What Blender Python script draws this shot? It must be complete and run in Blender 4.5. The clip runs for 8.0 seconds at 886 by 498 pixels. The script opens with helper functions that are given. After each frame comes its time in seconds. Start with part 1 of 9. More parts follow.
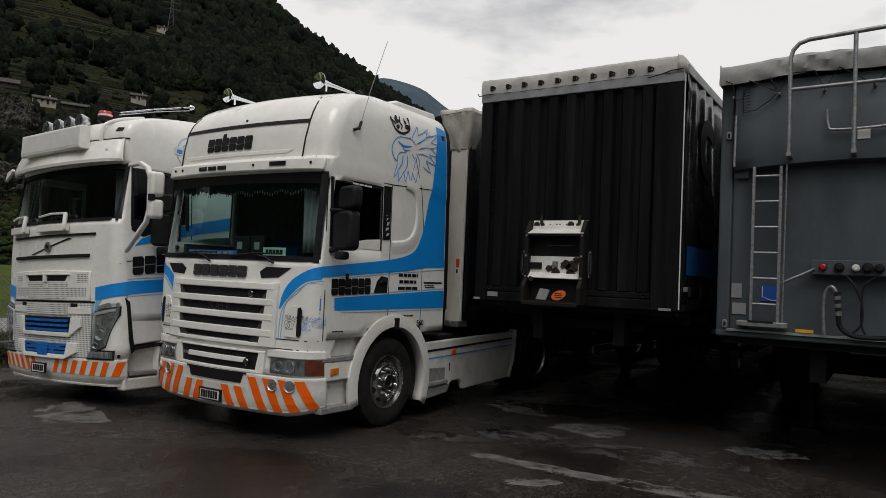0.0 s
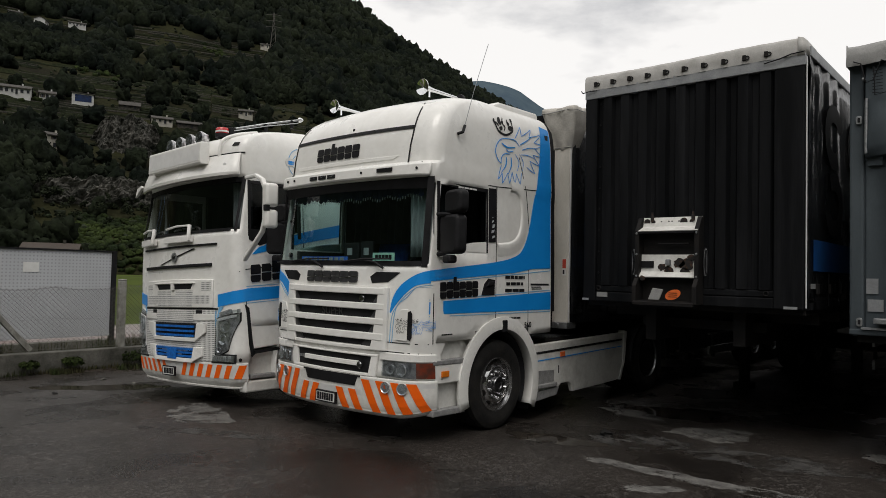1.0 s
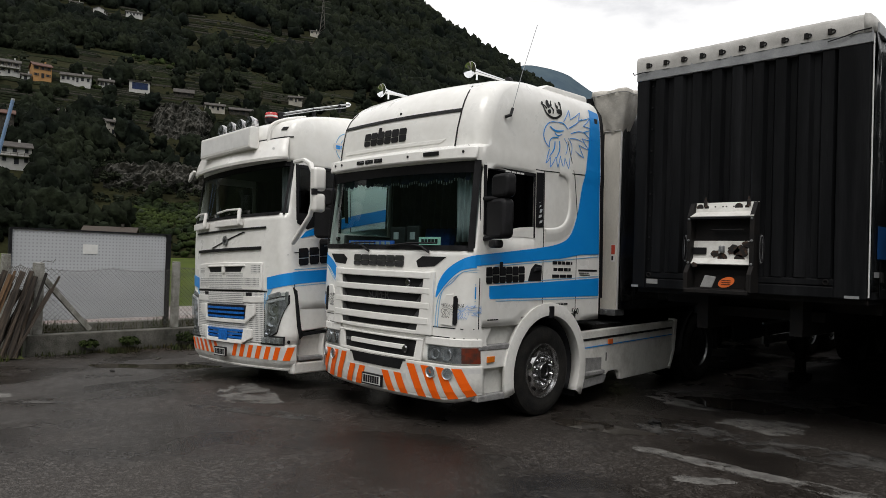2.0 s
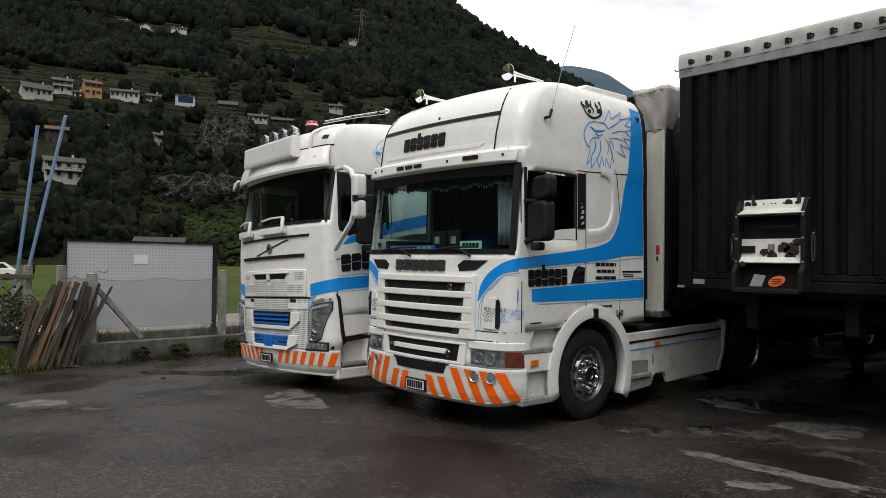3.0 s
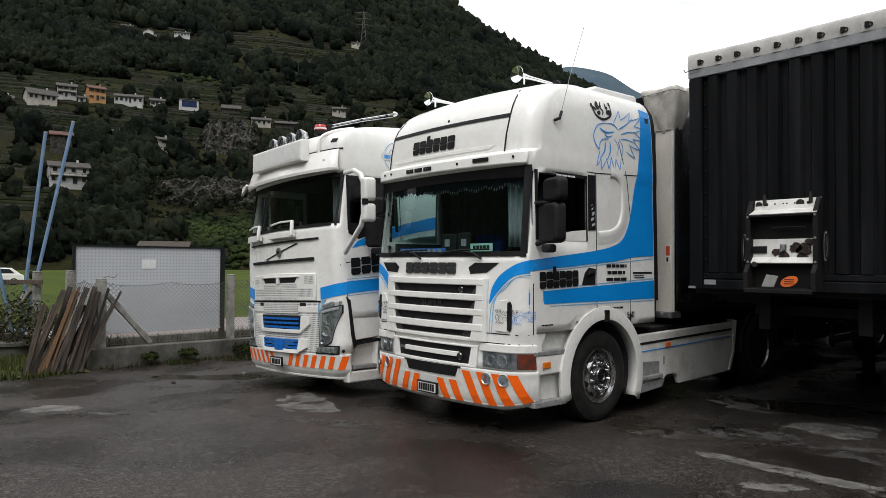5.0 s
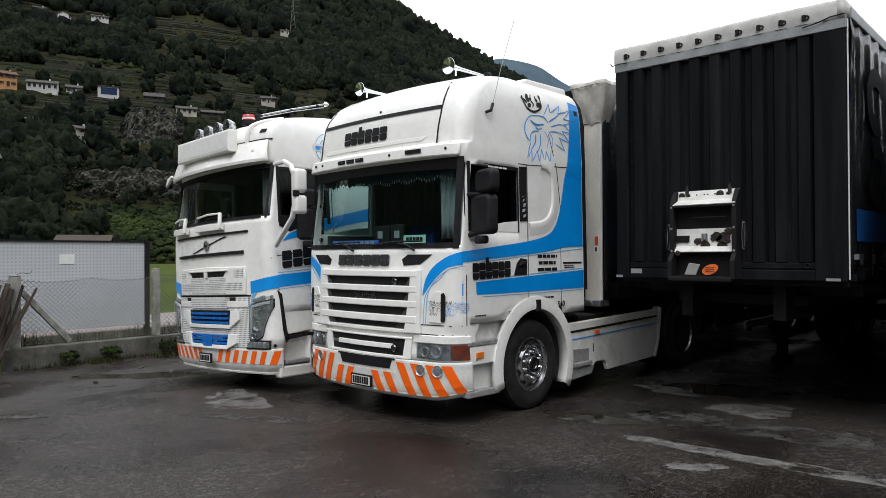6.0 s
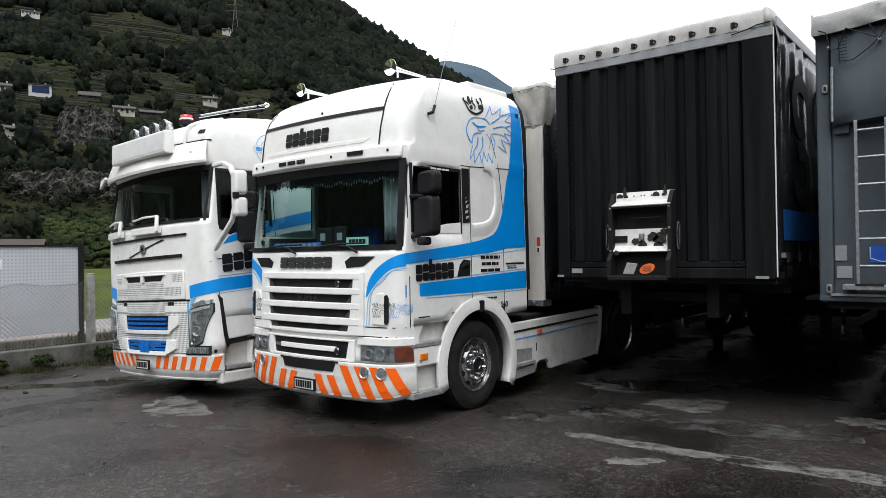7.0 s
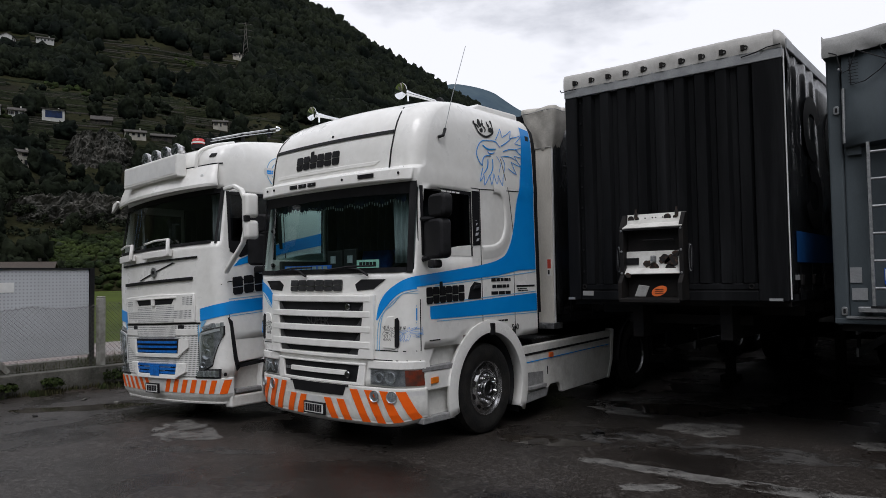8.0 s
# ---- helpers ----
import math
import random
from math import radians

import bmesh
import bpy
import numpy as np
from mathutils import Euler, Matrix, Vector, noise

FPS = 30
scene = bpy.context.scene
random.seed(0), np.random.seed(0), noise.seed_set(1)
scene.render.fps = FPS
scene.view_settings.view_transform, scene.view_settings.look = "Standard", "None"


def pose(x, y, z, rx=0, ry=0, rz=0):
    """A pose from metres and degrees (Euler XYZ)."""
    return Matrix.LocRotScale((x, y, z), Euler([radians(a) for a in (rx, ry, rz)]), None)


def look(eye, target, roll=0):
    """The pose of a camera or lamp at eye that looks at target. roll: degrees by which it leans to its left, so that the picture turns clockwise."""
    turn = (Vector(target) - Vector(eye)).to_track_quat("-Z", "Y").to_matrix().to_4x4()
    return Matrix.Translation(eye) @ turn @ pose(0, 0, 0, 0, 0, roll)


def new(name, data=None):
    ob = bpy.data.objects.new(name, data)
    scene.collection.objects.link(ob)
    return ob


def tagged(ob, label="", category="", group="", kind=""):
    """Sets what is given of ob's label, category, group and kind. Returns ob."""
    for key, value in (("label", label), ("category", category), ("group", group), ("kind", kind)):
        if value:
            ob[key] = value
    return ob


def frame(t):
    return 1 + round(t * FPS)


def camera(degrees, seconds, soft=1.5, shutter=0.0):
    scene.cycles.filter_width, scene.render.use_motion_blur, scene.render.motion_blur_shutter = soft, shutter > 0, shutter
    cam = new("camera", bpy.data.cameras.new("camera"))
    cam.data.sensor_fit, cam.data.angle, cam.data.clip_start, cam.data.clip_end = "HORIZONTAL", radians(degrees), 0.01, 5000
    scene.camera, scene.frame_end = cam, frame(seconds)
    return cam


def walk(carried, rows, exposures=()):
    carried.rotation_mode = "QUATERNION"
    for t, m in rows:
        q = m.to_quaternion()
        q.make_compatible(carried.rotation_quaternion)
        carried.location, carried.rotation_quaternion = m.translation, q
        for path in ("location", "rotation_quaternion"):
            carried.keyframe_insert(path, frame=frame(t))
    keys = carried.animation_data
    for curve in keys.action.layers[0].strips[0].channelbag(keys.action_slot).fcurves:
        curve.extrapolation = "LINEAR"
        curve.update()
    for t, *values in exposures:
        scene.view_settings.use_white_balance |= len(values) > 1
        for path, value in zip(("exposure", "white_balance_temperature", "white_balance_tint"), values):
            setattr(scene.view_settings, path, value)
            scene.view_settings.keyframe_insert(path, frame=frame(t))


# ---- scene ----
cam = camera(64.8, 8.0, 0.7)
PATH = [
    (0, (4.631, -4.813, 1.693), (3.545, -3.135, 1.768), 2.5),
    (0.5, (4.6, -4.833, 1.697), (3.378, -3.251, 1.77), 2.3),
    (1, (4.548, -4.853, 1.695), (3.239, -3.344, 1.766), 1.3),
    (1.5, (4.53, -4.835, 1.693), (3.172, -3.367, 1.724), 0.9),
    (2, (4.524, -4.819, 1.683), (3.116, -3.398, 1.71), 1.8),
    (2.2, (4.53, -4.799, 1.687), (3.092, -3.41, 1.717), 1.2),
    (3.3, (4.496, -4.812, 1.682), (2.996, -3.489, 1.713), 0.5),
    (3.5, (4.466, -4.829, 1.686), (2.962, -3.511, 1.709), 0.1),
    (3.9, (4.468, -4.836, 1.683), (2.969, -3.513, 1.715), 0.3),
    (4, (4.473, -4.833, 1.683), (2.972, -3.511, 1.717), -0.0),
    (4.2, (4.478, -4.828, 1.686), (2.974, -3.51, 1.732), 0.1),
    (5.3, (4.47, -4.865, 1.693), (2.983, -3.528, 1.726), 0.6),
    (5.5, (4.47, -4.857, 1.696), (3.024, -3.476, 1.722), 0.6),
    (6, (4.467, -4.849, 1.697), (3.102, -3.387, 1.713), -0.3),
    (6.5, (4.47, -4.825, 1.693), (3.199, -3.28, 1.698), -1.1),
    (7, (4.505, -4.825, 1.697), (3.254, -3.265, 1.716), -0.8),
    (7.5, (4.503, -4.82, 1.705), (3.228, -3.279, 1.756), -0.9),
    (8, (4.477, -4.828, 1.705), (3.209, -3.283, 1.787), -0.9),
]
EXPOSURES = [(0, -0.5, 6650, 10), (0.5, -0.38, 6700, 10), (1, -0.31, 6700, 10), (1.5, -0.24, 6650, 10), (2, -0.04, 6600, 10), (3.5, 0.16, 6500, 10), (4, 0.4, 6450, 10),
             (5.5, 0.16, 6400, 10), (6, 0.32, 6250, 10), (6.5, 0.58, 6200, 10), (7, 0.63, 6200, 10), (7.5, 0.16, 6250, 11), (8, -0.28, 6200, 13)]
walk(cam, [(t, look(eye, target, roll)) for t, eye, target, roll in PATH], EXPOSURES)

# ---- sky and sun ----
SUN_ELEV, SUN_AZ = 57, 142          # degrees; azimuth from +y towards +x
world = bpy.data.worlds.new("overcast_sky")
scene.world = world
world.use_nodes = True
wn = world.node_tree.nodes
wl = world.node_tree.links
wn.clear()
w_out = wn.new("ShaderNodeOutputWorld")
w_bg = wn.new("ShaderNodeBackground")
w_sky = wn.new("ShaderNodeTexSky")
w_sky.sky_type, w_sky.sun_disc = "NISHITA", False
w_sky.sun_elevation, w_sky.sun_rotation = radians(SUN_ELEV), radians(SUN_AZ)
w_gain = wn.new("ShaderNodeVectorMath")
w_gain.operation = "SCALE"
w_gain.inputs["Scale"].default_value = 0.9
w_tc = wn.new("ShaderNodeTexCoord")
w_map = wn.new("ShaderNodeMapping")
w_map.inputs["Scale"].default_value = (1.0, 1.0, 2.6)
w_noise = wn.new("ShaderNodeTexNoise")
w_noise.inputs["Scale"].default_value, w_noise.inputs["Detail"].default_value = 3.2, 7
w_noise.inputs["Roughness"].default_value = 0.55
w_ramp = wn.new("ShaderNodeValToRGB")
w_ramp.color_ramp.elements[0].position, w_ramp.color_ramp.elements[0].color = 0.34, (7.4, 7.5, 7.8, 1)
w_ramp.color_ramp.elements[1].position, w_ramp.color_ramp.elements[1].color = 0.5, (13.3, 13.2, 13.1, 1)
w_mix = wn.new("ShaderNodeMix")
w_mix.data_type = "RGBA"
w_mix.inputs["Factor"].default_value = 0.86
w_bg.inputs["Strength"].default_value = 0.1
wl.new(w_tc.outputs["Generated"], w_map.inputs["Vector"])
wl.new(w_map.outputs["Vector"], w_noise.inputs["Vector"])
wl.new(w_noise.outputs["Fac"], w_ramp.inputs["Fac"])
wl.new(w_sky.outputs["Color"], w_gain.inputs[0])
wl.new(w_gain.outputs["Vector"], w_mix.inputs["A"])
wl.new(w_ramp.outputs["Color"], w_mix.inputs["B"])
wl.new(w_mix.outputs["Result"], w_bg.inputs["Color"])
wl.new(w_bg.outputs["Background"], w_out.inputs["Surface"])

sun = new("sun", bpy.data.lights.new("sun", "SUN"))
sun.data.energy, sun.data.angle, sun.data.color = 1.4, radians(32), (1.0, 0.97, 0.93)
_a, _e = radians(SUN_AZ), radians(SUN_ELEV)
sun.matrix_world = look((math.sin(_a) * math.cos(_e) * 50, math.cos(_a) * math.cos(_e) * 50, math.sin(_e) * 50), (0, 0, 0))


# ---- materials ----
def material(name, colour, rough=0.5, metal=0.0, colour2=None, scale=6.0, detail=5, fine=0.0, fine_scale=90.0, bump=0.0, bump_scale=60.0,
             rough2=None, coat=0.0, spec=0.5, low=0.38, high=0.62, stretch=(1, 1, 1), island=0.0, per_object=0.0, relief=0.02):
    """A procedural surface: two colours mixed by a broad noise, a fine grain over them, roughness that varies, and a fine relief."""
    m = bpy.data.materials.new(name)
    m.use_nodes = True
    n, l = m.node_tree.nodes, m.node_tree.links
    b = n["Principled BSDF"]
    b.inputs["Metallic"].default_value = metal
    b.inputs["Specular IOR Level"].default_value = spec
    b.inputs["Coat Weight"].default_value = coat
    b.inputs["Coat Roughness"].default_value = 0.06
    tc = n.new("ShaderNodeTexCoord")
    mp = n.new("ShaderNodeMapping")
    mp.inputs["Scale"].default_value = stretch
    l.new(tc.outputs["Object"], mp.inputs["Vector"])
    broad = n.new("ShaderNodeTexNoise")
    broad.inputs["Scale"].default_value, broad.inputs["Detail"].default_value = scale, detail
    broad.inputs["Roughness"].default_value = 0.6
    l.new(mp.outputs["Vector"], broad.inputs["Vector"])
    ramp = n.new("ShaderNodeMapRange")
    ramp.inputs["From Min"].default_value, ramp.inputs["From Max"].default_value = low, high
    l.new(broad.outputs["Fac"], ramp.inputs["Value"])
    mix = n.new("ShaderNodeMix")
    mix.data_type = "RGBA"
    c2 = colour2 or tuple(c * 0.82 for c in colour)
    mix.inputs["A"].default_value, mix.inputs["B"].default_value = (*colour, 1), (*c2, 1)
    l.new(ramp.outputs["Result"], mix.inputs["Factor"])
    last = mix.outputs["Result"]
    if fine:
        grain = n.new("ShaderNodeTexNoise")
        grain.inputs["Scale"].default_value, grain.inputs["Detail"].default_value = fine_scale, 3
        l.new(mp.outputs["Vector"], grain.inputs["Vector"])
        g = n.new("ShaderNodeMapRange")
        g.inputs["From Min"].default_value, g.inputs["From Max"].default_value = 0.3, 0.7
        g.inputs["To Min"].default_value, g.inputs["To Max"].default_value = 1 - fine, 1 + fine
        l.new(grain.outputs["Fac"], g.inputs["Value"])
        mul = n.new("ShaderNodeVectorMath")
        mul.operation = "SCALE"
        l.new(last, mul.inputs[0])
        l.new(g.outputs["Result"], mul.inputs["Scale"])
        last = mul.outputs["Vector"]
    for amount, node_type, socket in ((island, "ShaderNodeNewGeometry", "Random Per Island"), (per_object, "ShaderNodeObjectInfo", "Random")):
        if amount:
            src = n.new(node_type)
            g = n.new("ShaderNodeMapRange")
            g.inputs["To Min"].default_value, g.inputs["To Max"].default_value = 1 - amount, 1 + amount
            l.new(src.outputs[socket], g.inputs["Value"])
            mul = n.new("ShaderNodeVectorMath")
            mul.operation = "SCALE"
            l.new(last, mul.inputs[0])
            l.new(g.outputs["Result"], mul.inputs["Scale"])
            last = mul.outputs["Vector"]
    l.new(last, b.inputs["Base Color"])
    rr = n.new("ShaderNodeMapRange")
    rr.inputs["To Min"].default_value, rr.inputs["To Max"].default_value = rough, rough if rough2 is None else rough2
    l.new(ramp.outputs["Result"], rr.inputs["Value"])
    l.new(rr.outputs["Result"], b.inputs["Roughness"])
    if bump:
        bn = n.new("ShaderNodeTexNoise")
        bn.inputs["Scale"].default_value, bn.inputs["Detail"].default_value = bump_scale, 4
        l.new(mp.outputs["Vector"], bn.inputs["Vector"])
        bp = n.new("ShaderNodeBump")
        bp.inputs["Strength"].default_value, bp.inputs["Distance"].default_value = bump, relief
        l.new(bn.outputs["Fac"], bp.inputs["Height"])
        l.new(bp.outputs["Normal"], b.inputs["Normal"])
    return m


def glass(name, tint, alpha=0.35, rough=0.03):
    """Tinted vehicle glass: a clear tinted sheet under a mirror-like skin."""
    m = bpy.data.materials.new(name)
    m.use_nodes = True
    n, l = m.node_tree.nodes, m.node_tree.links
    n.clear()
    out = n.new("ShaderNodeOutputMaterial")
    clear = n.new("ShaderNodeBsdfTransparent")
    clear.inputs["Color"].default_value = (*tint, 1)
    gloss = n.new("ShaderNodeBsdfGlossy")
    gloss.inputs["Color"].default_value = (0.9, 0.93, 0.95, 1)
    gloss.inputs["Roughness"].default_value = rough
    facing = n.new("ShaderNodeLayerWeight")
    facing.inputs["Blend"].default_value = 0.5
    steep = n.new("ShaderNodeMath")
    steep.operation = "POWER"
    steep.inputs[1].default_value = 4.0
    fres = n.new("ShaderNodeMapRange")
    fres.inputs["To Min"].default_value, fres.inputs["To Max"].default_value = 0.045, 0.95
    mix = n.new("ShaderNodeMixShader")
    l.new(facing.outputs["Facing"], steep.inputs[0])
    l.new(steep.outputs["Value"], fres.inputs["Value"])
    l.new(fres.outputs["Result"], mix.inputs["Fac"])
    l.new(clear.outputs["BSDF"], mix.inputs[1])
    l.new(gloss.outputs["BSDF"], mix.inputs[2])
    l.new(mix.outputs["Shader"], out.inputs["Surface"])
    return m


M_WHITE = material("white_truck_paint", (0.89, 0.885, 0.855), 0.26, colour2=(0.81, 0.80, 0.765), scale=2.2, rough2=0.42, coat=0.5, fine=0.03, fine_scale=14)
M_WHITE_DIRTY = material("road_dirty_white_paint", (0.74, 0.735, 0.70), 0.4, colour2=(0.50, 0.485, 0.45), scale=4, rough2=0.6, fine=0.06, fine_scale=30, low=0.45, high=0.8)
M_BLUE = material("blue_livery_film", (0.004, 0.27, 0.78), 0.36, colour2=(0.006, 0.29, 0.80), scale=3, coat=0.3)
M_BLUE_SLOT = material("blue_tinted_slot_plastic", (0.008, 0.17, 0.60), 0.4, colour2=(0.006, 0.09, 0.36), scale=25)
# Curtain blue darkened for the shade and dirt on the trailer's side.
M_BLUE_DEEP = material("shaded_dirty_blue_print", (0.006, 0.055, 0.19), 0.5, colour2=(0.006, 0.04, 0.13), scale=3, spec=0.25)
M_BLUE_PALE = material("pale_blue_line_film", (0.22, 0.50, 0.78), 0.35)
M_BLACKFILM = material("black_lettering_film", (0.009, 0.009, 0.010), 0.5, colour2=(0.014, 0.014, 0.016), spec=0.2)
M_PLASTIC = material("black_plastic", (0.011, 0.011, 0.012), 0.45, colour2=(0.018, 0.018, 0.02), scale=9, rough2=0.6, fine=0.15, spec=0.16)
M_GREYPLASTIC = material("grey_step_plastic", (0.30, 0.30, 0.30), 0.6, colour2=(0.2, 0.2, 0.2), scale=14, fine=0.15)
M_RUBBER = material("tyre_rubber", (0.010, 0.010, 0.0105), 0.75, colour2=(0.022, 0.021, 0.019), spec=0.25, scale=7, fine=0.2, bump=0.25, bump_scale=45)
M_ALU = material("polished_aluminium", (0.80, 0.80, 0.80), 0.26, 1.0, colour2=(0.66, 0.66, 0.66), scale=12, rough2=0.38)
M_RIM = material("polished_alloy_rim", (0.74, 0.74, 0.75), 0.17, 0.95, colour2=(0.56, 0.56, 0.56), scale=9, rough2=0.25, fine=0.03)
M_CHROME = material("chrome", (0.85, 0.86, 0.87), 0.06, 1.0, colour2=(0.75, 0.76, 0.77))
M_STEEL = material("galvanised_steel", (0.40, 0.41, 0.42), 0.42, 0.85, colour2=(0.26, 0.27, 0.28), scale=25, rough2=0.55)
M_DARKSTEEL = material("dark_chassis_steel", (0.006, 0.006, 0.0065), 0.7, 0.0, colour2=(0.012, 0.010, 0.009), scale=8, fine=0.2, spec=0.25)
M_ORANGE = material("fluorescent_orange_tape", (1.0, 0.145, 0.004), 0.35, colour2=(0.97, 0.13, 0.004))
M_WHITETAPE = material("white_reflective_tape", (0.76, 0.76, 0.75), 0.35, colour2=(0.68, 0.68, 0.67))
M_AMBER = material("amber_lens", (0.85, 0.22, 0.02), 0.15, coat=0.6)
M_RED = material("red_lens", (0.55, 0.02, 0.02), 0.15, coat=0.6)
M_INDICATOR = material("brown_red_lens", (0.20, 0.035, 0.015), 0.08, colour2=(0.085, 0.035, 0.025), scale=14, coat=1.0)
M_DARKCHROME = material("dark_chrome", (0.20, 0.205, 0.21), 0.22, 0.9, colour2=(0.10, 0.10, 0.105), scale=30)
M_MAKER = material("satin_dark_letters", (0.10, 0.10, 0.105), 0.35, 0.6, colour2=(0.06, 0.06, 0.065), scale=20)
M_SLOTEND = material("grey_grille_facet", (0.060, 0.060, 0.063), 0.35, colour2=(0.035, 0.035, 0.037), scale=12)
M_REFLECTOR = material("lamp_reflector", (0.78, 0.79, 0.80), 0.14, 0.55, colour2=(0.45, 0.46, 0.47), scale=40, coat=0.6)
M_LAMPBOWL = material("bright_lamp_shell", (0.66, 0.66, 0.67), 0.15, 0.7, colour2=(0.30, 0.30, 0.31), scale=9, low=0.45, high=0.55)
M_LAMPGLASS = glass("lamp_glass", (0.85, 0.87, 0.88))
M_LAMPDARK = material("headlamp_housing", (0.60, 0.60, 0.61), 0.16, 0.55, colour2=(0.22, 0.22, 0.225), scale=9, low=0.40, high=0.60)
M_WINDSCREEN = glass("windscreen_glass", (0.66, 0.82, 0.80))
M_SIDEGLASS = glass("tinted_side_glass", (0.06, 0.07, 0.075))
M_SIDEGLASS2 = glass("dark_windscreen_glass", (0.60, 0.66, 0.65))
M_CABIN = material("dark_cab_lining", (0.028, 0.029, 0.032), 0.8, colour2=(0.04, 0.04, 0.045), scale=8)
M_SEATBLUE = material("blue_seat_cloth", (0.04, 0.16, 0.62), 0.9, colour2=(0.03, 0.10, 0.45), scale=9, fine=0.15)
M_PELMET = material("dark_blue_pelmet_cloth", (0.010, 0.014, 0.045), 0.9, colour2=(0.006, 0.008, 0.025), scale=12)
M_CURTAIN = material("grey_cab_curtain", (0.30, 0.32, 0.33), 0.9, colour2=(0.22, 0.235, 0.25), scale=6, stretch=(6, 6, 1))
M_TARP_GREY = material("grey_canvas_tarp", (0.32, 0.32, 0.31), 0.55, colour2=(0.22, 0.22, 0.215), scale=3, fine=0.1, bump=0.2, bump_scale=18)
M_CANVAS_WHITE = material("off_white_canvas", (0.50, 0.49, 0.47), 0.6, colour2=(0.30, 0.29, 0.27), scale=4, fine=0.08, low=0.42, high=0.75)
M_CANVAS_GREY = material("grubby_grey_canvas", (0.60, 0.575, 0.525), 0.75, colour2=(0.43, 0.41, 0.37), scale=5, fine=0.1, low=0.4, high=0.7, bump=0.2, bump_scale=25)
M_LABELRED = material("red_label", (0.55, 0.06, 0.03), 0.5)
M_BEIGE = material("beige_plastic_tower", (0.74, 0.71, 0.65), 0.5, colour2=(0.60, 0.575, 0.52), scale=3, fine=0.06, stretch=(1, 1, 0.3))
M_ANTHRACITE = material("anthracite_trailer_steel", (0.0050, 0.0054, 0.0062), 0.5, colour2=(0.0165, 0.0172, 0.0190), scale=5.0, rough2=0.7, fine=0.2, stretch=(1, 1, 0.07), spec=0.09, low=0.42, high=0.75)
M_CURTAINSIDE = material("anthracite_side_curtain", (0.010, 0.0108, 0.012), 0.20, colour2=(0.016, 0.017, 0.019), scale=2, rough2=0.30, spec=0.8, bump=0.25, bump_scale=5, stretch=(1, 1, 0.4))
M_GREYRAIL = material("grey_aluminium_rail", (0.34, 0.35, 0.36), 0.5, 0.3, colour2=(0.25, 0.26, 0.27), scale=5, fine=0.08)
M_TIPPER = material("blue_grey_tipper_paint", (0.082, 0.099, 0.110), 0.5, colour2=(0.056, 0.069, 0.078), spec=0.2, scale=1.8, rough2=0.6, fine=0.05, stretch=(1, 1, 0.4))
M_RUST = material("rusted_black_steel", (0.012, 0.010, 0.009), 0.8, colour2=(0.10, 0.045, 0.02), scale=30, low=0.5, high=0.75)
M_PAPER = material("white_label", (0.78, 0.78, 0.76), 0.6, colour2=(0.7, 0.7, 0.68))
M_LABELBLUE = material("blue_label", (0.02, 0.10, 0.52), 0.45)
M_LABELORANGE = material("orange_label", (0.80, 0.16, 0.03), 0.5)
M_LABELYELLOW = material("yellow_reflector", (0.75, 0.42, 0.02), 0.4)
M_GREENCARD = material("pale_green_card", (0.45, 0.72, 0.62), 0.5)
M_CONCRETE = material("weathered_concrete", (0.125, 0.120, 0.105), 0.9, colour2=(0.038, 0.038, 0.030), scale=3.5, fine=0.2, fine_scale=50, bump=0.5, bump_scale=40, low=0.35, high=0.7)
# For the added walls that keep light from under the trailers.
M_DARKWALL = material("dark_light_block_wall", (0.05, 0.048, 0.045), 0.9, colour2=(0.03, 0.03, 0.028), scale=2, fine=0.2)
M_BOARD = material("grey_sign_back", (0.50, 0.515, 0.54), 0.45, colour2=(0.44, 0.455, 0.48), scale=1.2, fine=0.03)
M_POST = material("pale_weathered_concrete", (0.30, 0.295, 0.27), 0.9, colour2=(0.15, 0.145, 0.125), scale=6, fine=0.2, fine_scale=50, bump=0.4, bump_scale=40)
M_WIRE = material("dull_fence_wire", (0.13, 0.13, 0.125), 0.6, 0.3, colour2=(0.09, 0.075, 0.06), scale=20)
M_PLANK = material("weathered_plank", (0.085, 0.063, 0.046), 0.85, colour2=(0.020, 0.016, 0.013), scale=5, fine=0.3, fine_scale=40, stretch=(6, 6, 0.5), per_object=0.8, bump=0.4, bump_scale=30)
M_PLANK_ORANGE = material("orange_brown_plank", (0.17, 0.095, 0.042), 0.8, colour2=(0.085, 0.050, 0.028), scale=5, fine=0.3, fine_scale=40, stretch=(6, 6, 0.5), per_object=0.2)
M_POLEBLUE = material("blue_painted_pole", (0.13, 0.22, 0.36), 0.5, colour2=(0.24, 0.30, 0.37), scale=6, low=0.5, high=0.8)
M_ROOFTILE = material("grey_stone_roof", (0.060, 0.054, 0.048), 0.85, colour2=(0.035, 0.031, 0.028), scale=0.8, fine=0.2, fine_scale=6)
M_ROOFRED = material("red_tile_roof", (0.11, 0.05, 0.035), 0.85, colour2=(0.07, 0.035, 0.028), scale=0.8, fine=0.2, fine_scale=6)
M_PLASTER = material("cream_plaster", (0.31, 0.295, 0.255), 0.9, colour2=(0.40, 0.38, 0.33), scale=0.5)
M_PLASTERWHITE = material("white_plaster", (0.38, 0.38, 0.365), 0.9, colour2=(0.47, 0.47, 0.455), scale=0.5)
M_PLASTERORANGE = material("orange_plaster", (0.33, 0.18, 0.07), 0.9, colour2=(0.40, 0.215, 0.08), scale=0.5)
M_STONEWALL = material("old_stone_masonry", (0.060, 0.055, 0.046), 0.95, colour2=(0.022, 0.020, 0.016), scale=1.2, fine=0.3, fine_scale=4)
M_BLUEGLASS = material("blue_house_glazing", (0.012, 0.030, 0.10), 0.2, colour2=(0.01, 0.02, 0.05), scale=0.6)
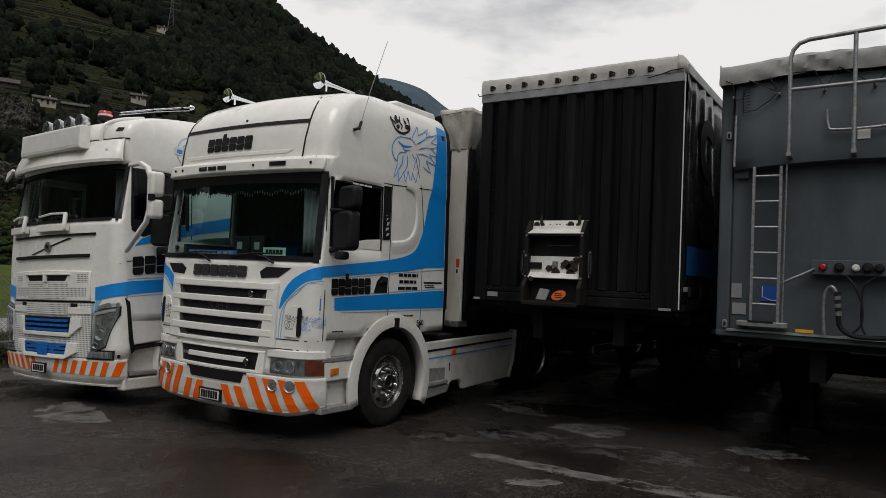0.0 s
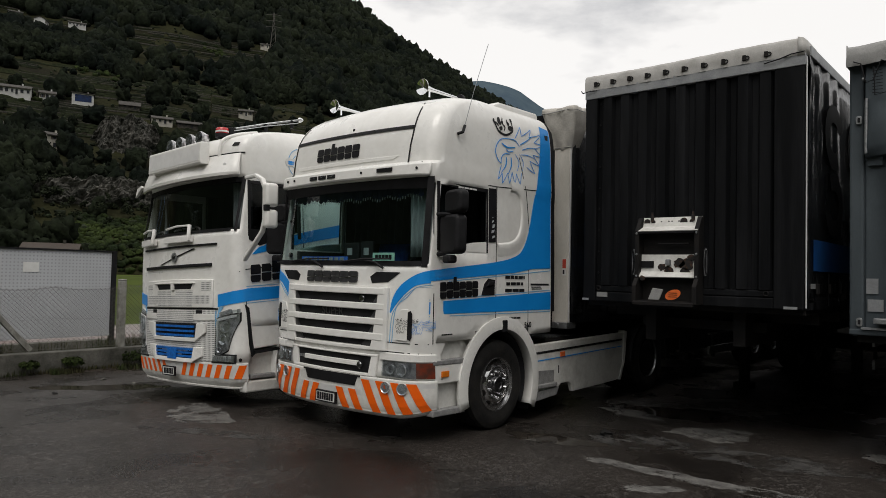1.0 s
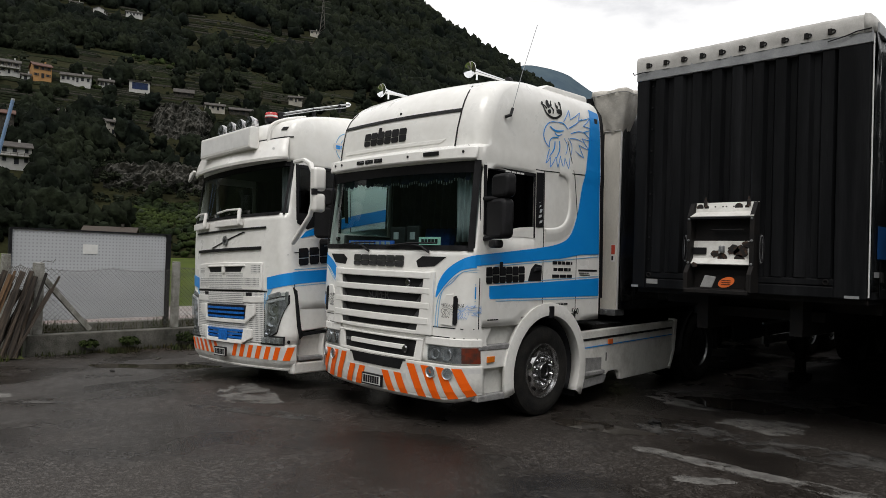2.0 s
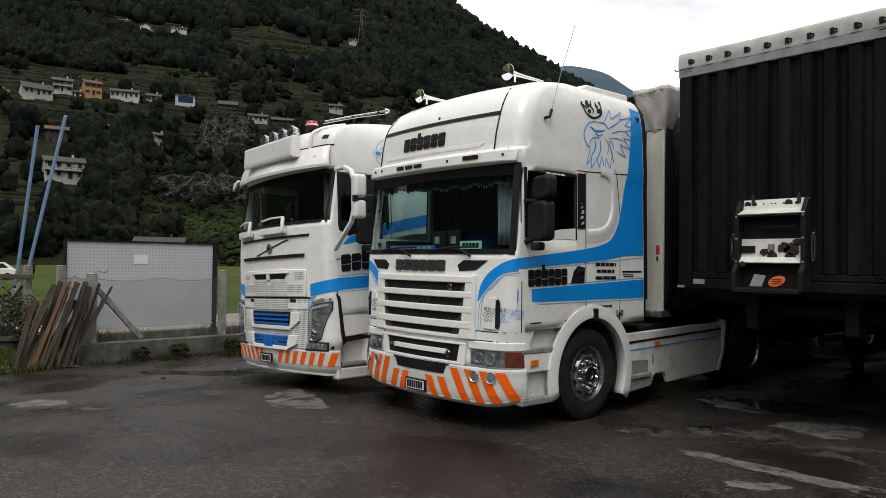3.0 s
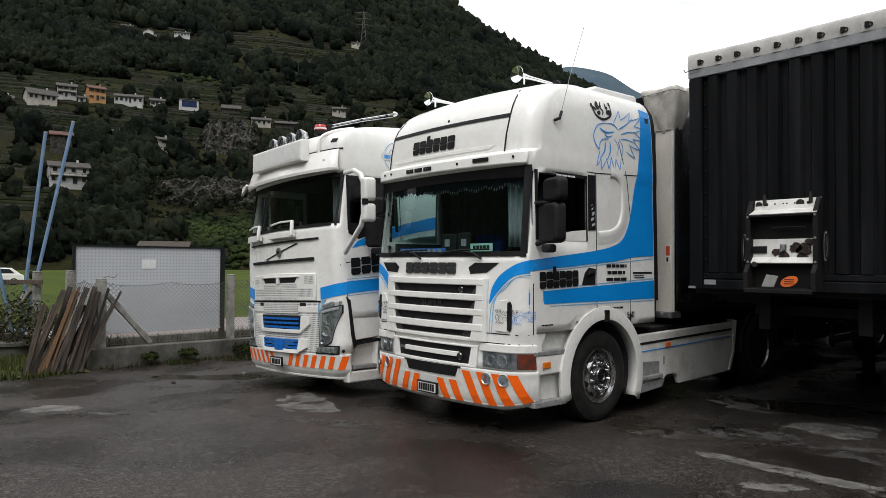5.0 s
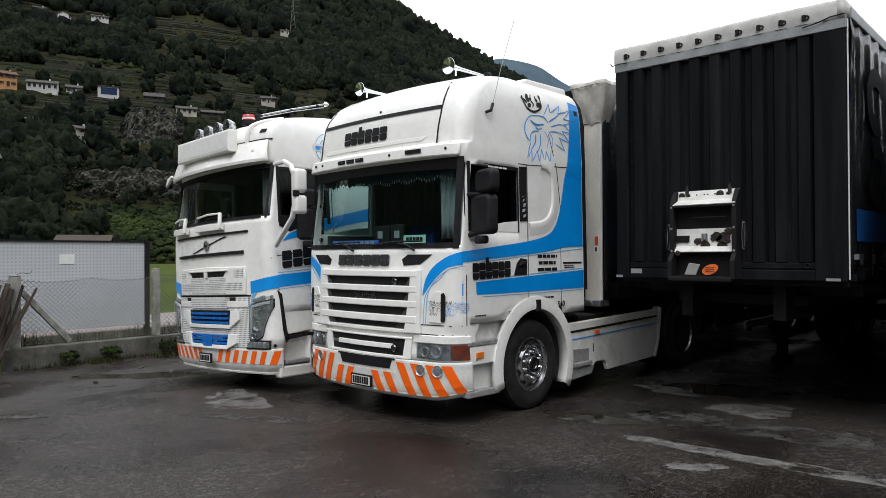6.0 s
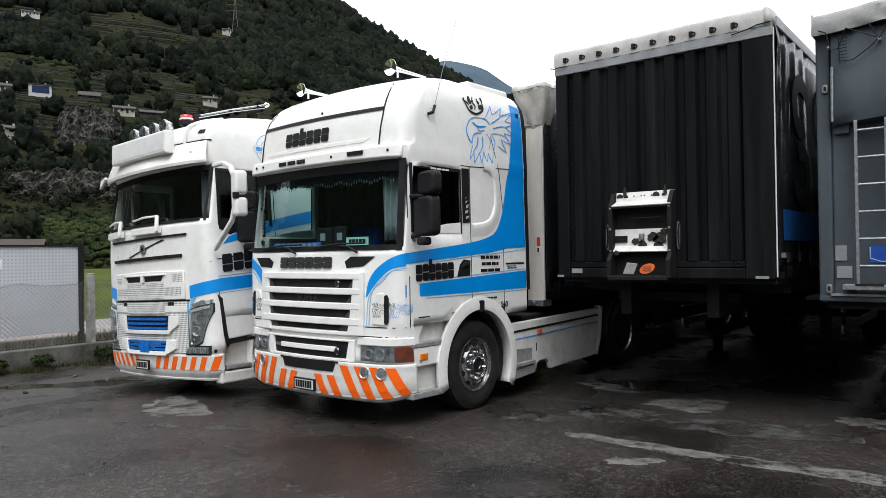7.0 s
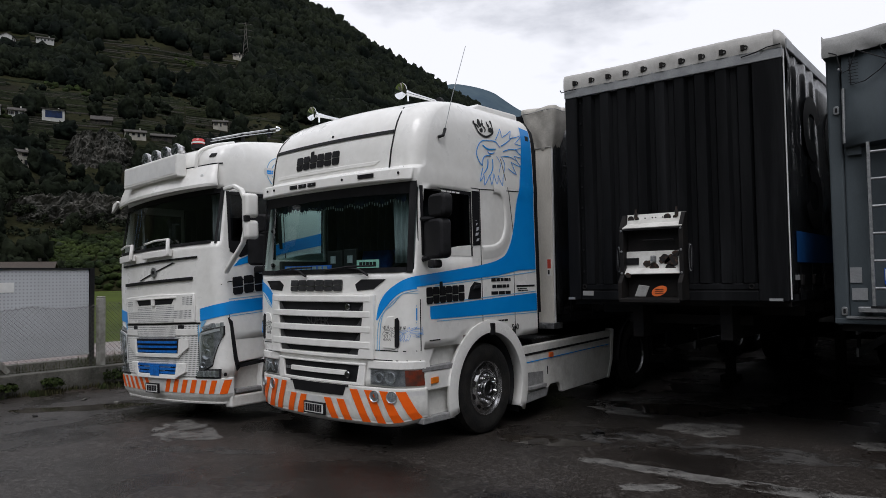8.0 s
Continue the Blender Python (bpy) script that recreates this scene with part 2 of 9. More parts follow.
M_SHUTTER = material("brown_shutter_paint", (0.07, 0.05, 0.035), 0.8, colour2=(0.05, 0.04, 0.03))
M_WOODDARK = material("dark_stained_wood", (0.05, 0.035, 0.025), 0.8, colour2=(0.03, 0.022, 0.016), scale=3)
M_WINDOWDARK = material("dark_window_pane", (0.03, 0.033, 0.038), 0.15)
M_ROCK = material("grey_rock", (0.105, 0.100, 0.088), 0.95, colour2=(0.016, 0.018, 0.013), scale=0.22, detail=9, fine=0.4, fine_scale=1.1, bump=1.0, bump_scale=0.5)
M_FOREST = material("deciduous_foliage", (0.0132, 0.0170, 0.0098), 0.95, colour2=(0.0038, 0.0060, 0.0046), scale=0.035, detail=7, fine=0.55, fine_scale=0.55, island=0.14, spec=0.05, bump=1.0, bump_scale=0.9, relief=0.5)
M_SCRUB = material("bright_scrub_foliage", (0.028, 0.040, 0.011), 0.95, colour2=(0.010, 0.016, 0.006), scale=0.10, detail=6, fine=0.5, fine_scale=1.6, island=0.3, spec=0.1)
M_VINE = material("vine_foliage", (0.0165, 0.0205, 0.0085), 0.95, colour2=(0.0075, 0.0105, 0.0055), scale=0.05, detail=6, fine=0.5, fine_scale=0.7, spec=0.1)
M_HEDGE = material("bush_foliage", (0.020, 0.026, 0.012), 0.9, colour2=(0.009, 0.013, 0.007), scale=1.5, detail=6, fine=0.5, fine_scale=8, island=0.4, spec=0.15)
M_VERGE = material("verge_grass", (0.070, 0.080, 0.020), 0.9, colour2=(0.040, 0.050, 0.014), scale=3, island=0.4, spec=0.2)
M_WEED = material("weeds", (0.028, 0.040, 0.012), 0.9, colour2=(0.045, 0.040, 0.018), scale=3, island=0.4, spec=0.2)
def dotted(name, colour, dot, pitch, axes="XZ", lo=0.20, hi=0.28, rough=0.45):
    """A sheet with a regular pattern of small round holes."""
    m = material(name, colour, rough, colour2=tuple(c * 0.9 for c in colour), scale=1.2, fine=0.03)
    n, l = m.node_tree.nodes, m.node_tree.links
    b = n["Principled BSDF"]
    src = b.inputs["Base Color"].links[0].from_socket
    tc = n.new("ShaderNodeTexCoord")
    vor = n.new("ShaderNodeTexVoronoi")
    vor.voronoi_dimensions = "2D"
    vor.inputs["Scale"].default_value, vor.inputs["Randomness"].default_value = 1 / pitch, 0.0
    sep, com = n.new("ShaderNodeSeparateXYZ"), n.new("ShaderNodeCombineXYZ")
    rg = n.new("ShaderNodeMapRange")
    for k, v in zip(("From Min", "From Max", "To Min", "To Max"), (lo, hi, 1.0, 0.0)):
        rg.inputs[k].default_value = v
    mx = n.new("ShaderNodeMix")
    mx.data_type = "RGBA"
    mx.inputs["B"].default_value = (*dot, 1)
    l.new(tc.outputs["Object"], sep.inputs["Vector"])
    l.new(sep.outputs[axes[0]], com.inputs["X"])
    l.new(sep.outputs[axes[1]], com.inputs["Y"])
    l.new(com.outputs["Vector"], vor.inputs["Vector"])
    l.new(vor.outputs["Distance"], rg.inputs["Value"])
    l.new(rg.outputs["Result"], mx.inputs["Factor"])
    l.new(src, mx.inputs["A"])
    l.new(mx.outputs["Result"], b.inputs["Base Color"])
    return m


M_DOTS = dotted("perforated_grey_board", (0.52, 0.535, 0.56), (0.36, 0.37, 0.39), 0.0667, "YZ")
M_MESH = dotted("perforated_grille_panel", (0.78, 0.78, 0.76), (0.11, 0.11, 0.11), 0.024, "XZ", 0.24, 0.36)
# Distance haze is mixed into this pale blue base colour.
M_FARHILL = material("haze_tinted_mountain", (0.075, 0.105, 0.125), 1.0, colour2=(0.055, 0.080, 0.105), scale=0.006, detail=8, spec=0.0)


# ---- mesh helpers ----
class Geo:
    """Gathers vertices and faces of one part."""

    def __init__(self):
        self.v, self.f = [], []

    def add(self, verts, faces, m=None):
        k = len(self.v)
        self.v += [tuple(m @ Vector(p)) if m else tuple(p) for p in verts]
        self.f += [tuple(k + i for i in f) for f in faces]
        return self

    def box(self, x0, y0, z0, x1, y1, z1, m=None):
        c = [(x, y, z) for z in (z0, z1) for y in (y0, y1) for x in (x0, x1)]
        return self.add(c, [(0, 2, 3, 1), (4, 5, 7, 6), (0, 1, 5, 4), (2, 6, 7, 3), (0, 4, 6, 2), (1, 3, 7, 5)], m)

    def prism(self, poly, axis, a, b, m=None):
        """A flat outline pushed along an axis from a to b."""
        def at(p, h):
            return {"x": (h, p[0], p[1]), "y": (p[0], h, p[1]), "z": (p[0], p[1], h)}[axis]
        n = len(poly)
        return self.add([at(p, a) for p in poly] + [at(p, b) for p in poly],
                        [tuple(range(n))[::-1], tuple(range(n, 2 * n))] + [(i, (i + 1) % n, n + (i + 1) % n, n + i) for i in range(n)], m)

    def lathe(self, profile, axis="z", n=24, m=None, closed=False):
        """Turns (radius, height) points round an axis."""
        k = len(profile)
        vs, fs = [], []
        for i in range(n):
            t = 2 * math.pi * i / n
            for r, h in profile:
                c, s = r * math.cos(t), r * math.sin(t)
                vs.append({"z": (c, s, h), "x": (h, c, s), "y": (c, h, s)}[axis])
        for i in range(n):
            j = (i + 1) % n
            for q in range(k if closed else k - 1):
                fs.append((i * k + q, j * k + q, j * k + (q + 1) % k, i * k + (q + 1) % k))
        if not closed:
            for q in (0, k - 1):
                if profile[q][0] > 1e-6:
                    ring = tuple(i * k + q for i in range(n))
                    fs.append(ring if q else ring[::-1])
        return self.add(vs, fs, m)

    def tube(self, path, r, n=8, closed=False, m=None):
        """A round bar along a path."""
        pts = [Vector(p) for p in path]
        k = len(pts)
        vs, fs = [], []
        up = None
        for i, p in enumerate(pts):
            a, b = pts[(i - 1) % k] if closed or i else p, pts[(i + 1) % k] if closed or i < k - 1 else p
            d = (b - a).normalized()
            if up is None:
                up = Vector((0, 0, 1)) if abs(d.z) < 0.9 else Vector((1, 0, 0))
            s = d.cross(up).normalized()
            up = s.cross(d).normalized()
            for j in range(n):
                t = 2 * math.pi * j / n
                vs.append(p + (s * math.cos(t) + up * math.sin(t)) * r)
        for i in range(k if closed else k - 1):
            for j in range(n):
                fs.append((i * n + j, i * n + (j + 1) % n, ((i + 1) % k) * n + (j + 1) % n, ((i + 1) % k) * n + j))
        if not closed:
            fs += [tuple(range(n))[::-1], tuple(range((k - 1) * n, k * n))]
        return self.add(vs, fs, m)

    def sheet(self, rows, thick=None):
        """Quads through a grid of points; thick: a vector by which a second side is set back."""
        h, w = len(rows), len(rows[0])
        flat = [Vector(p) for row in rows for p in row]
        fs = [(i * w + j, i * w + j + 1, (i + 1) * w + j + 1, (i + 1) * w + j) for i in range(h - 1) for j in range(w - 1)]
        if thick is None:
            return self.add(flat, fs)
        t, n = Vector(thick), len(flat)
        back = [tuple(n + i for i in f[::-1]) for f in fs]
        edge = [i for i in range(w)] + [i * w + w - 1 for i in range(1, h)] + [(h - 1) * w + j for j in range(w - 2, -1, -1)] + [i * w for i in range(h - 2, 0, -1)]
        rim = [(edge[(i + 1) % len(edge)], edge[i], n + edge[i], n + edge[(i + 1) % len(edge)]) for i in range(len(edge))]
        return self.add(flat + [p + t for p in flat], fs + back + rim)

    def make(self, name, mat, parent=None, label="", smooth=None, bevel=0.0, solid=0.0, matrix=None):
        me = bpy.data.meshes.new(name)
        me.from_pydata([tuple(p) for p in self.v], [], self.f)
        me.validate()
        bm = bmesh.new()
        bm.from_mesh(me)
        bmesh.ops.recalc_face_normals(bm, faces=bm.faces)
        bm.to_mesh(me)
        bm.free()
        me.materials.append(mat)
        if smooth:
            me.shade_smooth()
            me.set_sharp_from_angle(angle=radians(smooth))
        ob = new(name, me)
        if parent:
            ob.parent = parent
        if matrix:
            ob.matrix_basis = matrix
        if solid:
            md = ob.modifiers.new("thickness", "SOLIDIFY")
            md.thickness, md.offset = solid, -1
        if bevel:
            md = ob.modifiers.new("edges", "BEVEL")
            md.width, md.segments, md.limit_method = bevel, 2, "ANGLE"
        if label:
            ob["label"] = label
        return ob


APART = {"panel_joint", "pinstripe", "text_bar", "plate_bar", "tread_bar"}


def islands(geo):
    """The separate pieces of a Geo, each as a Geo of its own."""
    root = list(range(len(geo.v)))

    def top(i):
        while root[i] != i:
            root[i] = root[root[i]]
            i = root[i]
        return i

    for f in geo.f:
        for i in f[1:]:
            root[top(i)] = top(f[0])
    out = {}
    for f in geo.f:
        out.setdefault(top(f[0]), []).append(f)
    for faces in out.values():
        ids = sorted({i for f in faces for i in f})
        at = {i: k for k, i in enumerate(ids)}
        yield Geo().add([geo.v[i] for i in ids], [tuple(at[i] for i in f) for f in faces])


def part(name, geo, mat, parent, label="", smooth=None, bevel=0.0, solid=0.0, matrix=None):
    if name in APART:
        return [p.make(name, mat, parent, label, smooth, bevel, solid, matrix) for p in islands(geo)][-1]
    return geo.make(name, mat, parent, label, smooth, bevel, solid, matrix)


def thing(name, m, label, category, group="", kind=""):
    """An empty at a thing's base, for its parts."""
    return_ob = new(name)
    return_ob.empty_display_size = 0.2
    return_ob.matrix_basis = m
    return tagged(return_ob, label, category, group, kind)


def arc(cx, cy, r, a0, a1, n):
    return [(cx + r * math.cos(radians(a0 + (a1 - a0) * i / n)), cy + r * math.sin(radians(a0 + (a1 - a0) * i / n))) for i in range(n + 1)]


def round_rect(x0, y0, x1, y1, r, n=4):
    return arc(x1 - r, y1 - r, r, 0, 90, n) + arc(x0 + r, y1 - r, r, 90, 180, n) + arc(x0 + r, y0 + r, r, 180, 270, n) + arc(x1 - r, y0 + r, r, 270, 360, n)


def lerp_table(rows):
    cols = list(zip(*rows))
    return lambda z: [float(np.interp(z, cols[0], c)) for c in cols[1:]]


def ground_z(x, y):
    """The yard is level under the big lorry and the trailers and falls a little towards the fence."""
    t = min(max((-2.7 - x) / 4.5, 0.0), 1.0)
    return -0.16 * t * t * (3 - 2 * t)


class Cab:
    """The skin of a lorry cab. Rows of z, front y, sweep of the front, half width, corner radius; then the back y."""

    def __init__(self, rows, back):
        self.at = lerp_table([(*row, back) for row in rows])

    def front(self, x, z, off=0.0):
        yf, sag, hw, r, yb = self.at(z)
        a, s = abs(x), 1 if x >= 0 else -1
        flat = hw - r
        if a <= flat:
            p = Vector((x, yf + sag * (a / flat) ** 2, z))
            n = Vector((2 * sag * x / flat**2, -1, 0)).normalized()
        else:
            t = math.asin(min((a - flat) / r, 1.0))
            p = Vector((s * a if a < hw else s * hw, yf + sag + r - r * math.cos(t), z))
            n = Vector((s * math.sin(t), -math.cos(t), 0))
        return p + n * off

    def side(self, sign):
        def on(y, z, off=0.0):
            yf, sag, hw, r, yb = self.at(z)
            ys = yf + sag + r
            if y >= ys:
                return Vector((sign * (hw + off), y, z))
            c = min(max((ys - y) / r, 0.0), 1.0)
            t = math.acos(c)
            return Vector((sign * (hw - r + r * math.sin(t)), y, z)) + Vector((sign * math.sin(t), -math.cos(t), 0)) * off
        return on

    def wrap(self, u, z, off=0.0):
        """Front, corner and flank in one run: u is the way along the skin from the middle."""
        yf, sag, hw, r, yb = self.at(z)
        a, s = abs(u), 1 if u >= 0 else -1
        flat = hw - r
        if a <= flat:
            return self.front(u, z, off)
        t = (a - flat) / r
        if t <= math.pi / 2:
            return Vector((s * (flat + (r + off) * math.sin(t)), yf + sag + r - (r + off) * math.cos(t), z))
        return Vector((s * (hw + off), yf + sag + r + a - flat - r * math.pi / 2, z))

    def ring(self, z, cols):
        yf, sag, hw, r, yb = self.at(z)
        out = []
        for kind, s, v in cols:
            if kind == "f":
                x = v * (hw - r)
                out.append((s * x, yf + sag * v * v, z))
            elif kind == "c":
                t = radians(90 * v)
                out.append((s * (hw - r + r * math.sin(t)), yf + sag + r - r * math.cos(t), z))
            else:
                out.append((s * hw, min(max(v, yf + sag + r + 0.002), yb), z))
        return out


def cab_columns(front, corner, side):
    half = [("f", 1, v) for v in front] + [("c", 1, v) for v in corner] + [("s", 1, v) for v in side]
    left = [(k, -1, v) for k, _, v in half[::-1] if not (k == "f" and v == 0)]
    return left + half


def patch(on, poly, off, thick):
    """A small flat piece on a skin, from its outline in the skin's own coordinates."""
    g = Geo()
    n = len(poly)
    g.add([on(u, z, off) for u, z in poly] + [on(u, z, off + thick) for u, z in poly],
          [tuple(range(n)), tuple(range(n, 2 * n))] + [(i, (i + 1) % n, n + (i + 1) % n, n + i) for i in range(n)])
    return g


def ribbon(on, upper, lower, off, thick, geo=None):
    """A band on a skin between two chains of (u, z) with as many points."""
    g = geo or Geo()
    n = len(upper)
    vs = [on(u, z, off + thick) for u, z in upper] + [on(u, z, off + thick) for u, z in lower]
    vs += [on(u, z, off) for u, z in upper] + [on(u, z, off) for u, z in lower]
    fs = []
    for i in range(n - 1):
        fs += [(i, i + 1, n + i + 1, n + i), (2 * n + i, 3 * n + i, 3 * n + i + 1, 2 * n + i + 1), (i, 2 * n + i, 2 * n + i + 1, i + 1), (n + i, n + i + 1, 3 * n + i + 1, 3 * n + i)]
    fs += [(0, n, 3 * n, 2 * n), (n - 1, 3 * n - 1, 4 * n - 1, 2 * n - 1)]
    return g.add(vs, fs)


def span(a, b, n):
    return [a + (b - a) * i / n for i in range(n + 1)]


def band(on, u0, u1, z_top, z_bot, off, thick, n=8, geo=None):
    us = span(u0, u1, n)
    zt = z_top if callable(z_top) else (lambda u: z_top)
    zb = z_bot if callable(z_bot) else (lambda u: z_bot)
    return ribbon(on, [(u, zt(u)) for u in us], [(u, zb(u)) for u in us], off, thick, geo)


def smooth_chain(pts, n=6):
    """A rounded chain through points (Catmull-Rom)."""
    out = []
    p = [Vector(q) for q in pts]
    for i in range(len(p) - 1):
        a, b, c, d = p[max(i - 1, 0)], p[i], p[i + 1], p[min(i + 2, len(p) - 1)]
        for k in range(n):
            t = k / n
            out.append(0.5 * ((2 * b) + (c - a) * t + (2 * a - 5 * b + 4 * c - d) * t * t + (3 * b - a - 3 * c + d) * t**3))
    return [tuple(q) for q in out] + [tuple(p[-1])]


# ---- ground ----
def asphalt():
    """Wet patched asphalt: aggregate, dark damp areas with a sheen, worn paler areas and a reddish tint in places."""
    m = bpy.data.materials.new("wet_asphalt")
    m.use_nodes = True
    n, l = m.node_tree.nodes, m.node_tree.links
    b = n["Principled BSDF"]
    tc = n.new("ShaderNodeTexCoord")

    def noise_at(scale, detail, rough=0.6):
        t = n.new("ShaderNodeTexNoise")
        t.inputs["Scale"].default_value, t.inputs["Detail"].default_value, t.inputs["Roughness"].default_value = scale, detail, rough
        l.new(tc.outputs["Object"], t.inputs["Vector"])
        return t.outputs["Fac"]

    def ranged(src, a, b_, c, d):
        r = n.new("ShaderNodeMapRange")
        for k, v in zip(("From Min", "From Max", "To Min", "To Max"), (a, b_, c, d)):
            r.inputs[k].default_value = v
        l.new(src, r.inputs["Value"])
        return r.outputs["Result"]

    def mixed(f, a, b_):
        x = n.new("ShaderNodeMix")
        x.data_type = "RGBA"
        l.new(f, x.inputs["Factor"])
        for key, v in (("A", a), ("B", b_)):
            if isinstance(v, tuple):
                x.inputs[key].default_value = (*v, 1)
            else:
                l.new(v, x.inputs[key])
        return x.outputs["Result"]

    wet = ranged(noise_at(0.42, 4, 0.5), 0.36, 0.64, 0, 1)
    base = mixed(wet, (0.026, 0.0215, 0.0185), (0.0115, 0.0095, 0.0082))
    red = ranged(noise_at(0.28, 3), 0.55, 0.72, 0, 0.6)
    base = mixed(red, base, (0.040, 0.024, 0.0175))
    vor = n.new("ShaderNodeTexVoronoi")
    vor.inputs["Scale"].default_value = 85
    l.new(tc.outputs["Object"], vor.inputs["Vector"])
    stone = ranged(vor.outputs["Color"], 0.52, 0.82, 0, 0.55)
    base = mixed(stone, base, (0.105, 0.095, 0.086))
    coarse = n.new("ShaderNodeTexVoronoi")
    coarse.inputs["Scale"].default_value = 36
    l.new(tc.outputs["Object"], coarse.inputs["Vector"])
    base = mixed(ranged(coarse.outputs["Color"], 0.70, 0.85, 0, 0.35), base, (0.15, 0.138, 0.128))
    worn = ranged(noise_at(1.7, 6, 0.7), 0.56, 0.72, 0, 0.5)
    base = mixed(worn, base, (0.058, 0.053, 0.048))
    puddled = ranged(noise_at(0.5, 5, 0.55), 0.46, 0.60, 0, 0.72)
    base = mixed(puddled, base, (0.010, 0.0085, 0.0075))
    l.new(base, b.inputs["Base Color"])
    l.new(ranged(noise_at(0.5, 5, 0.55), 0.42, 0.60, 0.46, 0.13), b.inputs["Roughness"])
    b.inputs["Specular IOR Level"].default_value = 0.3
    bump = n.new("ShaderNodeBump")
    bump.inputs["Strength"].default_value, bump.inputs["Distance"].default_value = 0.42, 0.006
    l.new(vor.outputs["Distance"], bump.inputs["Height"])
    bump2 = n.new("ShaderNodeBump")
    bump2.inputs["Strength"].default_value, bump2.inputs["Distance"].default_value = 0.2, 0.02
    l.new(noise_at(6, 5), bump2.inputs["Height"])
    l.new(bump.outputs["Normal"], bump2.inputs["Normal"])
    l.new(bump2.outputs["Normal"], b.inputs["Normal"])
    return m


M_ASPHALT = asphalt()
M_MEADOW = material("meadow_grass", (0.062, 0.084, 0.013), 0.95, colour2=(0.042, 0.060, 0.012), scale=0.06, detail=8, fine=0.25, fine_scale=1.4, spec=0.1)
M_ROADPALE = material("pale_gravel_road", (0.25, 0.235, 0.225), 0.9, colour2=(0.21, 0.165, 0.155), scale=0.4, fine=0.15, fine_scale=20)


def stain(name, colour, colour2, cover):
    """A thin dried film that breaks up into flecks towards its edges."""
    m = material(name, colour, 0.75, colour2=colour2, scale=5.5, detail=9, fine=0.3, fine_scale=60, low=0.4, high=0.66, spec=0.3)
    n, l = m.node_tree.nodes, m.node_tree.links
    b = n["Principled BSDF"]
    tc = n.new("ShaderNodeTexCoord")
    t = n.new("ShaderNodeTexNoise")
    t.inputs["Scale"].default_value, t.inputs["Detail"].default_value, t.inputs["Roughness"].default_value = 3.0, 10, 0.72
    r = n.new("ShaderNodeMapRange")
    for k, v in zip(("From Min", "From Max", "To Min", "To Max"), (cover, cover + 0.10, 0.92, 0.0)):
        r.inputs[k].default_value = v
    l.new(tc.outputs["Object"], t.inputs["Vector"])
    l.new(t.outputs["Fac"], r.inputs["Value"])
    l.new(r.outputs["Result"], b.inputs["Alpha"])
    return m


M_DUST = stain("dried_pale_silt", (0.16, 0.155, 0.145), (0.07, 0.067, 0.063), 0.50)
M_DUSTFAINT = stain("thin_dried_silt", (0.075, 0.072, 0.068), (0.036, 0.035, 0.034), 0.44)
M_WATER = material("brown_puddle_water", (0.040, 0.034, 0.028), 0.03, colour2=(0.03, 0.026, 0.022), scale=2, spec=0.5)
M_FOREST_FLOOR = material("wooded_slope", (0.018, 0.026, 0.012), 1.0, colour2=(0.010, 0.015, 0.008), scale=0.03, detail=9, fine=0.4, fine_scale=0.5, spec=0.05)
M_SOIL = material("hillside_grass_and_soil", (0.022, 0.023, 0.0105), 1.0, colour2=(0.0115, 0.0110, 0.0072), scale=0.03, detail=9, fine=0.35, fine_scale=0.9, low=0.42, high=0.66, spec=0.05)


def sheet_grid(xs, ys, height):
    g = Geo()
    g.sheet([[(x, y, height(x, y)) for x in xs] for y in ys])
    return g


far = [-6000, -2500, -900, -400, -220, -120, -70, -40, -20, 0, 20, 40, 70, 120, 220, 400, 900, 2500, 6000]
tagged(sheet_grid(far, far, lambda x, y: -0.34).make("ground", M_MEADOW), "mown green valley meadow reaching the hills", "ground", kind="structure")
yard = sheet_grid(span(-8.45, 40, 120), span(-40, 45, 170), ground_z).make("pavement", M_ASPHALT, smooth=60)
tagged(yard, "wet dark patched asphalt of the lorry yard", "asphalt", kind="structure")
road = Geo().box(-19.5, -40, -0.36, -13.0, 60, -0.30).make("road", M_ROADPALE)
tagged(road, "pale reddish lane beyond the fence", "road", kind="structure")


def blot(name, cx, cy, length, width, turn, seed, mat, label, lift=0.004, ragged=0.35):
    """An irregular stain or puddle lying on the asphalt."""
    rnd = random.Random(seed)
    n = 64
    ph = [rnd.uniform(0, 6.28) for _ in range(8)]
    pts = []
    for i in range(n):
        t = 2 * math.pi * i / n
        k = 1 + ragged * (0.45 * math.sin(2 * t + ph[0]) + 0.35 * math.sin(3 * t + ph[1]) + 0.25 * math.sin(5 * t + ph[2]) + 0.2 * math.sin(9 * t + ph[3]) + 0.14 * math.sin(15 * t + ph[4]) + 0.1 * math.sin(23 * t + ph[5]))
        x, y = length / 2 * k * math.cos(t), width / 2 * k * math.sin(t)
        c, s = math.cos(radians(turn)), math.sin(radians(turn))
        pts.append((cx + x * c - y * s, cy + x * s + y * c))
    g = Geo()
    mid = (cx, cy, ground_z(cx, cy) + lift)
    inner = [((p[0] + cx) / 2, (p[1] + cy) / 2) for p in pts]
    vs = [mid] + [(x, y, ground_z(x, y) + lift) for x, y in inner] + [(x, y, ground_z(x, y) + lift * 0.6) for x, y in pts]
    fs = [(0, 1 + i, 1 + (i + 1) % n) for i in range(n)] + [(1 + i, 1 + n + i, 1 + n + (i + 1) % n, 1 + (i + 1) % n) for i in range(n)]
    g.add(vs, fs)
    return part(name, g, mat, yard, label)


